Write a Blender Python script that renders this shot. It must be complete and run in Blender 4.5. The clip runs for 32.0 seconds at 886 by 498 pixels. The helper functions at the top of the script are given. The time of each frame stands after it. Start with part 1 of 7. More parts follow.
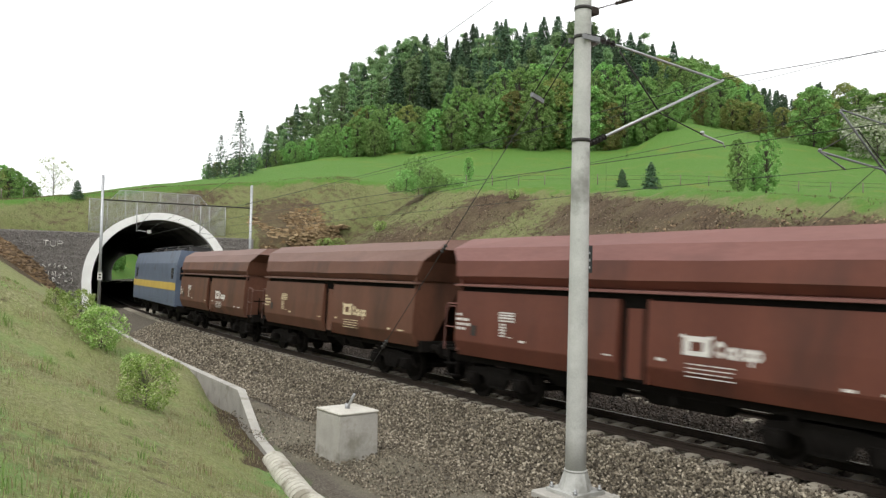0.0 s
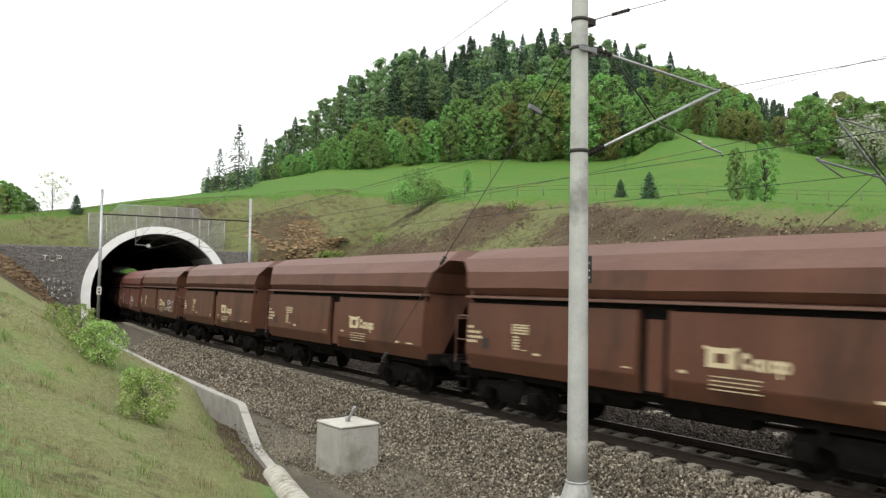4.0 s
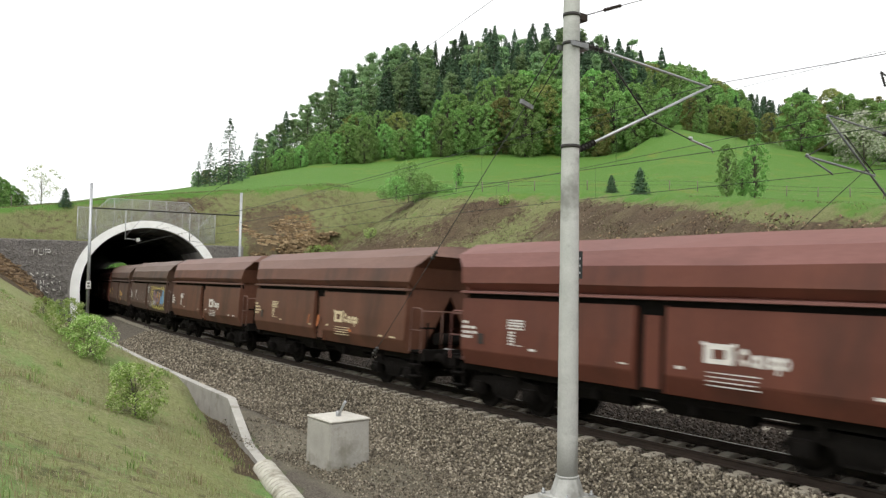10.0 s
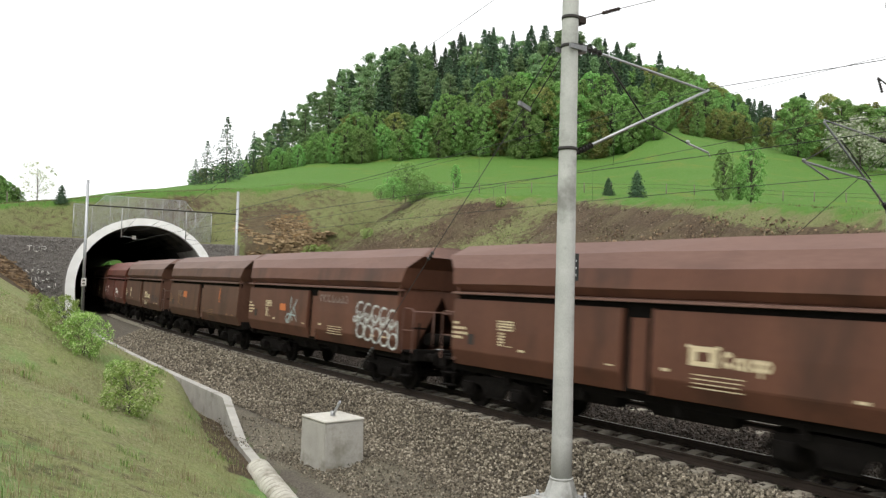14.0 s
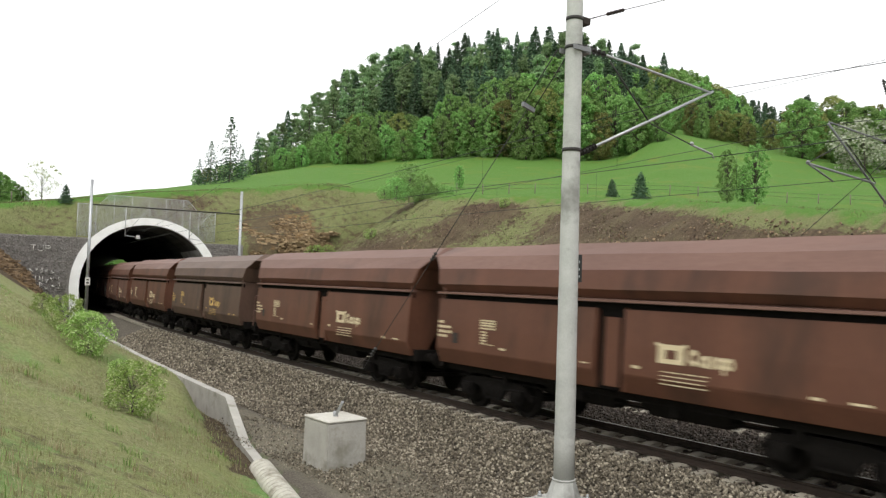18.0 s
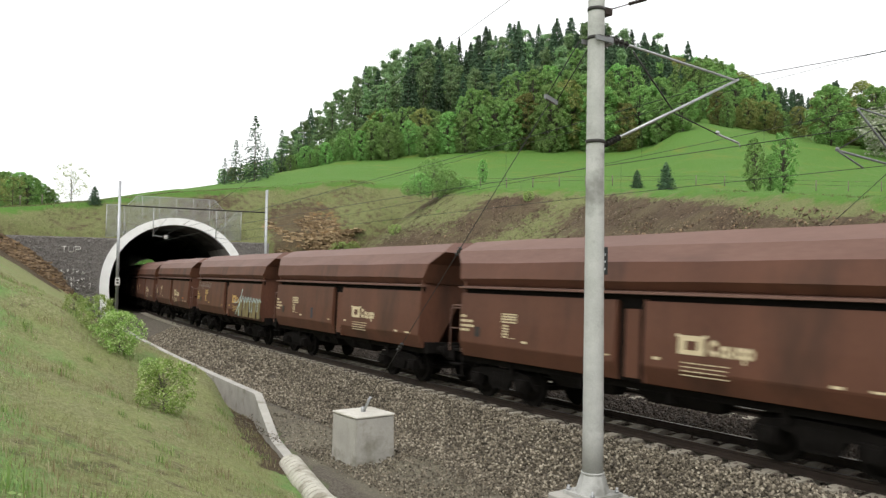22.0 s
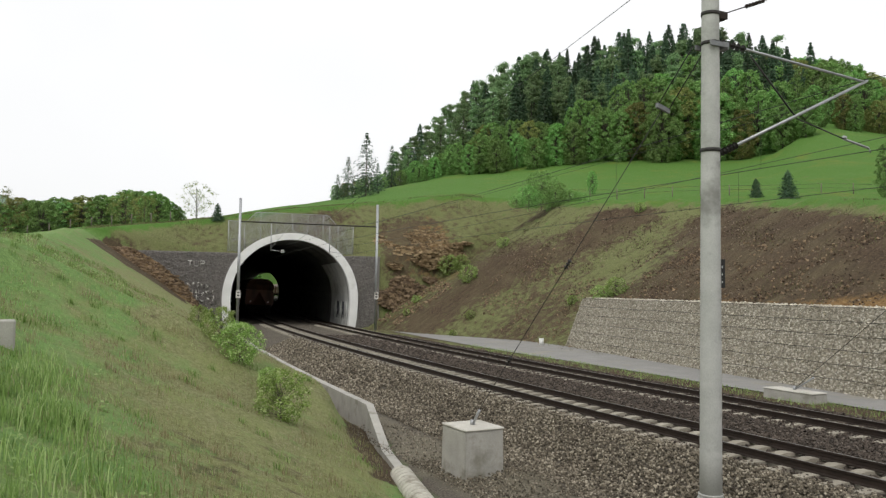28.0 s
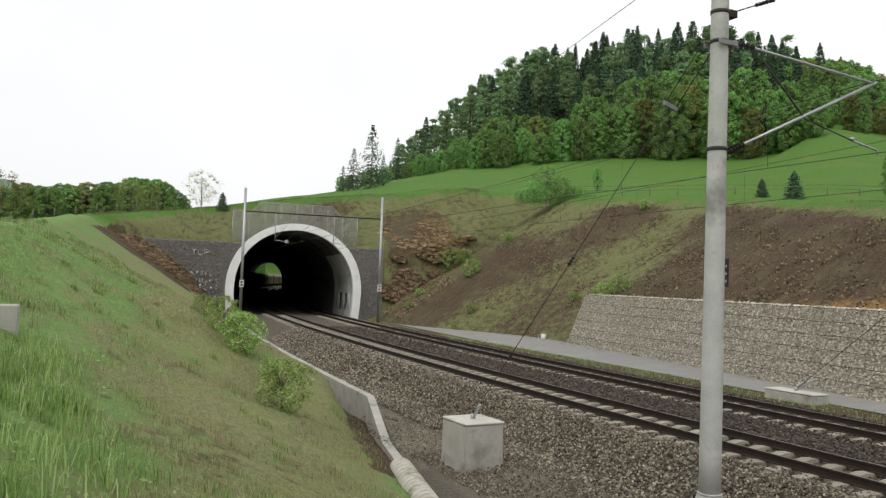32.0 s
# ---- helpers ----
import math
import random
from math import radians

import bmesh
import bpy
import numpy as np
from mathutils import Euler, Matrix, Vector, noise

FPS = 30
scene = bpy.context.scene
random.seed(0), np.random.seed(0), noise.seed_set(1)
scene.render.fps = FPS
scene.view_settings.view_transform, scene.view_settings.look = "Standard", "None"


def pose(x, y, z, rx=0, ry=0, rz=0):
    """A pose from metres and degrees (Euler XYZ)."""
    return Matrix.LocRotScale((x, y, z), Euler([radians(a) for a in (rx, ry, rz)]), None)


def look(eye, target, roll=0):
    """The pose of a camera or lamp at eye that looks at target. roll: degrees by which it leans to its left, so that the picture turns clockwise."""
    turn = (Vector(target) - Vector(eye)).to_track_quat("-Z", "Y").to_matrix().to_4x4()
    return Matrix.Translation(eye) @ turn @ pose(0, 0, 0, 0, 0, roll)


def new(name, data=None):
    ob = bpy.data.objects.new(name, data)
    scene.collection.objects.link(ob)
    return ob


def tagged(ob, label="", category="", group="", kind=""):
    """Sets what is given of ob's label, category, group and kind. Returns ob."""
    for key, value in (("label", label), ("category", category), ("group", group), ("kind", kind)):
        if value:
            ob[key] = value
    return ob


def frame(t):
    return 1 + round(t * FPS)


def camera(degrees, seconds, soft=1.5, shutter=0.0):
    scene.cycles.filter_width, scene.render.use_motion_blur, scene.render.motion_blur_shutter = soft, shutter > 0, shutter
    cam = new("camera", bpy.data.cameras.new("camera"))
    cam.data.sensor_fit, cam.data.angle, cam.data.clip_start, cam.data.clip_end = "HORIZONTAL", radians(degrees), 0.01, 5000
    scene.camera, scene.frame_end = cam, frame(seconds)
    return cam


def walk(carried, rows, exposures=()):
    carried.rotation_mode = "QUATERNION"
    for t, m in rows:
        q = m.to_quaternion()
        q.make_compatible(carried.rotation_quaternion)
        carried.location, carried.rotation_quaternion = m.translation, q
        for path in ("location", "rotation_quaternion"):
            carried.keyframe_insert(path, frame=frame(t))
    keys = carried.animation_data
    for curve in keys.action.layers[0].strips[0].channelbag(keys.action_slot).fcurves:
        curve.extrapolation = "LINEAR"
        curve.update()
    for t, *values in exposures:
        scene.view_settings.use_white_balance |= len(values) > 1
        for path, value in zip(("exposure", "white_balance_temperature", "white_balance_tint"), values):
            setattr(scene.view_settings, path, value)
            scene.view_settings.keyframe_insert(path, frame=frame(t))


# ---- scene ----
EYE = (0.0, 0.0, 3.078)
cam = camera(59.0, 32.0, soft=1.35, shutter=0.4)


def aim(yaw, pitch, roll):
    """The hand-held camera turns about one spot: yaw to the left, pitch up, roll clockwise."""
    return Matrix.Translation(EYE) @ pose(0, 0, 0, 90 + pitch, 0, yaw) @ pose(0, 0, 0, 0, 0, roll)


AIMS = (
    (0, -9.287, 1.824, 1.264), (0.5, -9.113, 1.777, 1.202), (1, -9.110, 1.944, 1.119), (1.5, -9.394, 2.112, 1.047),
    (2, -9.483, 1.963, 1.175), (2.5, -9.500, 1.838, 1.333), (4.5, -9.024, 2.794, 0.403), (5, -7.853, 2.523, 0.645),
    (5.5, -7.208, 2.180, 0.559), (6, -7.984, 2.372, 1.560), (6.5, -8.803, 2.624, 1.745), (7, -9.565, 2.657, 1.319),
    (7.5, -9.885, 2.562, 1.270), (8, -9.978, 2.577, 1.164), (8.5, -9.979, 2.533, 1.365), (9, -9.890, 2.471, 1.324),
    (9.5, -9.874, 2.474, 1.198), (10, -9.981, 2.308, 0.911), (10.5, -10.079, 2.081, 1.332), (11, -9.912, 1.992, 1.433),
    (11.5, -9.824, 2.028, 1.544), (12, -9.863, 2.064, 1.631), (12.5, -9.943, 2.163, 1.518), (13, -10.129, 2.196, 1.664),
    (13.5, -10.204, 2.231, 1.368), (14, -10.241, 2.381, 1.503), (14.5, -10.466, 2.262, 1.135), (16.5, -9.807, 2.429, 1.592),
    (17, -9.678, 2.405, 1.423), (17.5, -9.943, 2.367, 1.294), (18, -10.002, 2.426, 1.734), (18.5, -10.684, 2.787, 1.803),
    (19, -11.045, 3.208, 1.572), (19.5, -10.106, 2.820, 1.448), (20, -9.862, 2.573, 1.581), (20.5, -10.042, 2.384, 1.464),
    (21, -9.773, 1.998, 1.423), (21.5, -9.218, 1.947, 0.900), (22, -8.206, 2.004, 0.838), (22.5, -6.681, 2.230, 0.454),
    (23, -4.374, 2.430, 0.695), (23.5, -2.865, 2.607, 0.514), (24, -1.532, 2.387, 1.165), (24.5, -0.039, 2.144, 0.954),
    (25, 0.160, 2.604, 0.888), (25.5, -0.141, 2.949, 0.736), (27.5, -0.165, 2.861, 1.073), (28, -0.268, 2.842, 0.896),
    (28.5, -0.183, 2.893, 0.921), (29, -0.150, 2.854, 1.060), (29.5, -0.131, 2.901, 1.133), (30, 0.034, 3.038, 1.090),
    (30.5, 0.053, 2.913, 1.096), (31, -0.193, 2.817, 1.169), (31.5, -0.154, 2.460, 1.587), (32, 0.002, 2.368, 2.062),
)
walk(cam, [(t, aim(y, p, r)) for t, y, p, r in AIMS], exposures=((0, 0.30), (18.0, 0.30), (21.0, 0.27), (23.0, 0.32), (24.4, 0.0), (25.5, -0.12), (28.0, -0.17), (32, -0.17)))

# ---- light: a bright overcast sky ----
SUN_EL, SUN_AZ = radians(52), radians(205)
world = bpy.data.worlds.new("sky")
scene.world = world
world.use_nodes = True
wn, wl = world.node_tree.nodes, world.node_tree.links
wn.clear()
sky = wn.new("ShaderNodeTexSky")
sky.sky_type = "NISHITA"
sky.sun_disc, sky.sun_elevation, sky.sun_rotation = False, SUN_EL, SUN_AZ
sky.air_density, sky.dust_density, sky.ozone_density = 1.0, 4.0, 0.6
cloud_hsv = wn.new("ShaderNodeHueSaturation")
cloud_hsv.inputs["Saturation"].default_value = 0.12
cloud_mix = wn.new("ShaderNodeMix")
cloud_mix.data_type = "RGBA"
cloud_mix.inputs["Factor"].default_value = 0.72
cloud_mix.inputs["B"].default_value = (14.0, 14.1, 14.2, 1)
cloud_noise = wn.new("ShaderNodeTexNoise")
cloud_noise.inputs["Scale"].default_value = 1.6
cloud_noise.inputs["Detail"].default_value = 4
cloud_gain = wn.new("ShaderNodeMapRange")
cloud_gain.inputs["To Min"].default_value = 0.085
cloud_gain.inputs["To Max"].default_value = 0.115
back = wn.new("ShaderNodeBackground")
wout = wn.new("ShaderNodeOutputWorld")
wl.new(sky.outputs[0], cloud_hsv.inputs["Color"])
wl.new(cloud_hsv.outputs[0], cloud_mix.inputs["A"])
wl.new(cloud_mix.outputs["Result"], back.inputs["Color"])
wl.new(cloud_noise.outputs["Fac"], cloud_gain.inputs["Value"])
wl.new(cloud_gain.outputs[0], back.inputs["Strength"])
wl.new(back.outputs[0], wout.inputs["Surface"])
sun_data = bpy.data.lights.new("sun", "SUN")
sun_data.energy, sun_data.angle, sun_data.color = 1.0, radians(25), (1.0, 0.97, 0.92)
sun = new("sun", sun_data)
sun.matrix_world = look((0, 0, 60), Vector((0, 0, 60)) - Vector((math.sin(SUN_AZ) * math.cos(SUN_EL), math.cos(SUN_AZ) * math.cos(SUN_EL), math.sin(SUN_EL))))
scene.view_settings.exposure = 0.0

# ---- the railway's line: s metres along it, u metres to its right ----
X0, Y0, TH0 = 3.857, 22.484, 2.00244
BENDS = ((-30.0, 0.0), (51.2, -0.00235), (232.0, -0.00095), (420.0, -0.004), (4000.0, 0.0))


def line_table():
    s, x, y, th = 0.0, X0, Y0, TH0
    step, fwd, bwd = 0.5, [], []

    def bend(a):
        for end, k in BENDS:
            if a < end:
                return k
        return 0.0
    while s < 1500:
        fwd.append((s, x, y, th))
        k = bend(s + step / 2)
        x, y, th, s = x + step * math.cos(th + k * step / 2), y + step * math.sin(th + k * step / 2), th + k * step, s + step
    s, x, y, th = 0.0, X0, Y0, TH0
    while s > -700:
        k = bend(s - step / 2)
        x, y, th, s = x - step * math.cos(th - k * step / 2), y - step * math.sin(th - k * step / 2), th - k * step, s - step
        bwd.append((s, x, y, th))
    return np.array(bwd[::-1] + fwd)


LINE = line_table()


def dip(s):
    """The gentle fall of the line towards the tunnel."""
    a = min(max(s, 0.0), 60.0)
    return -0.64e-4 * a * a - (0.002 * (s - 60) if s > 60 else 0.0)


def heading(s):
    return float(np.interp(s, LINE[:, 0], LINE[:, 3]))


def tp(s, u, z=0.0):
    """A place by the line: s along, u to the right, z above the near rail."""
    x, y, th = (float(np.interp(s, LINE[:, 0], LINE[:, c])) for c in (1, 2, 3))
    return Vector((x + u * math.sin(th), y - u * math.cos(th), z + dip(s)))


def tpose(s, u=0.0, z=0.0, turn=0.0):
    """The pose of a thing by the line; its x points along the line, y to the left."""
    return Matrix.Translation(tp(s, u, z)) @ pose(0, 0, 0, 0, 0, math.degrees(heading(s)) + turn)


# ---- mesh helpers ----
def box(bm, x0, x1, y0, y1, z0, z1, m=None):
    vs = [bm.verts.new((x, y, z)) for x in (x0, x1) for y in (y0, y1) for z in (z0, z1)]
    for f in ((0, 1, 3, 2), (4, 6, 7, 5), (0, 4, 5, 1), (2, 3, 7, 6), (0, 2, 6, 4), (1, 5, 7, 3)):
        bm.faces.new([vs[i] for i in f])
    if m is not None:
        bmesh.ops.transform(bm, matrix=m, verts=vs)
    return vs


def rod(bm, a, b, r0, r1=None, n=10, caps=True):
    """A round or tapered bar from a to b."""
    a, b = Vector(a), Vector(b)
    r1 = r0 if r1 is None else r1
    turn = (b - a).to_track_quat("Z", "Y").to_matrix()
    rings = []
    for p, r in ((a, r0), (b, r1)):
        rings.append([bm.verts.new(p + turn @ Vector((r * math.cos(2 * math.pi * i / n), r * math.sin(2 * math.pi * i / n), 0))) for i in range(n)])
    for i in range(n):
        f = bm.faces.new((rings[0][i], rings[0][(i + 1) % n], rings[1][(i + 1) % n], rings[1][i]))
        f.smooth = True
    if caps:
        bm.faces.new(rings[0][::-1]), bm.faces.new(rings[1])


def prism(bm, profile, x0, x1, shift0=None, shift1=None):
    """A closed profile of (y, z) drawn along x; the ends may be shifted point by point."""
    ends = []
    for x, shift in ((x0, shift0), (x1, shift1)):
        ends.append([bm.verts.new((x + (shift[i] if shift else 0), y, z)) for i, (y, z) in enumerate(profile)])
    n = len(profile)
    for i in range(n):
        bm.faces.new((ends[0][i], ends[0][(i + 1) % n], ends[1][(i + 1) % n], ends[1][i]))
    bm.faces.new(ends[0][::-1]), bm.faces.new(ends[1])


def finish(bm, name, material, bevel=0.0):
    if bevel:
        bmesh.ops.bevel(bm, geom=list(bm.edges), offset=bevel, segments=1, affect="EDGES", clamp_overlap=True)
    bmesh.ops.recalc_face_normals(bm, faces=list(bm.faces))
    data = bpy.data.meshes.new(name)
    bm.to_mesh(data)
    bm.free()
    for m in material if isinstance(material, (list, tuple)) else [material]:
        data.materials.append(m)
    return data


def part(name, bm, material, parent, label="", bevel=0.0, m=None):
    ob = new(name, finish(bm, name, material, bevel))
    ob.parent = parent
    if m is not None:
        ob.matrix_basis = m
    if label:
        tagged(ob, label)
    return ob


def thing(name, m, label, category, group="", kind=""):
    ob = new(name)
    ob.empty_display_size = 0.2
    ob.matrix_basis = m
    return tagged(ob, label, category, group, kind)


def solid(name, bm, material, label, category, group="", kind="", bevel=0.0, m=None):
    ob = new(name, finish(bm, name, material, bevel))
    if m is not None:
        ob.matrix_basis = m
    return tagged(ob, label, category, group, kind)


# ---- materials ----
def surface(name, dark, light, scale=3.0, fine=40.0, rough=0.8, metal=0.0, bump=0.3, dist=0.02, spread=0.0, third=None, third_at=0.62, space="Object", detail=6, stretch=None, spec=0.35):
    """A surface of two tones with grain at two scales, stains of a third tone, and fine relief."""
    mat = bpy.data.materials.new(name)
    mat.use_nodes = True
    n, l = mat.node_tree.nodes, mat.node_tree.links
    bsdf = n["Principled BSDF"]
    if space == "World":
        src = n.new("ShaderNodeNewGeometry").outputs["Position"]
    else:
        src = n.new("ShaderNodeTexCoord").outputs["Object"]
    if stretch:
        mp = n.new("ShaderNodeMapping")
        mp.inputs["Scale"].default_value = stretch
        l.new(src, mp.inputs["Vector"])
        src = mp.outputs[0]

    def tex(s, d=detail, r=0.6):
        t = n.new("ShaderNodeTexNoise")
        t.inputs["Scale"].default_value, t.inputs["Detail"].default_value, t.inputs["Roughness"].default_value = s, d, r
        l.new(src, t.inputs["Vector"])
        return t.outputs["Fac"]
    big, small = tex(scale), tex(fine, 4)
    mix1 = n.new("ShaderNodeMath")
    mix1.operation = "MULTIPLY_ADD"
    l.new(small, mix1.inputs[0])
    mix1.inputs[1].default_value = 0.55
    half = n.new("ShaderNodeMath")
    half.operation = "MULTIPLY"
    l.new(big, half.inputs[0])
    half.inputs[1].default_value = 0.75
    l.new(half.outputs[0], mix1.inputs[2])
    ramp = n.new("ShaderNodeValToRGB")
    ramp.color_ramp.elements[0].position, ramp.color_ramp.elements[0].color = 0.42, (*dark, 1)
    ramp.color_ramp.elements[1].position, ramp.color_ramp.elements[1].color = 0.88, (*light, 1)
    l.new(mix1.outputs[0], ramp.inputs[0])
    col = ramp.outputs[0]
    if third:
        stain = tex(scale * 0.45, 5, 0.65)
        mr = n.new("ShaderNodeMapRange")
        mr.inputs["From Min"].default_value, mr.inputs["From Max"].default_value = third_at - 0.06, third_at + 0.06
        l.new(stain, mr.inputs["Value"])
        mx = n.new("ShaderNodeMix")
        mx.data_type = "RGBA"
        l.new(mr.outputs[0], mx.inputs["Factor"])
        l.new(col, mx.inputs["A"])
        mx.inputs["B"].default_value = (*third, 1)
        col = mx.outputs["Result"]
    if spread:
        info = n.new("ShaderNodeObjectInfo")
        val = n.new("ShaderNodeMapRange")
        val.inputs["To Min"].default_value, val.inputs["To Max"].default_value = 1 - spread, 1 + spread
        l.new(info.outputs["Random"], val.inputs["Value"])
        hsv = n.new("ShaderNodeHueSaturation")
        l.new(val.outputs[0], hsv.inputs["Value"])
        l.new(col, hsv.inputs["Color"])
        col = hsv.outputs[0]
    l.new(col, bsdf.inputs["Base Color"])
    bsdf.inputs["Roughness"].default_value, bsdf.inputs["Metallic"].default_value = rough, metal
    bsdf.inputs["Specular IOR Level"].default_value = spec
    if bump:
        b = n.new("ShaderNodeBump")
        b.inputs["Strength"].default_value, b.inputs["Distance"].default_value = bump, dist
        l.new(small, b.inputs["Height"])
        l.new(b.outputs[0], bsdf.inputs["Normal"])
    return mat


M_CONCRETE = surface("concrete", (0.30, 0.29, 0.26), (0.47, 0.45, 0.41), 2.2, 60, 0.9, bump=0.25, third=(0.24, 0.23, 0.19), third_at=0.6)
M_MAST = surface("spun_concrete", (0.34, 0.345, 0.325), (0.53, 0.53, 0.505), 1.6, 50, 0.8, bump=0.25, third=(0.235, 0.235, 0.215), third_at=0.57)
M_STEEL = surface("galvanised_steel", (0.32, 0.33, 0.34), (0.50, 0.51, 0.52), 6, 60, 0.45, 0.75, bump=0.05)
M_DARKSTEEL = surface("dark_steel", (0.025, 0.024, 0.023), (0.06, 0.055, 0.05), 6, 60, 0.6, 0.4, bump=0.1)
M_WIRE = surface("copper_wire", (0.035, 0.04, 0.035), (0.07, 0.075, 0.065), 6, 60, 0.6, 0.5, bump=0.0)
M_RAIL = surface("rail_rust", (0.0165, 0.0112, 0.0083), (0.0375, 0.0248, 0.018), 5, 60, 0.75, 0.15, bump=0.15)
M_RAILTOP = surface("rail_head", (0.16, 0.15, 0.14), (0.30, 0.29, 0.28), 5, 60, 0.35, 0.9, bump=0.05)
M_SLEEPER = surface("sleeper_concrete", (0.215, 0.19, 0.15), (0.39, 0.36, 0.29), 4, 50, 0.9, bump=0.25, spread=0.12, space="World")
M_WHITE = surface("white_paint", (0.7194, 0.7194, 0.6976), (0.8938, 0.8938, 0.872), 0.8, 30, 0.7, bump=0.1, third=(0.5995, 0.5886, 0.545), third_at=0.66)
M_MORTAR = surface("mortar", (0.1705, 0.1595, 0.1485), (0.2585, 0.242, 0.2255), 3, 25, 0.95, bump=0.4)
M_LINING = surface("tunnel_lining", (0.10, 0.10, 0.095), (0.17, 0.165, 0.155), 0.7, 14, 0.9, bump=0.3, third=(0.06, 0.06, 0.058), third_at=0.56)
M_LINING_PALE = surface("pale_lining", (0.425, 0.425, 0.4125), (0.65, 0.65, 0.625), 0.9, 14, 0.9, bump=0.3, third=(0.275, 0.275, 0.2625), third_at=0.58)
M_ASPHALT = surface("worn_asphalt", (0.2024, 0.1978, 0.1886), (0.3082, 0.299, 0.2806), 1.0, 30, 0.95, bump=0.3, third=(0.2852, 0.2668, 0.2208), third_at=0.62)
M_TUNNEL_BED = surface("tunnel_ballast", (0.06, 0.05, 0.04), (0.15, 0.13, 0.105), 3, 14, 0.95, bump=0.8, dist=0.05)
M_PAINT = [surface("wagon_paint_" + k, d, li, 0.9, 22, 0.60, 0.0, bump=0.12, dist=0.01, third=th, third_at=0.60, stretch=(1, 1, 0.3)) for k, d, li, th in (
    ("oxide", (0.080, 0.031, 0.017), (0.132, 0.054, 0.031), (0.058, 0.026, 0.015)),
    ("red", (0.088, 0.0255, 0.015), (0.136, 0.043, 0.026), (0.070, 0.025, 0.016)),
    ("faded", (0.072, 0.032, 0.0185), (0.116, 0.055, 0.034), (0.054, 0.026, 0.016)),
    ("drab", (0.068, 0.037, 0.025), (0.110, 0.064, 0.045), (0.050, 0.030, 0.021)))]
# Roof tones paler than the sides, for dust and the sky's light from above.
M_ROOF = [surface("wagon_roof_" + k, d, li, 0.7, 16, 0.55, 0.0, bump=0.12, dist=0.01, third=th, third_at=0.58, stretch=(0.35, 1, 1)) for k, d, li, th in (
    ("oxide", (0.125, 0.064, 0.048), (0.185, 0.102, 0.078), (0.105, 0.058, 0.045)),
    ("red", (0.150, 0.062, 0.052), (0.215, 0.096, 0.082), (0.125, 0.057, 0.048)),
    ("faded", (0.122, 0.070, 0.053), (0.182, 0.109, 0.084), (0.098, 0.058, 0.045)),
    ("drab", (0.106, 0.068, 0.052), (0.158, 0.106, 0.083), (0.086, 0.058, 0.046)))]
# Grimy gear, with the shade under the wagons put into its colour.
M_GEAR = surface("gear_grime_and_shade", (0.0045, 0.004, 0.0036), (0.012, 0.010, 0.0085), 4, 40, 0.95, 0.0, bump=0.3, spec=0.1)
M_MARK = surface("marking_white", (0.50, 0.48, 0.44), (0.78, 0.76, 0.72), 6, 30, 0.8, bump=0.0, third=(0.36, 0.28, 0.24), third_at=0.66)
M_MARK_YELLOW = surface("marking_cream", (0.50, 0.41, 0.25), (0.70, 0.60, 0.40), 6, 30, 0.8, bump=0.0, third=(0.36, 0.24, 0.14), third_at=0.70)
M_MARK_ORANGE = surface("marking_orange", (0.46, 0.29, 0.09), (0.64, 0.44, 0.17), 6, 30, 0.8, bump=0.0, third=(0.25, 0.13, 0.05), third_at=0.62)
M_TAIL_RED = surface("tail_board_red", (0.28, 0.03, 0.02), (0.40, 0.06, 0.04), 6, 40, 0.6, bump=0.02)
M_BLACK = surface("black_enamel", (0.008, 0.008, 0.008), (0.02, 0.02, 0.02), 6, 40, 0.5, bump=0.02)

M_DRAIN = surface("drain_concrete", (0.36, 0.34, 0.285), (0.55, 0.53, 0.455), 3, 30, 0.8, bump=0.1, third=(0.24, 0.22, 0.17), third_at=0.58)
M_CAP = surface("cement_cap", (0.44, 0.42, 0.37), (0.60, 0.58, 0.52), 3, 40, 0.9, bump=0.2, third=(0.33, 0.31, 0.26), third_at=0.6)
M_BRACKET = surface("weathered_zinc", (0.17, 0.175, 0.18), (0.28, 0.285, 0.29), 6, 60, 0.6, 0.5, bump=0.05)
M_GRAFF_DARK = surface("spray_dark", (0.03, 0.032, 0.04), (0.07, 0.07, 0.08), 6, 40, 0.8, bump=0.0)
M_MARK_FADED = surface("marking_faded", (0.20, 0.11, 0.055), (0.30, 0.18, 0.09), 6, 30, 0.8, bump=0.0, third=(0.14, 0.075, 0.045), third_at=0.56)
# ---- the ground: one sheet from the cutting to the skyline ----
S_P, S_Q = 51.2, 229.2          # the tunnel's two mouths
U_C = 1.53                      # the tunnel's axis, between the tracks
CREST = ((70, 0.02), (40, 0.034), (29.6, 0.044), (24.7, 0.0607), (19.4, 0.0728), (15.6, 0.0838), (10.9, 0.0978), (6.1, 0.1065), (-0.5, 0.1164), (-8.8, 0.1102), (-20.4, 0.1112), (-29.5, 0.1037), (-39.4, 0.0913), (-55, 0.075), (-90, 0.05))
EDGE = ((70, 0.02), (29.6, 0.041), (19.4, 0.068), (10.9, 0.100), (7.7, 0.1102), (3.7, 0.1281), (-0.5, 0.1426), (-4.6, 0.1491), (-8.7, 0.157), (-16.6, 0.1573), (-20.3, 0.1563), (-23.2, 0.162), (-25.6, 0.191), (-30.3, 0.1706), (-33.9, 0.1592), (-39.4, 0.1382), (-55, 0.11), (-90, 0.06))
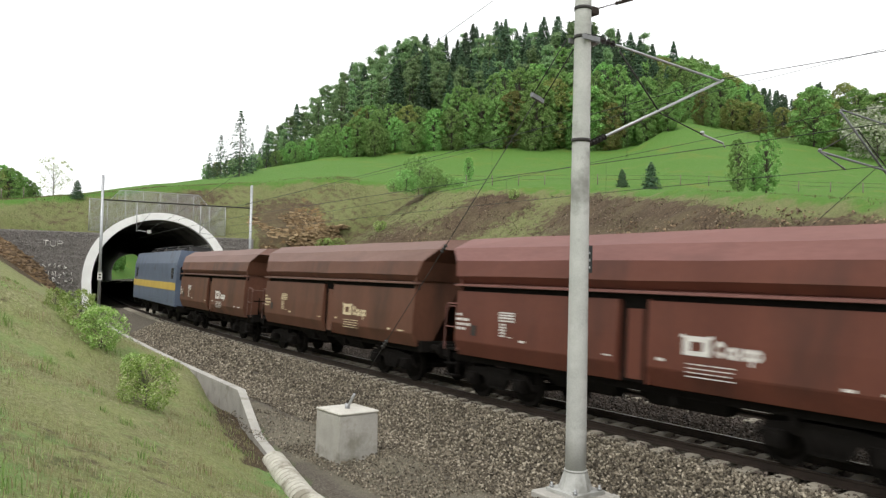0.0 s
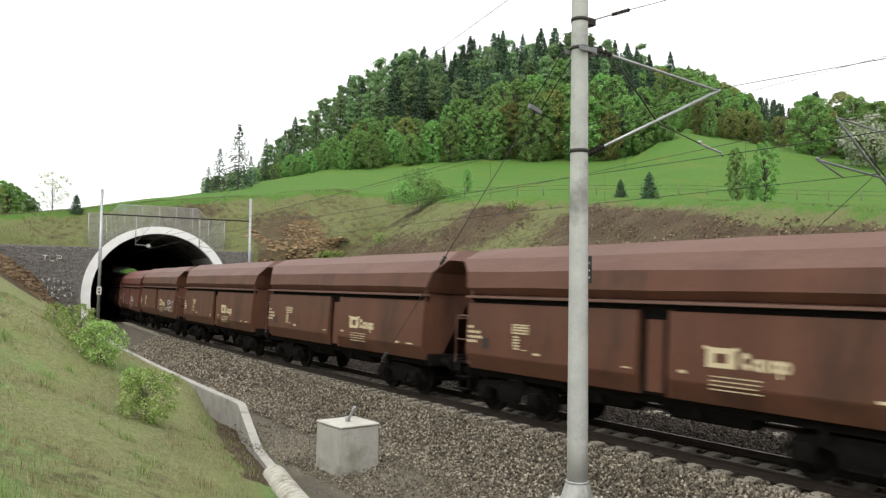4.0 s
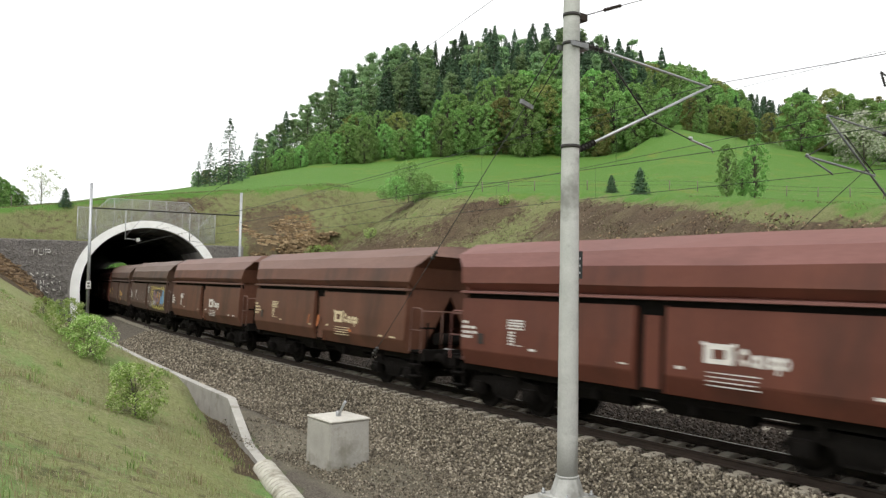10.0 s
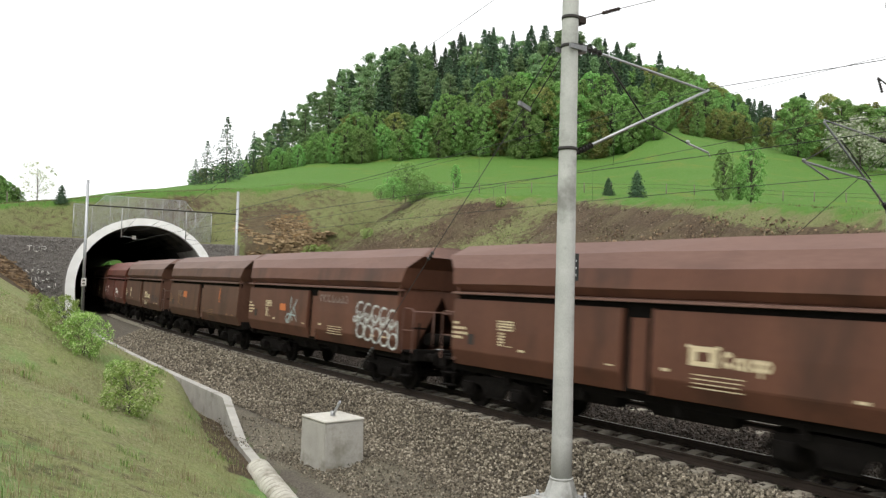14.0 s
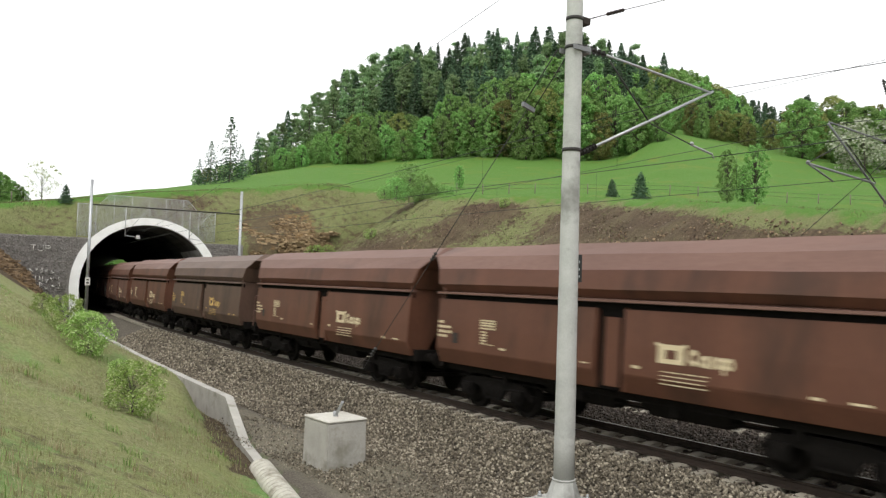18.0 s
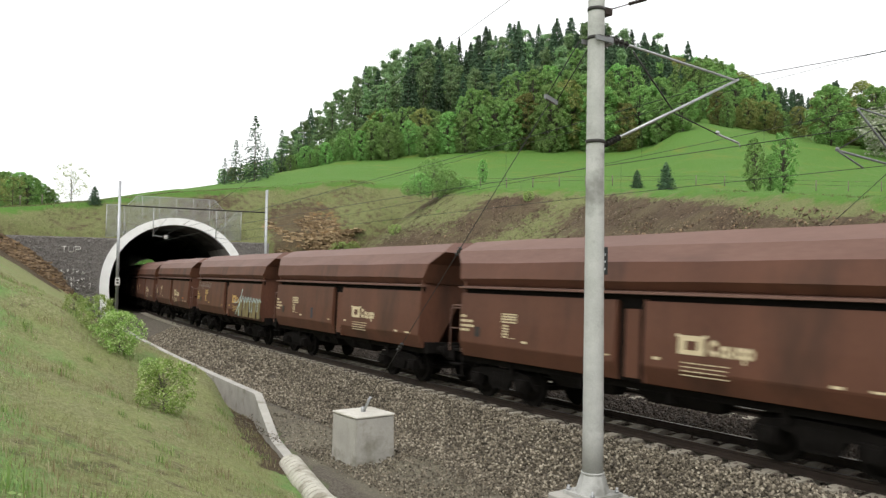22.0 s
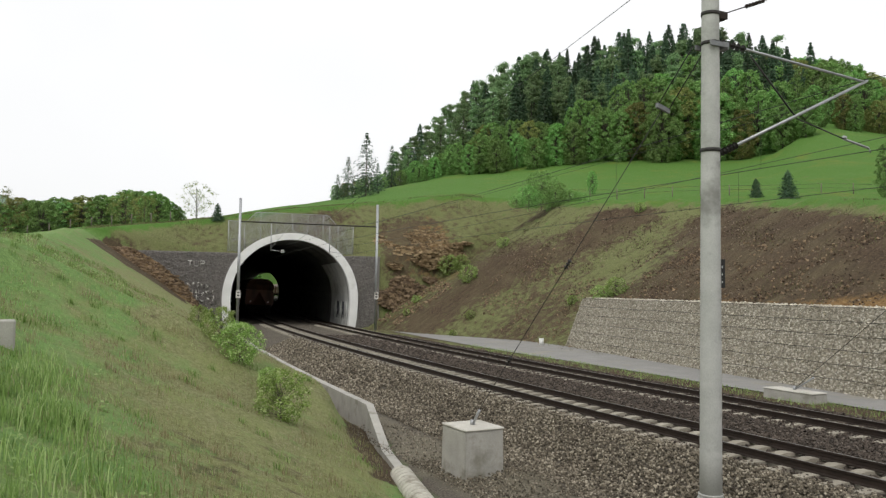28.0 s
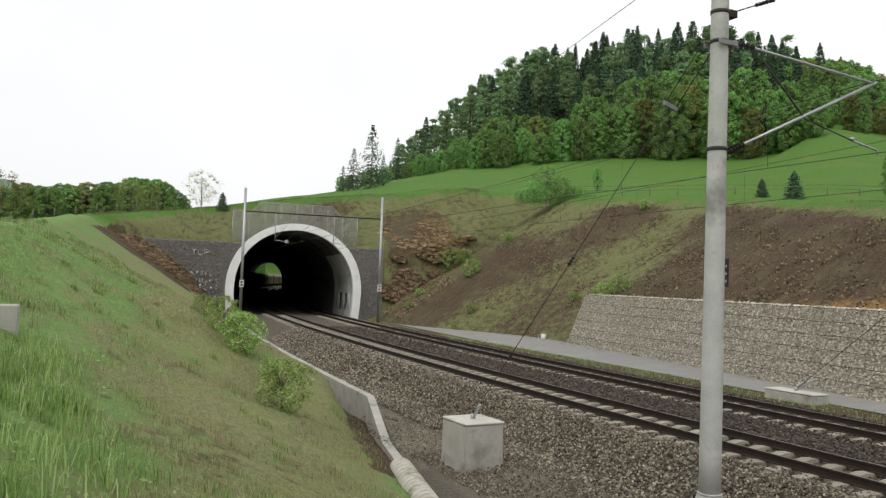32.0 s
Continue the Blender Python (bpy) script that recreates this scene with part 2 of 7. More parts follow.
TOP = ((70, 0.01), (29.6, 0.030), (15.0, 0.055), (8.0, 0.092), (5.5, 0.112), (3.8, 0.120), (1.4, 0.155), (-0.2, 0.185), (-3.1, 0.212), (-6.4, 0.238), (-9.2, 0.25), (-12.4, 0.262), (-16.4, 0.258), (-20.1, 0.245), (-23.8, 0.226), (-29.5, 0.200), (-33.8, 0.175), (-39.4, 0.160), (-55, 0.13), (-90, 0.07))
D2 = 4.75                       # the second track's distance
D_CREST, D_EDGE, D_TOP = 78.0, 145.0, 255.0


def span(table, a):
    return float(np.interp(-a, [-r[0] for r in table], [r[1] for r in table]))


def smooth(a, b, x):
    t = min(1.0, max(0.0, (x - a) / (b - a)))
    return t * t * (3 - 2 * t)


def natural(x, y):
    """The hillside before the railway was cut into it."""
    d = math.hypot(x, y) + 1e-6
    az = math.degrees(math.atan2(-x, y))
    if abs(az) > 90:
        az = 90.0 if az > 0 else -90.0
    e1, e2, e3 = span(CREST, az), span(EDGE, az), span(TOP, az)
    if d < D_CREST:
        e = e1
    elif d < D_EDGE:
        e = e1 + (e2 - e1) * (d - D_CREST) / (D_EDGE - D_CREST)
    elif d < D_TOP:
        e = e2 + (e3 - e2) * (d - D_EDGE) / (D_TOP - D_EDGE)
    else:
        e = e3 * D_TOP / d * max(0.0, 1 - (d - D_TOP) / 900) + 0.0
    near = min(1.0, d / 16.0)
    wob = 0.35 * noise.noise((x * 0.06, y * 0.06, 0.3)) + 0.12 * noise.noise((x * 0.25, y * 0.25, 4.0))
    return 1.45 + near * near * (1.628 + e * d) + wob * min(1.0, d / 60)


def foot(s):
    """The foot of the stone-filled wall, to the right of the line."""
    return 11.85 + 0.12 * max(0.0, s)


def kerb_u(s):
    """The low concrete wall's inner face; past its end it swings out to the drain."""
    if s > 2.0:
        return -5.27 + 0.030 * min(s - 2.0, 26.0)
    return max(-5.27 - 0.215 * (2.0 - s), -6.6 - 0.05 * (2.0 - s))


def kerb_z(s):
    """The wall's top."""
    if s > 2.0:
        return -0.2
    return max(-0.2 - 0.22 * (2.0 - s), -0.85)


END_G = 24.0                    # where the stone-filled wall ends


def cutting(s, u):
    """The railway's own ground: ballast, drains, path and the cut slopes."""
    if -1.75 <= u <= D2 + 1.75:
        return -0.245 if u < -1.0 else -0.30
    k = kerb_u(s)
    if k <= u < -1.75:
        heap = 0.32 * math.exp(-((s + 5.35) / 0.75) ** 2 - ((u + 4.75) / 0.55) ** 2)      # spoil beside the anchor block
        return max(-0.245 - 0.44 * (-1.75 - u), -0.82) + heap
    if u < k:
        m = 0.34 + 0.37 * min(1.0, max(0.0, (s + 20) / 68.0)) ** 0.9
        w = -u + k
        deep = (0.62 - 0.40 * smooth(3.0, 22.0, s)) * smooth(-1.5, 2.0, s) + 0.12
        return kerb_z(s) - 0.10 + m * w - deep * (1 - smooth(0.75, 1.6 + 1.2 * smooth(2.0, 8.0, s), w))
    g = foot(s)
    if u < D2 + 2.9:
        return -0.30 - 0.30 * (u - D2 - 1.75)
    if s < END_G:
        if u < g:
            return -0.64 + 0.16 * min(1.0, (u - D2 - 2.9) / 0.8)
        back = g + 1.35
        if u < back:
            return 2.75 * (u - g) / 1.35 - 0.85
        return 2.30 + 0.60 * (u - back)
    w = smooth(END_G, 46.0, s)
    g = g + (8.6 - g) * w
    base = -0.64 + 0.16 * min(1.0, (u - D2 - 2.9) / 0.8)
    return max(base, -0.48 + 0.66 * (u - g) if u > g else -9)


def over(s, u, x, y):
    """The ground behind the portal's masonry and over the tunnel."""
    a = abs(u - U_C) / 6.0
    collar = 1.75 + 5.90 * math.sqrt(max(0.0, 1 - a * a)) if a < 1 else 0.0
    return max(5.75 + 0.80 * (s - S_P) + 0.25 * max(0.0, abs(u - U_C) - 9), collar)


def ground_z(s, u):
    p = tp(s, u)
    nat = natural(p.x, p.y)
    if s <= S_P:
        return min(nat, cutting(s, u) + dip(s))
    if s < S_Q:
        return min(max(nat, 8.3 if abs(u - U_C) < 9 else -9.0), over(s, u, p.x, p.y))
    return min(nat, -0.4 + dip(s) + max(0.0, abs(u - U_C) - 6.0) * 0.8)


def knots(*runs):
    out = []
    for a, b, step in runs:
        n = max(1, round((b - a) / step))
        out += [a + (b - a) * i / n for i in range(n)]
    return out + [runs[-1][1]]


SK = knots((-320, -60, 26), (-60, -24, 4), (-24, 10, 0.45), (10, S_P, 0.6)) + knots((S_P + 0.02, 66, 0.8), (66, S_Q - 0.02, 6)) + knots((S_Q, 320, 7), (320, 1200, 44))
UK = knots((-520, -60, 23), (-60, -26, 2.2), (-26, -9, 0.5), (-9, -1.0, 0.27), (-1.0, 6.2, 1.2), (6.2, 13.5, 0.3), (13.5, 30, 0.5), (30, 60, 1.8), (60, 330, 7.5))


def build_ground(material):
    verts, faces, soil, stone, dry, bank, ochre, dust = [], [], [], [], [], [], [], []
    for s in SK:
        for u in UK:
            p = tp(s, u)
            z = ground_z(s, u)
            rough = 0.0
            if s < S_P and (u < kerb_u(s) - 0.3 or u > foot(s) + 1.3):
                rough = (0.10 if u < 0 else 0.17) * noise.noise((p.x * 0.8, p.y * 0.8, 1.7)) + (0.05 if u < 0 else 0.10) * noise.noise((p.x * 2.6, p.y * 2.6, 2.7))
                if u > 0:
                    rough += 0.10 * noise.noise(((s + 0.7 * u) * 1.1, u * 0.22, 5.2))
            verts.append((p.x, p.y, z + rough))
            nat = natural(p.x, p.y)
            d_nat = nat - z
            patch = noise.noise((p.x * 0.13, p.y * 0.13, 9.0))
            # bare soil on the cut slopes, stone chips near the tracks
            e, g = 0.0, 0.0
            if s <= S_P + 0.01 and u > D2 + 3.2:
                far = smooth(12, 30, s)
                e = smooth(0.1, 1.4, d_nat + 0.6 * patch) * (1 - far * (0.45 - 0.9 * patch))
                g = smooth(-0.2, 0.8, d_nat)
            if s <= S_P + 0.01 and u < kerb_u(s):
                w = kerb_u(s) - u
                e = (0.16 + 0.30 * patch) * smooth(0.5, 2.0, w) * (1 - smooth(5.0, 9.0, w))
                lo = 4.7 + 0.8 * smooth(-8.0, 6.0, s)
                g = smooth(0.2, 1.2, w) * (0.92 - 0.62 * smooth(lo - 1.0, lo + 2.4 + 2.0 * smooth(-8.0, 6.0, s), w + 2.0 * patch))
                if w < 0.95 and -4 < s < 9:
                    e = 0.9
                if 38 < s and -14.5 < u < -7.5:
                    e = 1.0
            if S_P + 0.01 < s < 90:
                away = smooth(0.05, 0.7, d_nat)
                e, g = (0.36 + 0.5 * patch) * away, away
                e = max(e, 0.75 * smooth(8.5, 10.5, u + patch) * (1 - smooth(15, 20, u + 3 * patch)) * (1 - smooth(53, 58, s + 3 * patch)))
            o = 0.0
            if s <= 16 and u > foot(s):
                o = (1 - smooth(1.9, 3.0, u - foot(s) + 0.8 * patch)) * (0.80 + 0.8 * noise.noise((s * 0.35, 0.0, 3.3))) * (1 - smooth(10, 16, s))
            if 40 < s < 60 and 8.5 < u < 21:
                o = max(o, 0.55 * smooth(8.5, 10.5, u) * (1 - smooth(16, 20, u + 3 * patch)) * smooth(42, 48, s) * (1 - smooth(55, 59, s)) * (0.7 + patch))
            ochre.append(o)
            dust.append(smooth(-4.9, -4.2, -abs(u + 5.3) - 3.4 + 0.6 * patch) if s < 6 and u > kerb_u(s) else 0.0)
            dry.append(g)
            bank.append(1.0 if s <= S_P and u < kerb_u(s) else 0.0)
            soil.append(e)
            stone.append(1.0 if (kerb_u(s) - 0.02 <= u <= D2 + 2.9 and (s <= S_P or s >= S_Q)) else 0.0)
    nu = len(UK)
    for i in range(len(SK) - 1):
        mouth = SK[i] in (S_P, S_Q - 0.02)
        for j in range(nu - 1):
            if (mouth or (S_Q - 0.03 < SK[i] < S_Q)) and -5.2 < UK[j] < 8.2:
                continue
            a = i * nu + j
            faces.append((a, a + nu, a + nu + 1, a + 1))
    data = bpy.data.meshes.new("ground")
    data.from_pydata(verts, [], faces)
    for nm, vals in (("soil", soil), ("stone", stone), ("dry", dry), ("bank", bank), ("ochre", ochre), ("dust", dust)):
        att = data.attributes.new(nm, "FLOAT", "POINT")
        att.data.foreach_set("value", np.array(vals, dtype=np.float32))
    data.materials.append(material)
    data.polygons.foreach_set("use_smooth", [True] * len(data.polygons))
    return tagged(new("ground", data), "grassy cutting and meadow hillside with bare brown soil", "ground", kind="structure")


def ground_material():
    mat = bpy.data.materials.new("grass_soil_gravel")
    mat.use_nodes = True
    n, l = mat.node_tree.nodes, mat.node_tree.links
    bsdf = n["Principled BSDF"]
    pos = n.new("ShaderNodeNewGeometry").outputs["Position"]

    def tex(scale, detail=6, rough=0.6):
        t = n.new("ShaderNodeTexNoise")
        t.inputs["Scale"].default_value, t.inputs["Detail"].default_value, t.inputs["Roughness"].default_value = scale, detail, rough
        l.new(pos, t.inputs["Vector"])
        return t.outputs["Fac"]

    def ramp(src, *stops):
        r = n.new("ShaderNodeValToRGB")
        el = r.color_ramp.elements
        el[0].position, el[0].color = stops[0][0], (*stops[0][1], 1)
        el[1].position, el[1].color = stops[-1][0], (*stops[-1][1], 1)
        for at, c in stops[1:-1]:
            e = el.new(at)
            e.color = (*c, 1)
        l.new(src, r.inputs[0])
        return r.outputs[0]

    def mix(f, a, b):
        m = n.new("ShaderNodeMix")
        m.data_type = "RGBA"
        if isinstance(f, float):
            m.inputs["Factor"].default_value = f
        else:
            l.new(f, m.inputs["Factor"])
        l.new(a, m.inputs["A"]), l.new(b, m.inputs["B"])
        return m.outputs["Result"]

    def math_node(op, a, b):
        m = n.new("ShaderNodeMath")
        m.operation = op
        for i, v in enumerate((a, b)):
            if isinstance(v, float):
                m.inputs[i].default_value = v
            else:
                l.new(v, m.inputs[i])
        return m.outputs[0]

    def attr(name):
        a = n.new("ShaderNodeAttribute")
        a.attribute_name = name
        return a.outputs["Fac"]
    grass = mix(tex(0.35, 5), ramp(tex(9, 6, 0.7), (0.3, (0.0576, 0.1279, 0.0226)), (0.55, (0.0928, 0.1881, 0.0351)), (0.75, (0.163, 0.2383, 0.0527))),
                ramp(tex(22, 5, 0.7), (0.3, (0.0627, 0.1442, 0.0251)), (0.7, (0.1066, 0.2157, 0.0427))))
    flowers = n.new("ShaderNodeMapRange")
    flowers.inputs["From Min"].default_value, flowers.inputs["From Max"].default_value, flowers.inputs["To Max"].default_value = 0.54, 0.68, 0.75
    l.new(tex(0.16, 7, 0.75), flowers.inputs["Value"])
    grass = mix(flowers.outputs[0], grass, ramp(tex(6, 6, 0.8), (0.35, (0.085, 0.150, 0.028)), (0.65, (0.235, 0.225, 0.045))))
    fresh = mix(tex(0.5, 5), ramp(tex(10, 6, 0.75), (0.34, (0.0675, 0.115, 0.0374)), (0.5, (0.1519, 0.2313, 0.0719)), (0.68, (0.2812, 0.4062, 0.1365))), ramp(tex(24, 5, 0.7), (0.3, (0.1238, 0.2313, 0.0646)), (0.7, (0.2306, 0.3937, 0.1294))))
    grass = mix(attr("bank"), grass, fresh)
    olive = mix(tex(0.9, 5), ramp(tex(11, 6, 0.75), (0.34, (0.0646, 0.0538, 0.0337)), (0.5, (0.2049, 0.1856, 0.1091)), (0.68, (0.3973, 0.3584, 0.2408))),
                ramp(tex(24, 5, 0.7), (0.3, (0.1536, 0.192, 0.0589)), (0.7, (0.32, 0.3648, 0.128))))
    dull = mix(tex(0.7, 5), ramp(tex(9, 7, 0.75), (0.3, (0.0749, 0.0742, 0.034)), (0.52, (0.167, 0.1664, 0.0803)), (0.72, (0.288, 0.2842, 0.152))),
               ramp(tex(20, 6, 0.7), (0.3, (0.096, 0.1152, 0.041)), (0.7, (0.2176, 0.2496, 0.0922))))
    olive = mix(attr("bank"), dull, olive)
    f0 = math_node("ADD", attr("dry"), math_node("MULTIPLY", math_node("SUBTRACT", tex(0.8, 6, 0.65), 0.5), 2.6))
    m0 = n.new("ShaderNodeMapRange")
    m0.inputs["From Min"].default_value, m0.inputs["From Max"].default_value = 0.25, 0.75
    l.new(f0, m0.inputs["Value"])
    grass = mix(m0.outputs[0], grass, olive)
    soil = mix(ramp(tex(0.45, 6, 0.65), (0.42, (0, 0, 0)), (0.62, (1, 1, 1))), ramp(tex(7, 8, 0.75), (0.3, (0.026, 0.017, 0.011)), (0.5, (0.082, 0.057, 0.036)), (0.72, (0.205, 0.152, 0.100))),
               ramp(tex(16, 8, 0.75), (0.3, (0.045, 0.034, 0.019)), (0.7, (0.185, 0.150, 0.090))))
    along = n.new("ShaderNodeVectorMath")
    along.operation = "MULTIPLY"
    turn = n.new("ShaderNodeVectorRotate")
    turn.rotation_type = "Z_AXIS"
    turn.inputs["Angle"].default_value = -2.0
    l.new(pos, turn.inputs["Vector"])
    l.new(turn.outputs[0], along.inputs[0])
    along.inputs[1].default_value = (2.4, 0.35, 0.5)
    furrow = n.new("ShaderNodeTexNoise")
    furrow.inputs["Scale"].default_value, furrow.inputs["Detail"].default_value, furrow.inputs["Roughness"].default_value = 1.0, 7, 0.7
    l.new(along.outputs[0], furrow.inputs["Vector"])
    soil = mix(ramp(furrow.outputs["Fac"], (0.46, (0, 0, 0)), (0.66, (0.8, 0.8, 0.8))), soil, ramp(tex(13, 7, 0.75), (0.3, (0.027, 0.019, 0.012)), (0.7, (0.098, 0.072, 0.047))))
    ochre = ramp(tex(8, 7, 0.75), (0.3, (0.115, 0.062, 0.024)), (0.52, (0.235, 0.145, 0.062)), (0.72, (0.40, 0.275, 0.135)))
    fo = n.new("ShaderNodeMapRange")
    fo.inputs["From Min"].default_value, fo.inputs["From Max"].default_value = 0.35, 0.62
    l.new(math_node("ADD", attr("ochre"), math_node("MULTIPLY", math_node("SUBTRACT", tex(1.3, 7, 0.7), 0.5), 1.6)), fo.inputs["Value"])
    soil = mix(fo.outputs[0], soil, ochre)
    gravel = ramp(tex(26, 6, 0.7), (0.3, (0.045, 0.038, 0.030)), (0.5, (0.115, 0.100, 0.080)), (0.72, (0.22, 0.197, 0.162)))
    f1 = math_node("ADD", attr("soil"), math_node("MULTIPLY", math_node("SUBTRACT", tex(1.7, 7, 0.7), 0.5), 1.7))
    m1 = n.new("ShaderNodeMapRange")
    m1.inputs["From Min"].default_value, m1.inputs["From Max"].default_value = 0.35, 0.65
    l.new(f1, m1.inputs["Value"])
    col = mix(m1.outputs[0], grass, soil)
    fd = n.new("ShaderNodeMapRange")
    fd.inputs["From Min"].default_value, fd.inputs["From Max"].default_value = 0.30, 0.60
    l.new(math_node("MULTIPLY", attr("dust"), math_node("ADD", tex(1.1, 6, 0.65), 0.05)), fd.inputs["Value"])
    gravel = mix(fd.outputs[0], gravel, ramp(tex(30, 6, 0.75), (0.3, (0.095, 0.084, 0.062)), (0.52, (0.185, 0.166, 0.124)), (0.72, (0.31, 0.285, 0.22))))
    col = mix(attr("stone"), col, gravel)
    l.new(col, bsdf.inputs["Base Color"])
    bsdf.inputs["Roughness"].default_value = 0.95
    bsdf.inputs["Specular IOR Level"].default_value = 0.15
    b = n.new("ShaderNodeBump")
    b.inputs["Strength"].default_value, b.inputs["Distance"].default_value = 0.7, 0.10
    l.new(tex(14, 6, 0.7), b.inputs["Height"])
    l.new(b.outputs[0], bsdf.inputs["Normal"])
    return mat


M_GROUND = ground_material()
ground = build_ground(M_GROUND)

# ---- the double track ----
CANT = math.degrees(math.atan(0.065 / 1.5))


def sweep(bm, s_list, u, z, profile, cant=0.0):
    """A profile of (across, up) drawn along the line; profile points run round the section."""
    c, sn = math.cos(radians(cant)), math.sin(radians(cant))
    rings = []
    for s in s_list:
        rings.append([bm.verts.new(tp(s, u + a * c + b * sn, z - a * sn + b * c)) for a, b in profile])
    n = len(profile)
    for r0, r1 in zip(rings[:-1], rings[1:]):
        for i in range(n):
            bm.faces.new((r0[i], r0[(i + 1) % n], r1[(i + 1) % n], r1[i]))
    bm.faces.new(rings[0]), bm.faces.new(rings[-1][::-1])


RAIL = ((-0.075, -0.172), (0.075, -0.172), (0.075, -0.158), (0.012, -0.135), (0.010, -0.050), (0.036, -0.036), (0.036, -0.006), (0.030, 0.0), (-0.030, 0.0), (-0.036, -0.006), (-0.036, -0.036), (-0.010, -0.050), (-0.012, -0.135), (-0.075, -0.158))
S_RAIL = [-40 + 2.0 * i for i in range(146)]
track_z = {0.0: -0.0325, D2: -0.0975}
for uc in (0.0, D2):
    t = thing("railway_track", Matrix(), "rusty steel rails on concrete sleepers in stone ballast", "railway track", "two tracks", "structure")
    for side in (-0.75, 0.75):
        bm = bmesh.new()
        sweep(bm, S_RAIL, uc + side, track_z[uc] - side * 0.0433, RAIL, CANT)
        r = part("rail", bm, [M_RAIL, M_RAILTOP], t)
        for f in r.data.polygons:
            if f.normal.z > 0.9 and f.area > 0.03:
                i = f.index % len(RAIL)
                if i == 7:
                    f.material_index = 1

# ---- tunnel: ring, lining, masonry ----
def arch(w, base, crown, n=28):
    """Points (u, z) of a horseshoe arch of half width w, from the right foot over the crown to the left foot."""
    spring = 1.9
    pts = [(w * 0.965, base), (w * 0.985, base * 0.4 + spring * 0.3)]
    for i in range(n + 1):
        a = math.pi * i / n
        pts.append((w * math.cos(a), spring + (crown - spring) * math.sin(a) ** 0.92))
    pts += [(-w * 0.985, base * 0.4 + spring * 0.3), (-w * 0.965, base)]
    return pts


IN_W, IN_C, OUT_W, OUT_C = 5.30, 7.36, 6.03, 7.96


def arch_shell(bm, s_list, w0, c0, w1, c1, base=-0.6):
    """A curved shell between an inner and an outer arch, along the line."""
    rings = []
    for s in s_list:
        rings.append(([bm.verts.new(tp(s, U_C + u, z)) for u, z in arch(w0, base, c0)], [bm.verts.new(tp(s, U_C + u, z)) for u, z in arch(w1, base, c1)]))
    n = len(rings[0][0])
    for (a0, b0), (a1, b1) in zip(rings[:-1], rings[1:]):
        for i in range(n - 1):
            bm.faces.new((a0[i], a0[i + 1], a1[i + 1], a1[i]))
            bm.faces.new((b0[i], b1[i], b1[i + 1], b0[i + 1]))
    for a, b in (rings[0], rings[-1]):
        for i in range(n - 1):
            bm.faces.new((a[i], b[i], b[i + 1], a[i + 1]))


portal = thing("tunnel_portal", Matrix(), "white-painted concrete arch of a double-track tunnel mouth", "tunnel portal", kind="structure")
bm = bmesh.new()
arch_shell(bm, (S_P - 0.45, S_P + 0.25), IN_W, IN_C, OUT_W, OUT_C)
part("arch_ring", bm, M_WHITE, portal)
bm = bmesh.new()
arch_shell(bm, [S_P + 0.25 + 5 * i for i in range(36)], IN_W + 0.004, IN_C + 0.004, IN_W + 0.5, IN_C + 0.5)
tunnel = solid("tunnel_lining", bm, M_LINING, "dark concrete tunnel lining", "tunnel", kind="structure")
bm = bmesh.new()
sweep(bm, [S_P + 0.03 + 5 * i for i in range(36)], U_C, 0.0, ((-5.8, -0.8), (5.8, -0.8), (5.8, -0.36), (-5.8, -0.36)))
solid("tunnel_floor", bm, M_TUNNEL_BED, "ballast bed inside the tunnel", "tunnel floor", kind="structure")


def headwall(bm, s0, s1, u0, u1, top, base=-1.0):
    """A wall across the line with the arch cut out of it."""
    pts = arch(OUT_W - 0.05, base, OUT_C - 0.05)
    for s in (s0, s1):
        for i in range(len(pts) - 1):
            (ua, za), (ub, zb) = pts[i], pts[i + 1]
            if za >= top and zb >= top:
                continue
            edge = u1 if (ua + ub) > 0 else u0
            a, b = (tp(s, U_C + ua, min(za, top)), tp(s, U_C + ub, min(zb, top)))
            q = [bm.verts.new(a), bm.verts.new(tp(s, edge, min(za, top))), bm.verts.new(tp(s, edge, min(zb, top))), bm.verts.new(b)]
            if abs(za - zb) > 1e-4:
                bm.faces.new(q)
    for ua, ub in ((u0, U_C - 3.6), (U_C + 3.6, u1)):
        bm.faces.new([bm.verts.new(tp(s, u, top)) for s, u in ((s0, ua), (s1, ua), (s1, ub), (s0, ub))])


bm = bmesh.new()
headwall(bm, S_P - 0.15, S_P + 0.6, -16.0, 9.6, 6.05)
wall_p = solid("wall_portal", bm, M_MORTAR, "dark rough stone retaining wall round the tunnel mouth", "wall", kind="structure")

# ---- low concrete wall along the foot of the grass slope ----
bm = bmesh.new()
rings = []
for s in knots((-6.0, 2.0, 0.5), (2.0, S_P, 2.5)):
    k, z = kerb_u(s), kerb_z(s)
    rings.append([bm.verts.new(tp(s, k + a, z + b)) for a, b in ((0.0, -0.9), (0.0, 0.0), (-0.22, 0.0), (-0.22, -0.9))])
for r0, r1 in zip(rings[:-1], rings[1:]):
    for i in range(4):
        bm.faces.new((r0[i], r0[(i + 1) % 4], r1[(i + 1) % 4], r1[i]))
bm.faces.new(rings[0]), bm.faces.new(rings[-1][::-1])
solid("wall_low", bm, M_CONCRETE, "low weathered concrete edge wall below the grass slope", "wall", kind="structure")

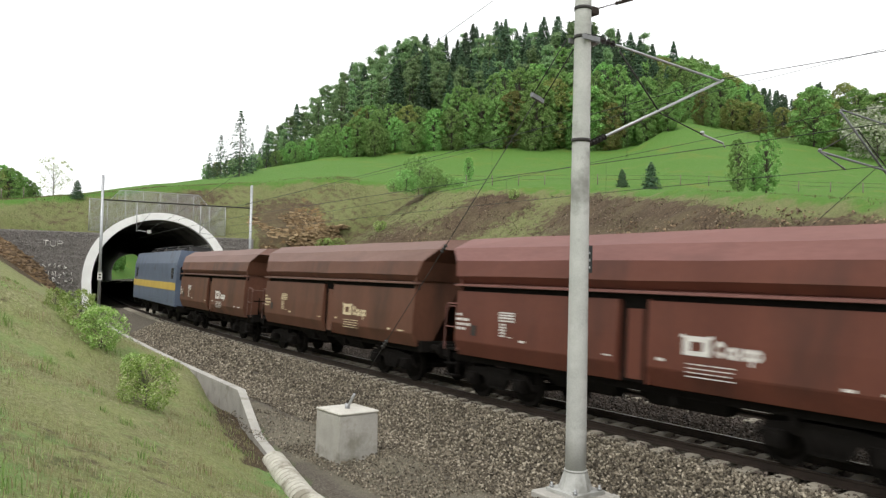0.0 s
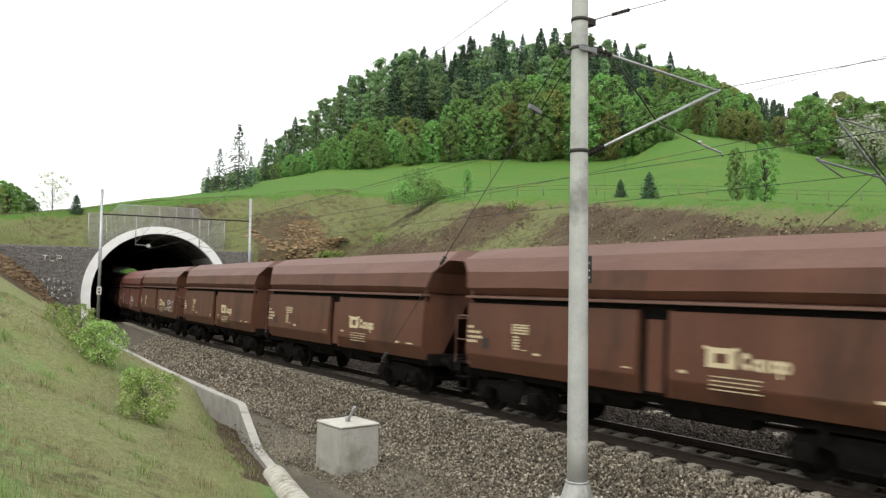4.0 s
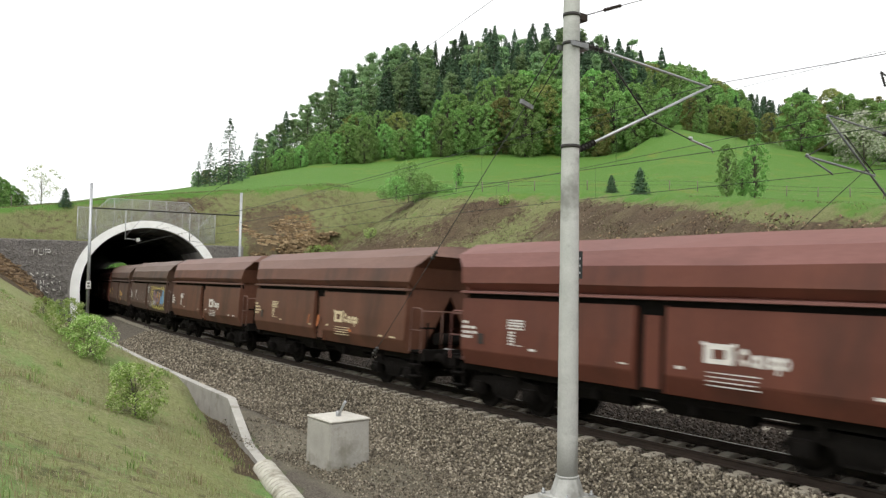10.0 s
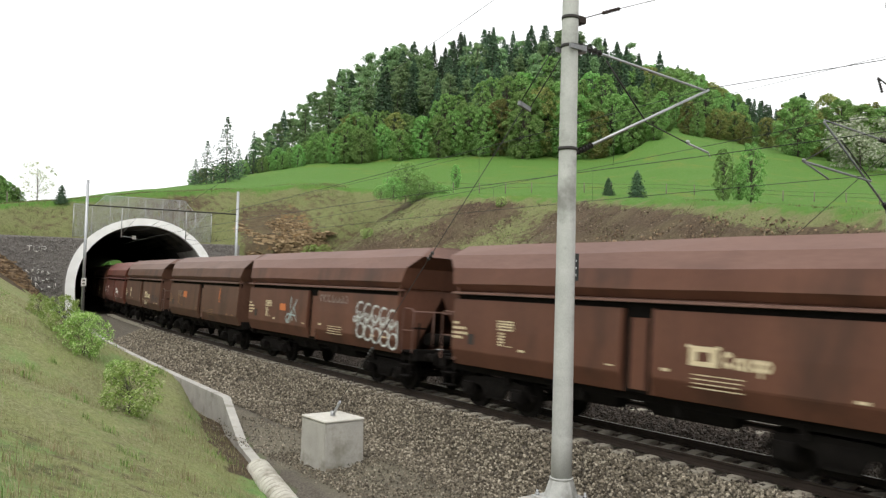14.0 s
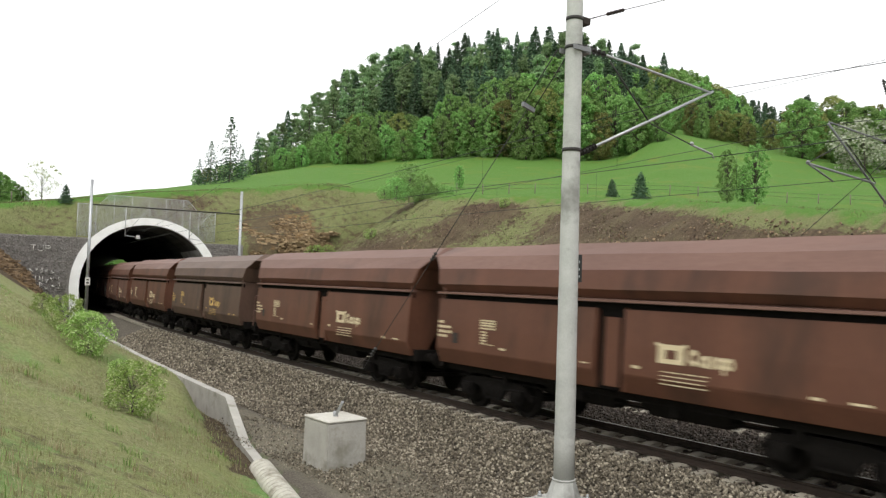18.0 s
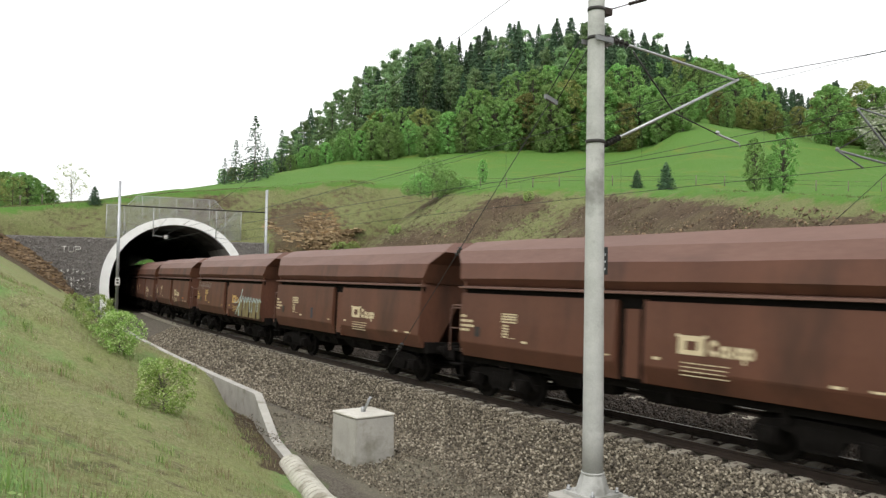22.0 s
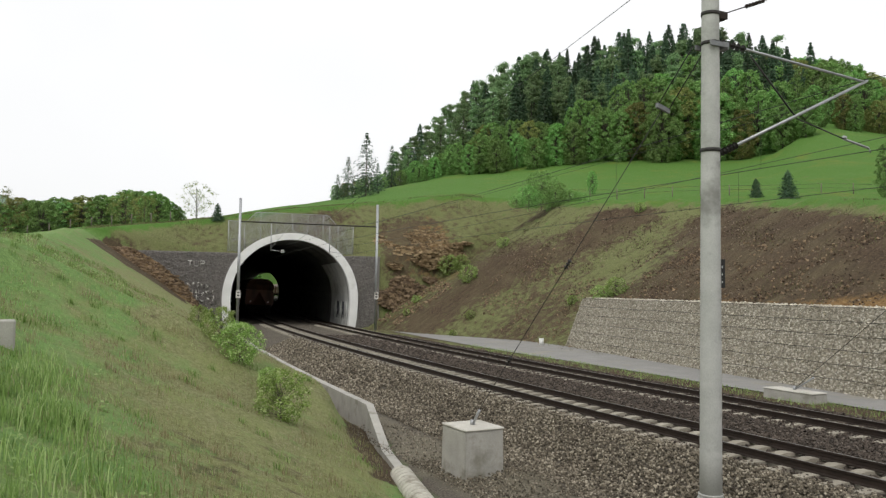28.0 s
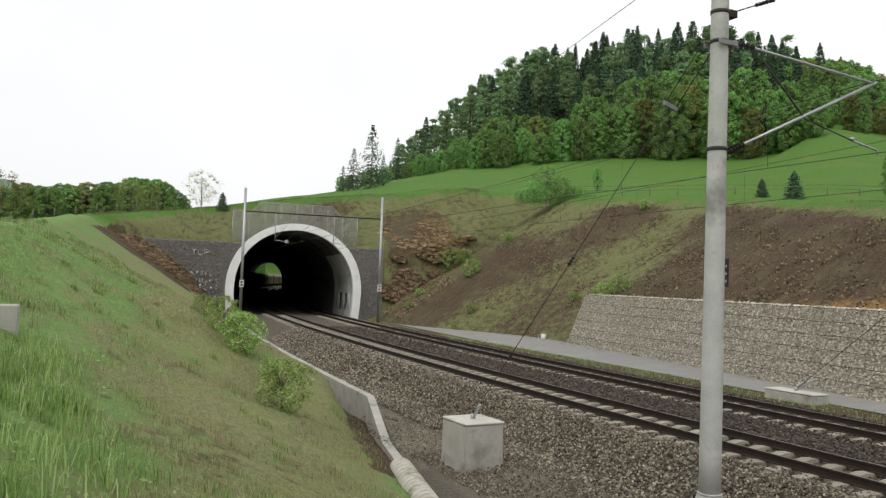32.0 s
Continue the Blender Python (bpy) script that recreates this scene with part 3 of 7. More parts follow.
# ---- stone-filled wall, right of the path ----
bm = bmesh.new()
rings = []
for s in knots((-40, END_G, 1.5)):
    g = foot(s)
    rings.append([bm.verts.new(tp(s, g + a, b)) for a, b in ((-0.08, -0.6), (1.22, 2.55), (1.8, 2.55), (1.8, -0.6))])
for r0, r1 in zip(rings[:-1], rings[1:]):
    for i in range(4):
        bm.faces.new((r0[i], r0[(i + 1) % 4], r1[(i + 1) % 4], r1[i]))
bm.faces.new(rings[0]), bm.faces.new(rings[-1][::-1])
M_GABION = surface("gabion_stone", (0.17, 0.148, 0.11), (0.44, 0.40, 0.315), 5, 16, 0.95, bump=0.9, dist=0.08, space="World")
solid("wall_gabion", bm, M_GABION, "leaning wall of pale stones behind wire mesh", "wall", kind="structure")

# ---- path ----
bm = bmesh.new()
rings = []
for s in knots((-40, 44, 2)):
    a = 9.35 - 0.5 * smooth(8, 24, s)
    b = foot(s) + 0.02 if s < END_G else foot(s) + (8.9 - foot(s)) * smooth(END_G, 44, s)
    rings.append([bm.verts.new(tp(s, q, -0.445)) for q in (a, b)])
for r0, r1 in zip(rings[:-1], rings[1:]):
    bm.faces.new((r0[0], r0[1], r1[1], r1[0]))
solid("path", bm, M_ASPHALT, "narrow grey service path beside the track", "path", kind="structure")

# ---- the freight train ----
L_W, OFF_A, OFF_B = 13.31, 0.675, 1.284     # length over buffers; body set back at the plain and at the platform end
XB0, XB1 = -(L_W / 2 - OFF_A), L_W / 2 - OFF_B
MESHES = {}


def shared(name, key, parent, material, make, label="", bevel=0.0, m=None):
    """A part whose mesh is built once and then shared by all alike parts."""
    if key not in MESHES:
        bm = bmesh.new()
        make(bm)
        MESHES[key] = finish(bm, name, material, bevel)
    ob = new(name, MESHES[key])
    ob.parent = parent
    if m is not None:
        ob.matrix_basis = m
    if label:
        tagged(ob, label)
    return ob


HOOD = ((0.0, 4.08), (0.78, 4.02), (1.20, 3.74), (1.42, 3.40), (1.50, 3.01), (1.36, 2.85))


def make_hood(bm):
    half = list(HOOD)
    prof = half + [(-y, z) for y, z in half[::-1][:-1]]
    reach = {4.08: 0.44, 4.02: 0.46, 3.74: 0.66, 3.40: 0.20, 3.01: 0.08, 2.85: 0.02}
    xs = [XB0, XB0 + 0.06] + [XB0 + 0.06 + (XB1 - XB0 - 0.12) * i / 6 for i in range(1, 6)] + [XB1 - 0.06, XB1]
    rings = []
    for i, x in enumerate(xs):
        ring = []
        for y, z in prof:
            out = reach[z] * (1 if i in (len(xs) - 1, len(xs) - 2) else -1 if i in (0, 1) else 0)
            sag = 0.010 * math.sin(i * 2.1 + z * 5)
            ring.append(bm.verts.new((x + out, y * (1 + sag * 0.25), z + sag)))
        rings.append(ring)
    n = len(prof)
    for a, b in zip(rings[:-1], rings[1:]):
        for i in range(n):
            bm.faces.new((a[i], a[(i + 1) % n], b[(i + 1) % n], b[i]))
    caps = []
    for r in (rings[0], rings[-1]):                     # each end in level strips
        bm.faces.new((r[0], r[1], r[n - 1]))
        for k in range(1, len(half) - 1):
            caps.append(bm.faces.new((r[k], r[k + 1], r[n - k - 1], r[n - k])))
    for f in bm.faces:                                  # upper sheets paler: dust, and sky light put into the colour
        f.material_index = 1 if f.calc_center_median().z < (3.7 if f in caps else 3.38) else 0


def make_shell(bm):
    prism(bm, ((1.28, 2.95), (1.33, 2.80), (1.33, 1.20), (0.75, 0.94), (-0.75, 0.94), (-1.33, 1.20), (-1.33, 2.80), (-1.28, 2.95)), XB0 + 0.10, XB1 - 0.10,
          (0, 0.15, 1.2, 1.8, 1.8, 1.2, 0.15, 0), (0, -0.15, -1.2, -1.8, -1.8, -1.2, -0.15, 0))


def make_door(x0, x1):
    """A ribless side flap: flat sheet with a crease and a turned-in lower edge."""
    def make(bm):
        prof = ((1.49, 2.63), (1.515, 1.95), (1.515, 1.40), (1.505, 1.36), (1.36, 1.03), (1.30, 1.06), (1.40, 1.36), (1.40, 2.63))
        prism(bm, prof, x0, x1)
    return make


def make_lip(bm):
    prism(bm, ((1.575, 2.80), (1.575, 2.755), (1.52, 2.745), (1.34, 2.765), (1.34, 2.82)), XB0 - 0.02, XB1 + 0.02)


def make_post(bm):
    xm = (XB0 + XB1) / 2
    box(bm, xm - 0.30, xm + 0.08, 1.365, 1.40, 1.10, 2.46)
    box(bm, xm - 0.50, xm - 0.47, 1.33, 1.47, 1.04, 2.66)
    box(bm, xm - 0.26, xm + 0.02, 1.40, 1.415, 2.32, 2.37)
    box(bm, xm - 0.24, xm - 0.04, 1.40, 1.412, 1.66, 1.70)


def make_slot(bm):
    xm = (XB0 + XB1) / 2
    # The recess's back sheet is near black, so its shade is painted.
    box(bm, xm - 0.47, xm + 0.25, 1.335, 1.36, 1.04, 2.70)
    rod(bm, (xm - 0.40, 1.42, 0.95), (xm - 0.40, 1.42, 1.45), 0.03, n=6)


def make_end(sign, x):
    """An end wall with a triangular opening."""
    def make(bm):
        w, zb, zt = 1.44, 1.14, 2.93
        ap, hb = (0.0, 2.66), 0.84
        for xx in (x, x - sign * 0.07):
            v = {k: bm.verts.new((xx, y, z)) for k, (y, z) in dict(a=(w, zt), b=(w, zb), c=(hb, zb), d=ap, e=(-hb, zb), f=(-w, zb), g=(-w, zt), t=(0, zt)).items()}
            for f in ("abcd", "dt a", "defg", "gtd"):
                bm.faces.new([v[k] for k in f if k != " "])
        for (y0, z0), (y1, z1) in (((hb, zb), ap), (ap, (-hb, zb)), ((w, zt), (w, zb)), ((-w, zb), (-w, zt))):
            bm.faces.new([bm.verts.new(p) for p in ((x, y0, z0), (x, y1, z1), (x - sign * 0.07, y1, z1), (x - sign * 0.07, y0, z0))])
    return make


def make_frame(bm):
    box(bm, -5.9, 5.9, -0.28, 0.28, 0.78, 1.02)
    for y in (-1.15, 1.05):
        box(bm, -5.9, 5.9, y, y + 0.10, 0.86, 1.02)
    for x in (-3.6, -1.2, 1.2, 3.6):
        box(bm, x - 0.06, x + 0.06, -1.2, 1.2, 0.70, 0.95)
    for y in (-0.95, 0.75):                        # brake rods and air pipes
        rod(bm, (-5.6, y, 0.74), (5.6, y, 0.74), 0.025, n=5)


def make_chute(x0, x1, s):
    def make(bm):
        v = [bm.verts.new(p) for p in ((x0, s * 1.25, 1.0), (x1, s * 1.25, 1.0), (x1 - 0.2, s * 0.92, 0.62), (x0 + 0.2, s * 0.92, 0.62), (x0, s * 0.55, 1.0), (x1, s * 0.55, 1.0), (x1 - 0.2, s * 0.64, 0.62), (x0 + 0.2, s * 0.64, 0.62))]
        for f in ((0, 1, 2, 3), (4, 5, 6, 7), (0, 3, 7, 4), (1, 5, 6, 2), (3, 2, 6, 7), (0, 4, 5, 1)):
            bm.faces.new([v[i] for i in f])
    return make


def make_gap_shade(bm):
    # A near-black strip that stands in for the shade below the ledge.
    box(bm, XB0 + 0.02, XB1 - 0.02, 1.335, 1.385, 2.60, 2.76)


def make_headstock(sign):
    x = sign * (L_W / 2 - 0.62)

    def make(bm):
        box(bm, x - 0.10, x + 0.10, -1.28, 1.28, 0.90, 1.20)
        rod(bm, (x, 0, 1.0), (x + sign * 0.42, 0, 0.98), 0.07, n=8)
        box(bm, x + sign * 0.30 - 0.06, x + sign * 0.30 + 0.06, -0.09, 0.09, 0.72, 1.02)
        for y in (-0.5, 0.45):
            rod(bm, (x, y, 0.95), (x + sign * 0.25, y, 0.62), 0.035, n=6)
    return make


def make_buffer(bm):
    rod(bm, (0, 0, 0), (0.34, 0, 0), 0.125, 0.105, 12)
    rod(bm, (0.34, 0, 0), (0.57, 0, 0), 0.075, n=10)
    rod(bm, (0.57, 0, 0), (0.62, 0, 0), 0.215, 0.235, 16)


def make_side_frame(bm):
    prof = ((-1.35, 0.40), (-1.12, 0.62), (-0.45, 0.56), (-0.3, 0.30), (0.3, 0.30), (0.45, 0.56), (1.12, 0.62), (1.35, 0.40), (1.12, 0.72), (0.4, 0.80), (-0.4, 0.80), (-1.12, 0.72))
    a = [bm.verts.new((x, 0.0, z)) for x, z in prof]
    b = [bm.verts.new((x, 0.11, z)) for x, z in prof]
    n = len(prof)
    for i in range(n):
        bm.faces.new((a[i], a[(i + 1) % n], b[(i + 1) % n], b[i]))
    bm.faces.new(a), bm.faces.new(b[::-1])
    for x in (-0.9, 0.9):
        box(bm, x - 0.17, x + 0.17, 0.02, 0.22, 0.33, 0.62)
        rod(bm, (x, 0.20, 0.46), (x, 0.27, 0.46), 0.11, n=10)
    for x in (-0.2, 0.0, 0.2):
        rod(bm, (x, 0.06, 0.36), (x, 0.06, 0.70), 0.075, n=8)


def make_bolster(bm):
    box(bm, -0.22, 0.22, -1.0, 1.0, 0.50, 0.78)
    for x in (-1.2, 1.2):
        box(bm, x - 0.05, x + 0.05, -0.95, 0.95, 0.40, 0.52)


def make_wheelset(bm):
    rod(bm, (0, -1.05, 0), (0, 1.05, 0), 0.085, n=10)
    for s in (-1, 1):
        rod(bm, (0, s * 0.69, 0), (0, s * 0.72, 0), 0.488, n=24)
        rod(bm, (0, s * 0.72, 0), (0, s * 0.82, 0), 0.462, n=24)
        rod(bm, (0, s * 0.82, 0), (0, s * 0.85, 0), 0.36, 0.22, n=20)


def make_platform(bm):
    x0, x1 = XB1 - 0.05, L_W / 2 - 0.52
    box(bm, x0, x1, -1.30, 1.30, 1.10, 1.15)
    for s in (-1, 1):                                 # steps
        for z in (0.45, 0.75):
            box(bm, x0 + 0.15, x0 + 0.55, s * 1.30 - 0.12, s * 1.30 + 0.12, z, z + 0.03)
        for x in (x0 + 0.15, x0 + 0.55):
            box(bm, x - 0.02, x + 0.02, s * 1.30 - 0.02, s * 1.30 + 0.02, 0.45, 1.12)


RAIL_X0, RAIL_X1 = XB1 + 0.08, L_W / 2 - 0.66


def bent(bm, pts, r, n=6):
    """One bent bar through the points."""
    pts = [Vector(p) for p in pts]
    rings = []
    for i, p in enumerate(pts):
        d = (pts[min(i + 1, len(pts) - 1)] - pts[max(i - 1, 0)]).to_track_quat("Z", "Y").to_matrix()
        rings.append([bm.verts.new(p + d @ Vector((r * math.cos(2 * math.pi * k / n), r * math.sin(2 * math.pi * k / n), 0))) for k in range(n)])
    for a, b in zip(rings[:-1], rings[1:]):
        for k in range(n):
            bm.faces.new((a[k], a[(k + 1) % n], b[(k + 1) % n], b[k])).smooth = True


def make_handrail(y):
    return lambda bm: bent(bm, [(RAIL_X0, y, 1.1), (RAIL_X0, y, 2.2), (RAIL_X0 + 0.04, y, 2.27), (RAIL_X0 + 0.12, y, 2.3), (RAIL_X1 - 0.12, y, 2.3), (RAIL_X1 - 0.04, y, 2.27), (RAIL_X1, y, 2.2), (RAIL_X1, y, 1.1)], 0.022)


def make_bar(a, b, r):
    return lambda bm: rod(bm, a, b, r, n=6)


def make_cylinder_gear(bm):
    """Discharge cylinder and levers behind the platform."""
    x = XB1 + 0.12
    rod(bm, (x, -0.55, 1.45), (x, 0.45, 1.45), 0.17, n=12)
    rod(bm, (x + 0.05, 0.45, 1.45), (x + 0.05, 0.95, 1.75), 0.05, n=8)
    box(bm, x - 0.08, x + 0.18, 0.55, 0.85, 1.15, 1.75)
    rod(bm, (x + 0.1, -0.9, 1.15), (x + 0.1, -0.9, 1.9), 0.03, n=6)
    rod(bm, (x + 0.1, -1.15, 1.75), (x + 0.1, -0.65, 1.75), 0.03, n=6)


def plaque(bm, x0, x1, z0, z1, y=1.519):
    z0, z1 = lift(z0), lift(z1)
    v = [bm.verts.new(p) for p in ((x0, y, z0), (x1, y, z0), (x1, y, z1), (x0, y, z1), (x0, y + 0.003, z0), (x1, y + 0.003, z0), (x1, y + 0.003, z1), (x0, y + 0.003, z1))]
    for f in ((4, 5, 6, 7), (0, 1, 5, 4), (1, 2, 6, 5), (2, 3, 7, 6), (3, 0, 4, 7)):
        bm.faces.new([v[i] for i in f])


def lift(z):
    """Heights on the side are laid out from its lower edge at 0.95 to its ledge at 2.30."""
    return 1.05 + (z - 0.95) * 1.2


def from_left(d):
    """x of a mark d metres from the body's end that is on the left for one who faces the side."""
    return XB1 - d * 1.02


def make_logo(bm):
    for d0, d1, z0, z1 in ((6.88, 7.45, 1.69, 1.77), (6.88, 7.45, 1.48, 1.55), (6.88, 7.04, 1.55, 1.69), (7.29, 7.45, 1.55, 1.69)):
        plaque(bm, from_left(d1), from_left(d0), z0, z1)
    plaque(bm, from_left(6.91), from_left(6.83), 1.74, 1.79)
    plaque(bm, from_left(7.50), from_left(7.42), 1.74, 1.79)


def ring_letter(bm, d, z, w, h, gap=0.0, n=12, thick=0.045):
    """One rounded stroke of the lettering's size; gap leaves its right side open."""
    y = 1.522
    for i in range(n):
        a0, a1 = 2 * math.pi * i / n, 2 * math.pi * (i + 1) / n
        if gap and (a0 + a1) / 2 % (2 * math.pi) > 2 * math.pi - gap or gap and (a0 + a1) / 2 < gap:
            continue
        q = []
        for a, r in ((a0, 1.0), (a1, 1.0), (a1, 0.40), (a0, 0.40)):
            q.append(bm.verts.new((from_left(d + w / 2 * r * math.cos(a)), y, lift(z + h / 2 * r * math.sin(a)))))
        bm.faces.new(q)


def make_word(bm):
    """Rounded shapes where the operator's name is painted."""
    ring_letter(bm, 7.64, 1.61, 0.21, 0.25, 0.7)
    for d in (7.84, 8.16, 8.35):
        ring_letter(bm, d, 1.57, 0.18, 0.18)
    plaque(bm, from_left(8.04), from_left(7.985), 1.48, 1.66)
    plaque(bm, from_left(7.945), from_left(7.905), 1.48, 1.66)
    plaque(bm, from_left(8.265), from_left(8.22), 1.41, 1.66)


def make_lines(bm):
    """Rows of small print, word by word."""
    rnd = random.Random(8)
    for i, w in enumerate((0.98, 0.90, 0.84, 0.94)):
        d = 6.96
        while d < 6.96 + w:
            step = rnd.uniform(0.08, 0.24)
            plaque(bm, from_left(d + step), from_left(d), 1.346 - i * 0.062, 1.362 - i * 0.062)
            d += step + 0.025


def make_number(bm):
    """Unreadable number rows and small boxes of lettering by the end of the side."""
    rnd = random.Random(5)
    for i, z in enumerate((1.78, 1.68, 1.58, 1.49)):
        d = 0.06
        while d < (0.30, 0.50, 0.56, 0.40)[i]:
            w = rnd.uniform(0.05, 0.11)
            plaque(bm, from_left(d + w), from_left(d), z - 0.026, z + 0.026)
            d += w + 0.03


def make_table(bm):
    """The load table: ruled rows and uprights."""
    for z in (1.88, 1.83, 1.78, 1.72):
        plaque(bm, from_left(2.26), from_left(1.72), z - 0.012, z + 0.012)
    for d in (1.72, 1.85, 1.98, 2.11, 2.24):
        plaque(bm, from_left(d + 0.02), from_left(d), 1.72, 1.88)


def make_notes(bm):
    """Short rows of figures below the load table."""
    rnd = random.Random(3)
    for i in range(5):
        d = 1.76
        for k in range(2):
            w = rnd.uniform(0.06, 0.12)
            plaque(bm, from_left(d + w), from_left(d), 1.63 - i * 0.055, 1.665 - i * 0.055)
            d += w + 0.03
    plaque(bm, from_left(2.22), from_left(2.02), 1.405, 1.42)


LABELS = ((2.45, 0.20, 1.36, 0.04), (4.98, 0.20, 1.33, 0.024), (6.30, 0.16, 1.37, 0.045), (9.75, 0.18, 1.27, 0.04), (10.35, 0.30, 1.27, 0.03))


def make_label(row):
    d, w, z, h = row
    return lambda bm: plaque(bm, from_left(d + w), from_left(d), z - h / 2, z + h / 2)


def make_plate(bm):
    box(bm, from_left(0.86), from_left(0.68), 1.50, 1.53, 1.55, 1.80)


def build_wagon(paint, mark, label, named=True):
    mp, mr = M_PAINT[paint], M_ROOF[paint]
    w = thing("hopper_wagon", Matrix(), label, "freight wagon", "train of hopper wagons")
    shared("body", ("body", paint), w, mp, make_shell)
    shared("roof", ("roof", paint), w, [mr, mp], make_hood, "brown roof hood, dust and sky light in its pale upper sheets")
    xm = (XB0 + XB1) / 2
    for s in (0, 180):
        turn = pose(0, 0, 0, 0, 0, s)
        if s:                                            # the far side keeps the body's span
            turn = Matrix.Translation((XB0 + XB1, 0, 0)) @ turn
        for k, (a, b) in enumerate(((XB0 + 0.01, xm - 0.50), (xm + 0.25, XB1 - 0.01))):
            shared("side_flap", ("flap", paint, k), w, mp, make_door(a, b), bevel=0.0, m=turn)
        shared("roof_ledge", ("ledge", paint), w, mr, make_lip, m=turn)
        shared("centre_post", ("post", paint), w, mp, make_post, "dark recessed centre post", m=turn)
        shared("post_recess", ("slot",), w, M_GEAR, make_slot, "recess back between the side flaps, its shade in the colour", m=turn)
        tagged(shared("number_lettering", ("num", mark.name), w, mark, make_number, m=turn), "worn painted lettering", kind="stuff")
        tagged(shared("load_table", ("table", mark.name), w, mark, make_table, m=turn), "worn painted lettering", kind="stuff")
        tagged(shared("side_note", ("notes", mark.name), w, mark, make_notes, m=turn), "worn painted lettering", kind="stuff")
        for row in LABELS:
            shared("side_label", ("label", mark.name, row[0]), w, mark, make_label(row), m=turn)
        shared("gap_seal", ("ledge_shade",), w, M_GEAR, make_gap_shade, "dark strip standing in for the shade under the ledge", m=turn)
        if named:
            shared("emblem", ("logo", mark.name), w, mark, make_logo, "painted square emblem", m=turn)
            tagged(shared("name_lettering", ("word", mark.name), w, mark, make_word, m=turn), "worn painted lettering", kind="stuff")
        tagged(shared("small_print", ("lines", mark.name), w, mark, make_lines, m=turn), "worn painted lettering", kind="stuff")
        shared("label_holder", ("holder",), w, M_DARKSTEEL, make_plate, m=turn)
    shared("end_wall", ("endA", paint), w, mp, make_end(-1, XB0 + 0.04), "end wall with a triangular opening")
    shared("end_wall", ("endB", paint), w, mp, make_end(1, XB1 - 0.04), "end wall with a triangular opening")
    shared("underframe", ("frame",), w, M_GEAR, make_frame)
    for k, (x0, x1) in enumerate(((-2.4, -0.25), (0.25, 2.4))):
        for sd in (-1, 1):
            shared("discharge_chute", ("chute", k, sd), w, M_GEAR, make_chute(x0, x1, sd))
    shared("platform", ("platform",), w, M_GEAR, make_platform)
    for y in (-1.36, 1.36):
        rail = shared("handrail", ("handrail", paint, y), w, mr, make_handrail(y))
        shared("mid_rail", ("mid_rail", paint, y), rail, mr, make_bar((RAIL_X0, y, 1.7), (RAIL_X1, y, 1.7), 0.018))
    rail = shared("end_rail", ("end_rail", paint), w, mr, make_bar((RAIL_X1, -1.36, 2.22), (RAIL_X1, 1.36, 2.22), 0.02))
    for y in (-0.7, 0.0, 0.7):
        shared("baluster", ("baluster", paint, y), rail, mr, make_bar((RAIL_X1, y, 1.1), (RAIL_X1, y, 2.22), 0.018))
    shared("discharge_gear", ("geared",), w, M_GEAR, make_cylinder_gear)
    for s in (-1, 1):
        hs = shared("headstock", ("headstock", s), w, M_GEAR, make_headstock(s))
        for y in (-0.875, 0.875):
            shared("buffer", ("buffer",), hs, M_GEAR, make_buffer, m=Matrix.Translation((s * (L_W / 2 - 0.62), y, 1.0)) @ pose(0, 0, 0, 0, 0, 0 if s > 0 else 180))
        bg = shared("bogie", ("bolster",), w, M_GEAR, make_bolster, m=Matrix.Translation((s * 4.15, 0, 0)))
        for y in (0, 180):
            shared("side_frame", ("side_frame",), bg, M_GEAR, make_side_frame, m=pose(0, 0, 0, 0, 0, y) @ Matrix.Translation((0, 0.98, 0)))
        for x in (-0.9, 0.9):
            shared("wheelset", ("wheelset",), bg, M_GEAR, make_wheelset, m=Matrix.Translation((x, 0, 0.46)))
    return w


# wagon number: paint, colour of the marks; 0 oxide, 1 red, 2 faded, 3 drab
LOOKS = {-2: (0, "w"), -1: (0, "y"), 0: (1, "w"), 1: (0, "y"), 2: (0, "y"), 3: (0, "y"), 4: (0, "y"), 5: (1, "w"), 6: (3, "o"), 7: (3, "w"), 8: (0, "w"), 9: (0, "y"), 10: (1, "w"),
         11: (2, "y"), 12: (2, "f"), 13: (0, "y"), 14: (0, "y"), 15: (0, "y"), 16: (3, "o"), 17: (0, "y"), 18: (0, "y"), 19: (0, "y"), 20: (0, "o"), 21: (0, "y"), 22: (0, "y")}
LONG_AHEAD = {-1, 0, 2, 3, 4, 10, 12, 14, 15, 16, 17, 20, 21, 22}
MARKS = {"w": M_MARK, "y": M_MARK_YELLOW, "o": M_MARK_ORANGE, "f": M_MARK_FADED}
NAMES = ("rust-brown coal hopper wagon with a hooded roof", "red-brown freshly painted coal hopper wagon with a hooded roof",
         "faded brown coal hopper wagon with a dusty roof", "drab grimy brown coal hopper wagon with worn marks")
WAGONS = []
for n in range(-2, 23):
    k, mk = LOOKS[n]
    WAGONS.append((n, build_wagon(k, MARKS[mk], NAMES[k], n not in (7, 12, 13))))

# ---- spray paint on single wagons ----
M_SPRAY_W = surface("spray_silver", (0.42, 0.44, 0.42), (0.62, 0.64, 0.60), 5, 30, 0.6, bump=0.0)
M_SPRAY_B = surface("spray_blue", (0.10, 0.24, 0.42), (0.18, 0.36, 0.56), 5, 30, 0.6, bump=0.0)
M_SPRAY_Y = surface("spray_yellow", (0.52, 0.44, 0.10), (0.68, 0.58, 0.16), 5, 30, 0.6, bump=0.0)
M_SPRAY_O = surface("spray_orange", (0.42, 0.12, 0.03), (0.58, 0.19, 0.06), 5, 30, 0.7, bump=0.0)
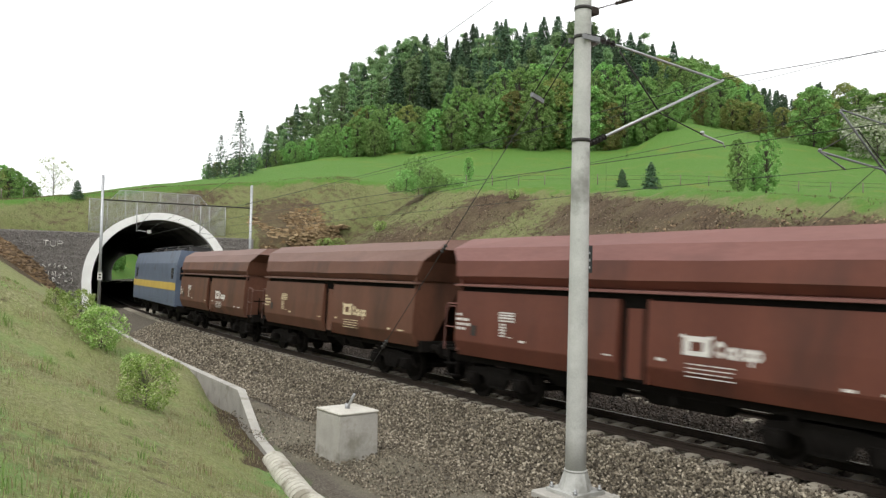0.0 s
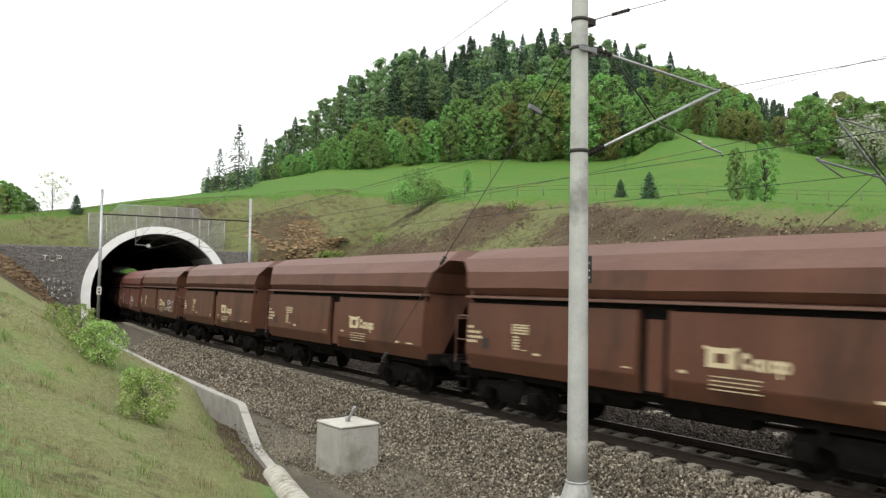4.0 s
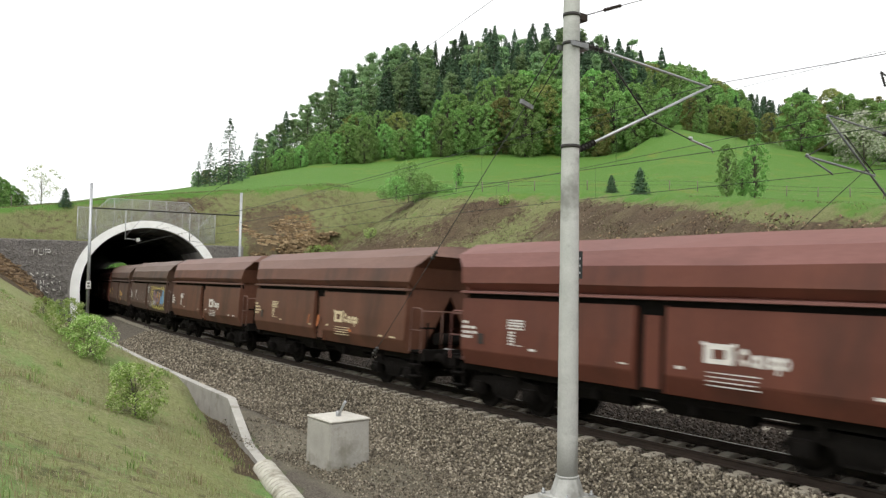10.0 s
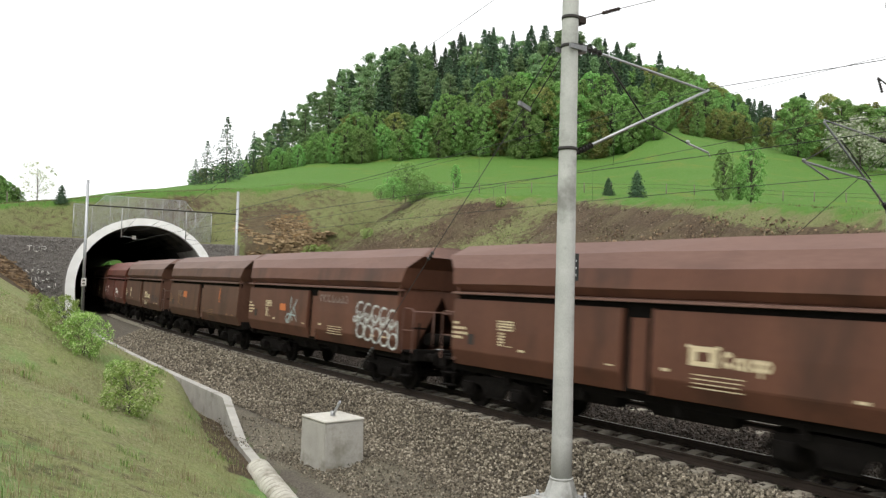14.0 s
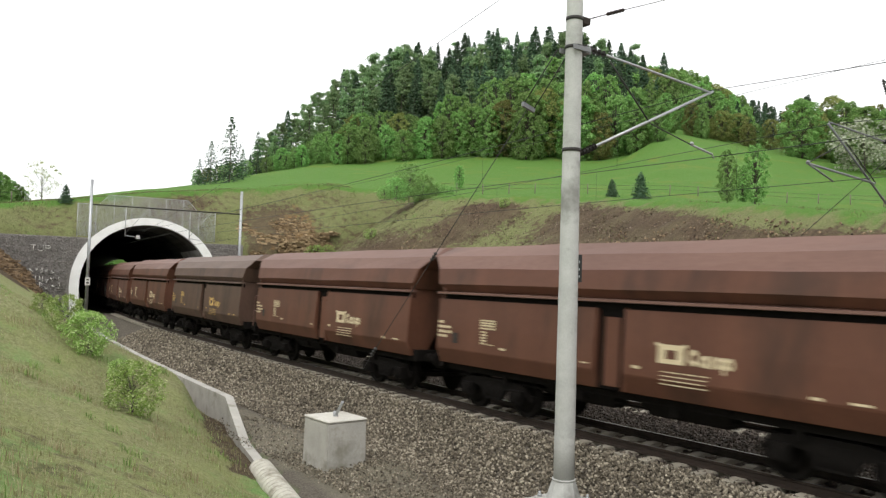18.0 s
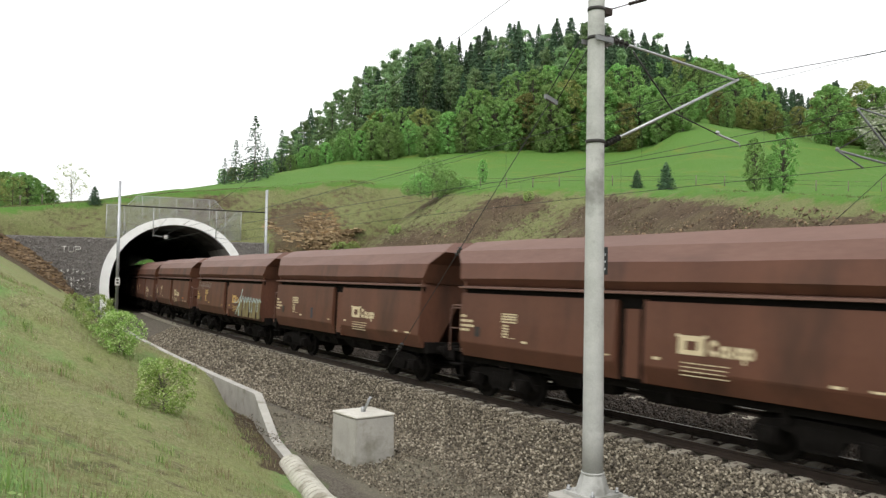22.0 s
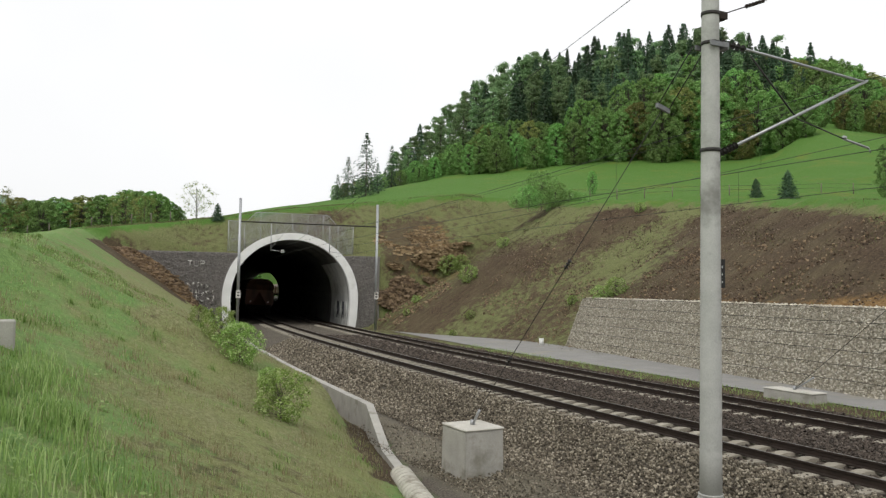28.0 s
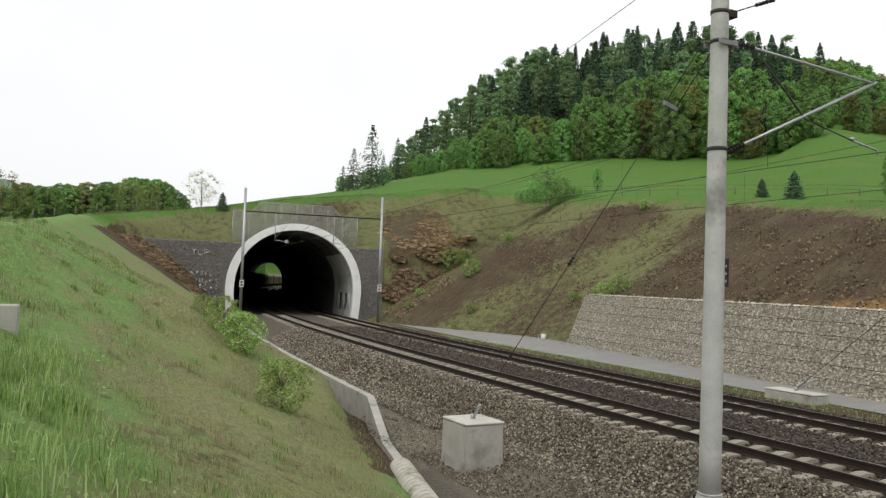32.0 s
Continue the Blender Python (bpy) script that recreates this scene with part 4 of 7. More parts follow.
M_SPRAY_OCHRE = surface("spray_ochre", (0.30, 0.15, 0.05), (0.44, 0.25, 0.09), 5, 30, 0.7, bump=0.0)
M_SPRAY_P = surface("spray_mauve", (0.17, 0.11, 0.18), (0.29, 0.20, 0.28), 5, 30, 0.6, bump=0.0)


def stroke(bm, pts, width, y=1.524):
    """A painted stroke through (distance from the left end, height) points."""
    pts = [Vector((from_left(d), lift(z))) for d, z in pts]
    rows = []
    for i, p in enumerate(pts):
        t = (pts[min(i + 1, len(pts) - 1)] - pts[max(i - 1, 0)])
        t = t.normalized() if t.length > 1e-6 else Vector((1, 0))
        nrm = Vector((-t.y, t.x)) * width / 2
        rows.append([bm.verts.new((q.x, y, q.y)) for q in (p + nrm, p - nrm)])
    for a, b in zip(rows[:-1], rows[1:]):
        bm.faces.new((a[0], a[1], b[1], b[0]))


def loop(d, z, w, h, a0=0.0, a1=6.4, n=14):
    return [(d + w / 2 * math.cos(a0 + (a1 - a0) * i / n), z + h / 2 * math.sin(a0 + (a1 - a0) * i / n)) for i in range(n + 1)]


def near_side(n):
    """The turn that puts a mark on the side which faces the camera's bank."""
    return Matrix() if n in LONG_AHEAD else Matrix.Translation((XB0 + XB1, 0, 0)) @ pose(0, 0, 0, 0, 0, 180)


def graffito(n, pieces):
    """Each sprayed stroke is a part of its wagon; later colours lie over earlier ones."""
    w = dict(WAGONS)[n]
    for k, (material, strokes) in enumerate(pieces):
        for i, (pts, width) in enumerate(strokes):
            bm = bmesh.new()
            stroke(bm, pts, width, 1.5235 + 0.004 * k + 0.0007 * (i % 5))
            part("spray_stroke", bm, material, w, m=near_side(n))


def wave(d0, d1, z, n, amp, seed, up=1.0):
    """A smooth uneven line, for the bulging outlines of sprayed letters."""
    rnd = random.Random(seed)
    a, b = rnd.uniform(0, 6), rnd.uniform(0, 6)
    return [(d0 + (d1 - d0) * i / n, z + amp * (up * abs(math.sin(a + i * 0.62)) + 0.45 * math.sin(b + i * 1.3))) for i in range(n + 1)]


M_SPRAY_OLIVE = surface("spray_olive", (0.150, 0.115, 0.045), (0.235, 0.190, 0.080), 5, 30, 0.7, bump=0.0)
M_SPRAY_CYAN = surface("spray_pale_cyan", (0.27, 0.36, 0.35), (0.42, 0.52, 0.50), 5, 30, 0.6, bump=0.0)
M_SPRAY_FAINT = surface("spray_faint", (0.17, 0.13, 0.11), (0.27, 0.22, 0.19), 5, 30, 0.8, bump=0.0)
graffito(1, [(M_SPRAY_W, [(loop(8.55 + 0.28 * i, 1.33 + 0.02 * i, 0.20, 0.10), 0.03) for i in range(3)] + [([(9.2, 1.62), (9.5, 1.78), (9.95, 1.74), (10.25, 1.60)], 0.06), ([(9.35, 1.74), (9.42, 1.40), (9.25, 1.25)], 0.05),
    (loop(9.72, 1.46, 0.36, 0.34, 0.4, 5.4), 0.05), ([(9.85, 1.70), (9.95, 1.25)], 0.05), ([(10.05, 1.22), (10.2, 1.62), (10.42, 1.25), (10.75, 1.70)], 0.05), ([(9.3, 1.40), (10.5, 1.46)], 0.04), ([(10.35, 1.66), (10.9, 1.78)], 0.04)])])
cloud = wave(7.25, 11.05, 1.92, 34, 0.24, 3) + wave(11.12, 7.9, 1.20, 30, -0.09, 4) + [(7.85, 1.25), (7.9, 1.5), (7.5, 1.62), (7.2, 1.75), (7.25, 2.0)]
graffito(7, [(M_SPRAY_P, [([(8.15, 1.45), (8.2, 1.95)], 0.36), ([(8.6, 1.30), (8.75, 1.80)], 0.34), ([(9.35, 1.35), (9.3, 1.60)], 0.40)]),
             (M_SPRAY_OCHRE, [([(8.95, 1.62), (9.25, 1.90)], 0.30), ([(9.7, 1.40), (9.75, 1.85)], 0.28), (loop(8.45, 1.55, 0.3, 0.3), 0.09), ([(9.1, 1.36), (9.6, 1.36)], 0.12)]),
             (M_SPRAY_B, [([(10.15, 1.35), (10.25, 1.70)], 0.34), ([(10.55, 1.35), (10.75, 2.00)], 0.36), ([(10.9, 1.40), (10.85, 1.70)], 0.20)]),
             (M_GRAFF_DARK, [([(8.85, 1.98), (9.25, 2.02)], 0.22), (loop(8.5, 1.75, 0.5, 0.42, 0.5, 4.4), 0.035), (loop(9.15, 1.58, 0.55, 0.5, 1.5, 6.0), 0.035), (loop(9.75, 1.62, 0.5, 0.62, 0.0, 4.5), 0.035), ([(10.35, 1.30), (10.4, 1.9)], 0.04)]),
             (M_SPRAY_W, [([(8.15, 1.25), (8.25, 1.48)], 0.16), (loop(8.4, 1.32, 0.22, 0.2), 0.07), ([(8.9, 1.28), (8.95, 1.45)], 0.10), (loop(9.55, 1.78, 0.2, 0.18), 0.05),
                            ([(6.15, 2.0), (6.35, 2.13), (6.2, 1.9), (6.4, 1.92), (6.42, 2.12)], 0.05), ([(6.45, 2.08), (6.75, 2.14)], 0.06), ([(6.6, 2.12), (6.62, 1.88)], 0.06), ([(6.15, 1.88), (6.5, 1.82)], 0.05)]),
             (M_SPRAY_Y, [(cloud, 0.065), ([(7.35, 1.92), (8.0, 1.88)], 0.04), ([(7.35, 1.83), (7.95, 1.79)], 0.04), ([(7.45, 1.73), (8.0, 1.70)], 0.04)]),
             (M_SPRAY_FAINT, [(loop(0.9 + 0.62 * i, 1.62, 0.46, 0.38, 0.7 * i, 0.7 * i + 4.6), 0.05) for i in range(7)] + [([(1.0 + 0.62 * i, 1.45), (1.25 + 0.62 * i, 1.85)], 0.04) for i in range(6)] + [(wave(6.1, 7.6, 1.50, 14, 0.16, 9), 0.05)])])
graffito(9, [(M_SPRAY_O, [([(5.65, 1.30), (5.75, 1.62)], 0.10), ([(4.95, 1.35), (5.0, 1.6)], 0.05), ([(7.85, 1.32), (8.05, 1.28)], 0.07)])])
graffito(11, [(M_GRAFF_DARK, [(loop(9.2 + 0.34 * i, 1.50, 0.30, 0.26, 0.5 * i, 0.5 * i + 4.8), 0.035) for i in range(5)] + [(wave(9.1, 10.9, 1.44, 16, 0.12, 21), 0.03)])])
graffito(13, [(M_SPRAY_W, [(loop(9.05 + 0.46 * i, 1.86 - 0.035 * i, 0.44, 0.40, 0.9, 5.9 + 0.3 * (i % 2)), 0.055) for i in range(5)] + [(loop(9.12 + 0.47 * i, 1.36 - 0.04 * i, 0.46, 0.36, 2.0, 8.1), 0.055) for i in range(5)]
              + [([(8.86 + 0.46 * i, 1.84 - 0.03 * i), (8.92 + 0.46 * i, 1.42 - 0.03 * i)], 0.05) for i in range(6)] + [(loop(9.05 + 0.46 * i, 1.70 - 0.03 * i, 0.16, 0.24), 0.035) for i in range(5)] + [(loop(8.75, 1.62, 0.16, 0.12), 0.05)]),
              (M_SPRAY_CYAN, [([(3.75, 1.30), (4.15, 1.62), (4.5, 1.98)], 0.05), ([(4.05, 2.05), (4.0, 1.70), (4.2, 1.35)], 0.05), (loop(3.85, 1.42, 0.34, 0.26), 0.045), ([(4.3, 1.80), (4.55, 1.35)], 0.045), ([(4.0, 1.55), (4.5, 1.50)], 0.04)]),
              (M_SPRAY_FAINT, [(loop(6.45 + 0.28 * i, 2.08, 0.20, 0.17, 0.6 * i, 0.6 * i + 4.5), 0.045) for i in range(7)]),
              (M_SPRAY_O, [([(3.1, 1.73), (3.6, 1.73)], 0.24)])])
graffito(12, [(M_SPRAY_O, [([(2.75, 1.84), (3.35, 1.82)], 0.30), ([(8.75, 2.16), (8.65, 1.75)], 0.11), ([(8.62, 1.72), (8.75, 1.66)], 0.06)]), (M_SPRAY_FAINT, [(loop(1.9 + 0.3 * i, 1.85, 0.24, 0.2, 0.6 * i, 0.6 * i + 4.6), 0.05) for i in range(3)])])
graffito(20, [(M_SPRAY_OLIVE, [([(8.25 + 0.1 * (i % 2) + 0.52 * i, 1.02), (8.30 + 0.52 * i, 1.56 + 0.05 * (i % 3))], 0.44) for i in range(6)] + [([(7.75, 1.10), (8.05, 1.48)], 0.24)]),
              (M_GRAFF_DARK, [([(8.48 + 0.52 * i, 1.05), (8.52 + 0.52 * i, 1.45)], 0.035) for i in range(6)] + [([(9.75, 1.42), (9.95, 1.44), (9.95, 1.34), (9.75, 1.32), (9.75, 1.42)], 0.03)]),
              (M_SPRAY_CYAN, [(wave(7.95, 11.25, 1.58, 40, 0.13, 12), 0.075), ([(7.2, 1.62), (7.35, 1.50), (7.7, 1.52), (8.0, 1.66)], 0.04), ([(7.55, 1.05), (7.9, 1.35), (8.25, 1.62)], 0.06), ([(8.05, 1.02), (8.1, 1.40), (8.5, 2.05)], 0.09),
                               ([(8.75, 1.60), (8.80, 1.30), (8.95, 1.62)], 0.05), ([(9.65, 1.58), (9.70, 1.25), (10.0, 1.22), (10.05, 1.62)], 0.05), ([(10.55, 1.62), (10.65, 1.30), (10.85, 1.28), (10.8, 1.72)], 0.05)]),
              (M_SPRAY_FAINT, [(wave(0.35, 2.9, 2.02, 26, 0.16, 14), 0.05), (wave(0.4, 2.7, 1.92, 18, 0.22, 15), 0.045), (loop(1.2, 2.05, 0.3, 0.24), 0.045), ([(2.3, 1.80), (2.7, 2.2)], 0.045)])])
graffito(19, [(M_SPRAY_O, [([(9.45, 1.42), (9.95, 1.40)], 0.07)])])
graffito(21, [(M_GRAFF_DARK, [([(3.6, 1.30), (3.58, 1.62)], 0.20)])])

# the last wagon's two tail boards
for y0, z0 in ((0.86, 1.42), (-1.02, 1.44)):
    bm = bmesh.new()
    box(bm, XB0 - 0.015, XB0 + 0.012, y0, y0 + 0.15, z0, z0 + 0.22)
    board = part("tail_board", bm, M_MARK, dict(WAGONS)[22], "white tail signal board with red corners")
    for dy, dz in ((0.0, 0.0), (0.085, 0.12)):
        bm = bmesh.new()
        box(bm, XB0 - 0.019, XB0 - 0.015, y0 + dy, y0 + dy + 0.065, z0 + dz, z0 + dz + 0.10)
        part("red_field", bm, M_TAIL_RED, board)

# ---- the locomotive at the head ----
M_LOCO_BLUE = surface("loco_blue", (0.075, 0.10, 0.150), (0.125, 0.155, 0.215), 1.5, 30, 0.5, bump=0.08, third=(0.07, 0.08, 0.10), third_at=0.6)
M_LOCO_YELLOW = surface("loco_yellow", (0.42, 0.29, 0.055), (0.60, 0.43, 0.10), 1.5, 30, 0.5, bump=0.05)
M_LOCO_GREY = surface("loco_roof_grey", (0.20, 0.20, 0.19), (0.32, 0.32, 0.31), 1.5, 30, 0.6, bump=0.1)
M_GLASS = surface("dark_glass", (0.01, 0.012, 0.014), (0.02, 0.023, 0.026), 2, 20, 0.08, bump=0.0)
L_LOCO = 16.8
loco = thing("locomotive", Matrix(), "blue electric locomotive with a yellow waistband", "locomotive")
h = L_LOCO / 2 - 0.62
bm = bmesh.new()
prism(bm, ((1.47, 0.95), (1.49, 1.6), (1.47, 3.42), (1.30, 4.14), (-1.30, 4.14), (-1.47, 3.42), (-1.49, 1.6), (-1.47, 0.95)), -h, h, None, None)
part("body", bm, M_LOCO_BLUE, loco, "blue ribbed locomotive body")
for z in (1.15, 1.32, 1.49, 1.66, 2.40, 2.57, 2.74, 2.91, 3.08, 3.25):
    for s in (-1, 1):
        bm = bmesh.new()
        box(bm, -h + 2.2, h - 2.2, s * 1.485 - 0.012, s * 1.485 + 0.012, z, z + 0.05)
        part("rib", bm, M_LOCO_BLUE, loco)
for s in (-1, 1):
    bm = bmesh.new()
    box(bm, -h + 0.02, h - 0.02, s * 1.50 - 0.012, s * 1.50 + 0.012, 1.85, 2.28)
    part("waistband", bm, M_LOCO_YELLOW, loco, "yellow band")
bm = bmesh.new()
prism(bm, ((1.22, 3.60), (1.0, 3.88), (-1.0, 3.88), (-1.22, 3.60)), -h + 0.5, h - 0.5)
for x in (-5, -2.5, 0.5, 3):
    box(bm, x - 0.7, x + 0.7, -0.7, 0.7, 3.86, 4.0)
part("roof", bm, M_LOCO_GREY, loco)
for x in (-6.6, -3.2, -1.2, 1.6, 6.4):
    bm = bmesh.new()
    box(bm, x - 0.45, x + 0.45, -0.55, 0.55, 4.10, 4.38)
    part("roof_box", bm, M_DARKSTEEL, loco, "dark box of roof equipment")
for y in (-0.35, 0.4):
    bm = bmesh.new()
    rod(bm, (-6.5, y, 4.52), (6.5, y, 4.52), 0.03, n=6)
    for x in (-5.5, -2, 2, 5.5):
        rod(bm, (x, y, 4.12), (x, y, 4.5), 0.06, 0.04, 8)
    part("roof_busbar", bm, M_DARKSTEEL, loco)
for s in (-1, 1):
    for x, w_ in ((-h + 1.2, 0.32), (h - 1.2, 0.32)):
        bm = bmesh.new()
        box(bm, x - w_, x + w_, s * 1.475 - 0.02, s * 1.475 + 0.024, 2.5, 3.12)
        part("window", bm, M_GLASS, loco, "dark glass pane")
for x in (-h, h):
    for y in (-0.7, 0.7):
        bm = bmesh.new()
        box(bm, x - 0.02, x + 0.02, y - 0.58, y + 0.58, 2.45, 3.2)
        part("windscreen", bm, M_GLASS, loco, "dark glass pane")
for s in (-1, 1):
    for x in (-h + 0.45, h - 0.45):
        bm = bmesh.new()
        box(bm, x - 0.20, x + 0.20, s * 1.48 - 0.02, s * 1.48 + 0.016, 1.1, 3.25)
        part("cab_door", bm, M_LOCO_BLUE, loco)
for x in (-4.6, 4.6):
    bm = bmesh.new()
    for y in (-0.55, 0.55):
        rod(bm, (x - 0.9, y, 4.14), (x + 0.9, y * 0.9, 4.30), 0.03, n=6)
        rod(bm, (x + 0.9, y * 0.9, 4.30), (x - 0.9, y * 0.8, 4.42), 0.025, n=6)
    for dx in (-0.15, 0.15):
        rod(bm, (x - 0.9 + dx, -0.8, 4.46), (x - 0.9 + dx, 0.8, 4.46), 0.025, n=6)
    for dx in (-0.9, 0.9):
        rod(bm, (x + dx, -0.6, 4.12), (x + dx, 0.6, 4.12), 0.04, n=6)
        for y in (-0.55, 0.55):
            rod(bm, (x + dx, y, 3.88), (x + dx, y, 4.12), 0.05, n=8)
    part("pantograph", bm, M_DARKSTEEL, loco, "lowered pantograph")
bm = bmesh.new()
box(bm, -h + 0.1, h - 0.1, -1.15, 1.15, 0.72, 0.96)
for x in (-h, h):
    box(bm, x - 0.1, x + 0.1, -1.35, 1.35, 0.62, 1.0)
box(bm, -1.3, 1.3, -1.2, 1.2, 0.35, 0.85)
part("underframe", bm, M_GEAR, loco)
for s in (-1, 1):
    bg = shared("bogie", ("bolster",), loco, M_GEAR, make_bolster, m=Matrix.Translation((s * 4.2, 0, 0)))
    for y in (0, 180):
        shared("side_frame", ("side_frame",), bg, M_GEAR, make_side_frame, m=pose(0, 0, 0, 0, 0, y) @ Matrix.Translation((0, 0.98, 0)))
    for x in (-1.35, 1.35):
        shared("wheelset", ("wheelset",), bg, M_GEAR, make_wheelset, m=Matrix.Translation((x, 0, 0.46)) @ Matrix.Scale(1.0, 4))
    for y in (-0.875, 0.875):
        shared("buffer", ("buffer",), loco, M_GEAR, make_buffer, m=Matrix.Translation((s * h, y, 1.0)) @ pose(0, 0, 0, 0, 0, 0 if s > 0 else 180))

# ---- overhead line: masts, arms, wires ----
def insulator(bm, a, b, r=0.06, n=6):
    """A ribbed insulator between two points."""
    a, b = Vector(a), Vector(b)
    rod(bm, a, b, r * 0.45, n=8)
    for i in range(n):
        p = a.lerp(b, (i + 0.5) / n)
        q = a.lerp(b, (i + 0.85) / n)
        rod(bm, p, q, r, r * 0.55, 10)


def tube(bm, pts, r, n=5):
    """One unbroken round bar along a line of points; r may be a list of radii."""
    pts = [Vector(p) for p in pts]
    rings = []
    for i, p in enumerate(pts):
        d = (pts[min(i + 1, len(pts) - 1)] - pts[max(i - 1, 0)]).to_track_quat("Z", "Y").to_matrix()
        q = r[i] if isinstance(r, (list, tuple)) else r
        rings.append([bm.verts.new(p + d @ Vector((q * math.cos(2 * math.pi * k / n), q * math.sin(2 * math.pi * k / n), 0))) for k in range(n)])
    for a, b in zip(rings[:-1], rings[1:]):
        for k in range(n):
            bm.faces.new((a[k], a[(k + 1) % n], b[(k + 1) % n], b[k])).smooth = True
    bm.faces.new(rings[0][::-1]), bm.faces.new(rings[-1])


def concrete_mast(m, label, height, low=0.0, r0=0.185, r1=0.135):
    """A spun-concrete mast on a flared shoe. Its y points to the left of the line."""
    t = thing("catenary_mast", m, label, "catenary mast", "masts of the overhead line")
    bm = bmesh.new()
    n = 14
    tube(bm, [(0, 0, 0.28 - low + (height + low) * i / n) for i in range(n + 1)], [r0 + (r1 - r0) * i / n for i in range(n + 1)], 20)
    part("shaft", bm, M_MAST, t)
    bm = bmesh.new()
    for i in range(8):
        a0, a1 = 2 * math.pi * i / 8, 2 * math.pi * (i + 1) / 8
        q = [bm.verts.new((r * math.cos(a), r * math.sin(a), z)) for a, r, z in ((a0, 0.31, -low), (a1, 0.31, -low), (a1, 0.20, 0.34 - low), (a0, 0.20, 0.34 - low))]
        bm.faces.new(q)
    bmesh.ops.remove_doubles(bm, verts=bm.verts, dist=0.001)
    rod(bm, (0, 0, 0.34 - low), (0, 0, 0.37 - low), 0.205, n=20)
    box(bm, -0.36, 0.36, -0.36, 0.36, -0.03 - low, 0.03 - low)
    part("base_shoe", bm, M_MAST, t, "flared steel-bound base shoe")
    for x, y in ((-0.29, -0.29), (-0.29, 0.29), (0.29, -0.29), (0.29, 0.29)):
        bm = bmesh.new()
        rod(bm, (x, y, 0.02 - low), (x, y, 0.12 - low), 0.022, n=6)
        rod(bm, (x, y, 0.04 - low), (x, y, 0.07 - low), 0.042, n=6)
        part("bolt", bm, M_STEEL, t)
    return t


S_M, U_M = -8.72, -3.36
mast = concrete_mast(tpose(S_M, U_M, -0.25), "tall grey spun-concrete overhead-line mast beside the track", 10.3, 0.37)
bm = bmesh.new()
box(bm, -0.55, 0.55, -0.55, 0.55, -1.0, -0.405)
solid("mast_foundation", bm, M_CONCRETE, "square concrete foundation under the mast", "foundation", bevel=0.03, m=tpose(S_M, U_M, -0.25))
for z, r in ((5.72, 0.172), (7.55, 0.160), (8.06, 0.158)):
    bm = bmesh.new()
    rod(bm, (0, 0, z - 0.03), (0, 0, z + 0.03), r, n=20)
    part("clamp_band", bm, M_DARKSTEEL, mast)
bm = bmesh.new()
box(bm, -0.17, 0.17, -0.26, -0.14, 7.45, 7.57)
box(bm, -0.19, -0.155, -0.24, 0.17, 7.47, 7.55)
box(bm, 0.155, 0.19, -0.24, 0.17, 7.47, 7.55)
part("arm_bracket", bm, M_BRACKET, mast)
# number plate: black with pale bars
bm = bmesh.new()
box(bm, -0.055, 0.055, -0.012, 0.012, 3.40, 3.88, m=pose(-0.125, -0.120, 0, 0, 0, 223.8))
part("number_plate", bm, M_BLACK, mast, "black number plate")
for i in range(3):
    bm = bmesh.new()
    box(bm, 0.0, 0.02, -0.016, -0.012, 3.48 + 0.125 * i, 3.52 + 0.125 * i, m=pose(-0.125, -0.120, 0, 0, 0, 223.8))
    part("plate_bar", bm, M_STEEL, mast)


def cantilever(owner, foot_z, y_mast, up0, up1, low0, low1, diag0, diag1, hang, steady, wire):
    """Tubes that carry the messenger and contact wires, all in the mast's own cross plane: (y, z)."""
    P = lambda p: (0.0, p[0], p[1])
    lerp = lambda a, b, f: (a[0] + (b[0] - a[0]) * f, a[1] + (b[1] - a[1]) * f)
    bm = bmesh.new()
    rod(bm, P(lerp(up0, up1, 0.18)), P(up1), 0.024, n=8)
    part("top_tube", bm, M_STEEL, owner, "galvanised top tube")
    bm = bmesh.new()
    rod(bm, P(lerp(low0, low1, 0.12)), P(low1), 0.028, n=8)
    part("bracket_tube", bm, M_STEEL, owner, "galvanised slanting tube")
    for a, b in ((up0, up1), (low0, low1)):
        bm = bmesh.new()
        insulator(bm, P(a), P(lerp(a, b, 0.18 if a == up0 else 0.12)), 0.065)
        part("insulator", bm, M_DARKSTEEL, owner, "dark ribbed insulator")
    bm = bmesh.new()
    rod(bm, P(diag0), P(diag1), 0.016, n=6)
    rod(bm, P(diag1), P(hang), 0.012, n=6)
    part("stay", bm, M_DARKSTEEL, owner)
    bm = bmesh.new()
    rod(bm, P(hang), P(steady), 0.022, n=6)
    rod(bm, P(steady), P(wire), 0.014, n=6)
    rod(bm, P(hang), P((hang[0] * 0.97 + steady[0] * 0.03, hang[1] + 0.05)), 0.04, n=8)
    part("steady_arm", bm, M_STEEL, owner)


def ym(u, base=U_M):
    return -(u - base)


cantilever(mast, 0, 0, (-0.12, 7.62), (ym(0.62), 7.42), (-0.14, 5.66), (ym(0.70), 7.45), (-0.95, 7.48), (-2.10, 6.50), (ym(0.02), 6.25), (ym(0.72), 6.14), (ym(0.78), 6.06))
# ribbed tension insulator at the top of the mast
bm = bmesh.new()
rod(bm, (0, -0.15, 8.06), (0.12, -0.95, 8.40), 0.012, n=6)
insulator(bm, (0.12, -0.95, 8.40), (0.18, -1.5, 8.63), 0.04)
rod(bm, (0.18, -1.5, 8.63), (0.6, -4.6, 9.9), 0.008, n=5)
box(bm, -0.1, 0.1, -0.3, -0.12, 8.0, 8.12)
part("tension_insulator", bm, M_RAIL, mast, "rusty ribbed insulator")

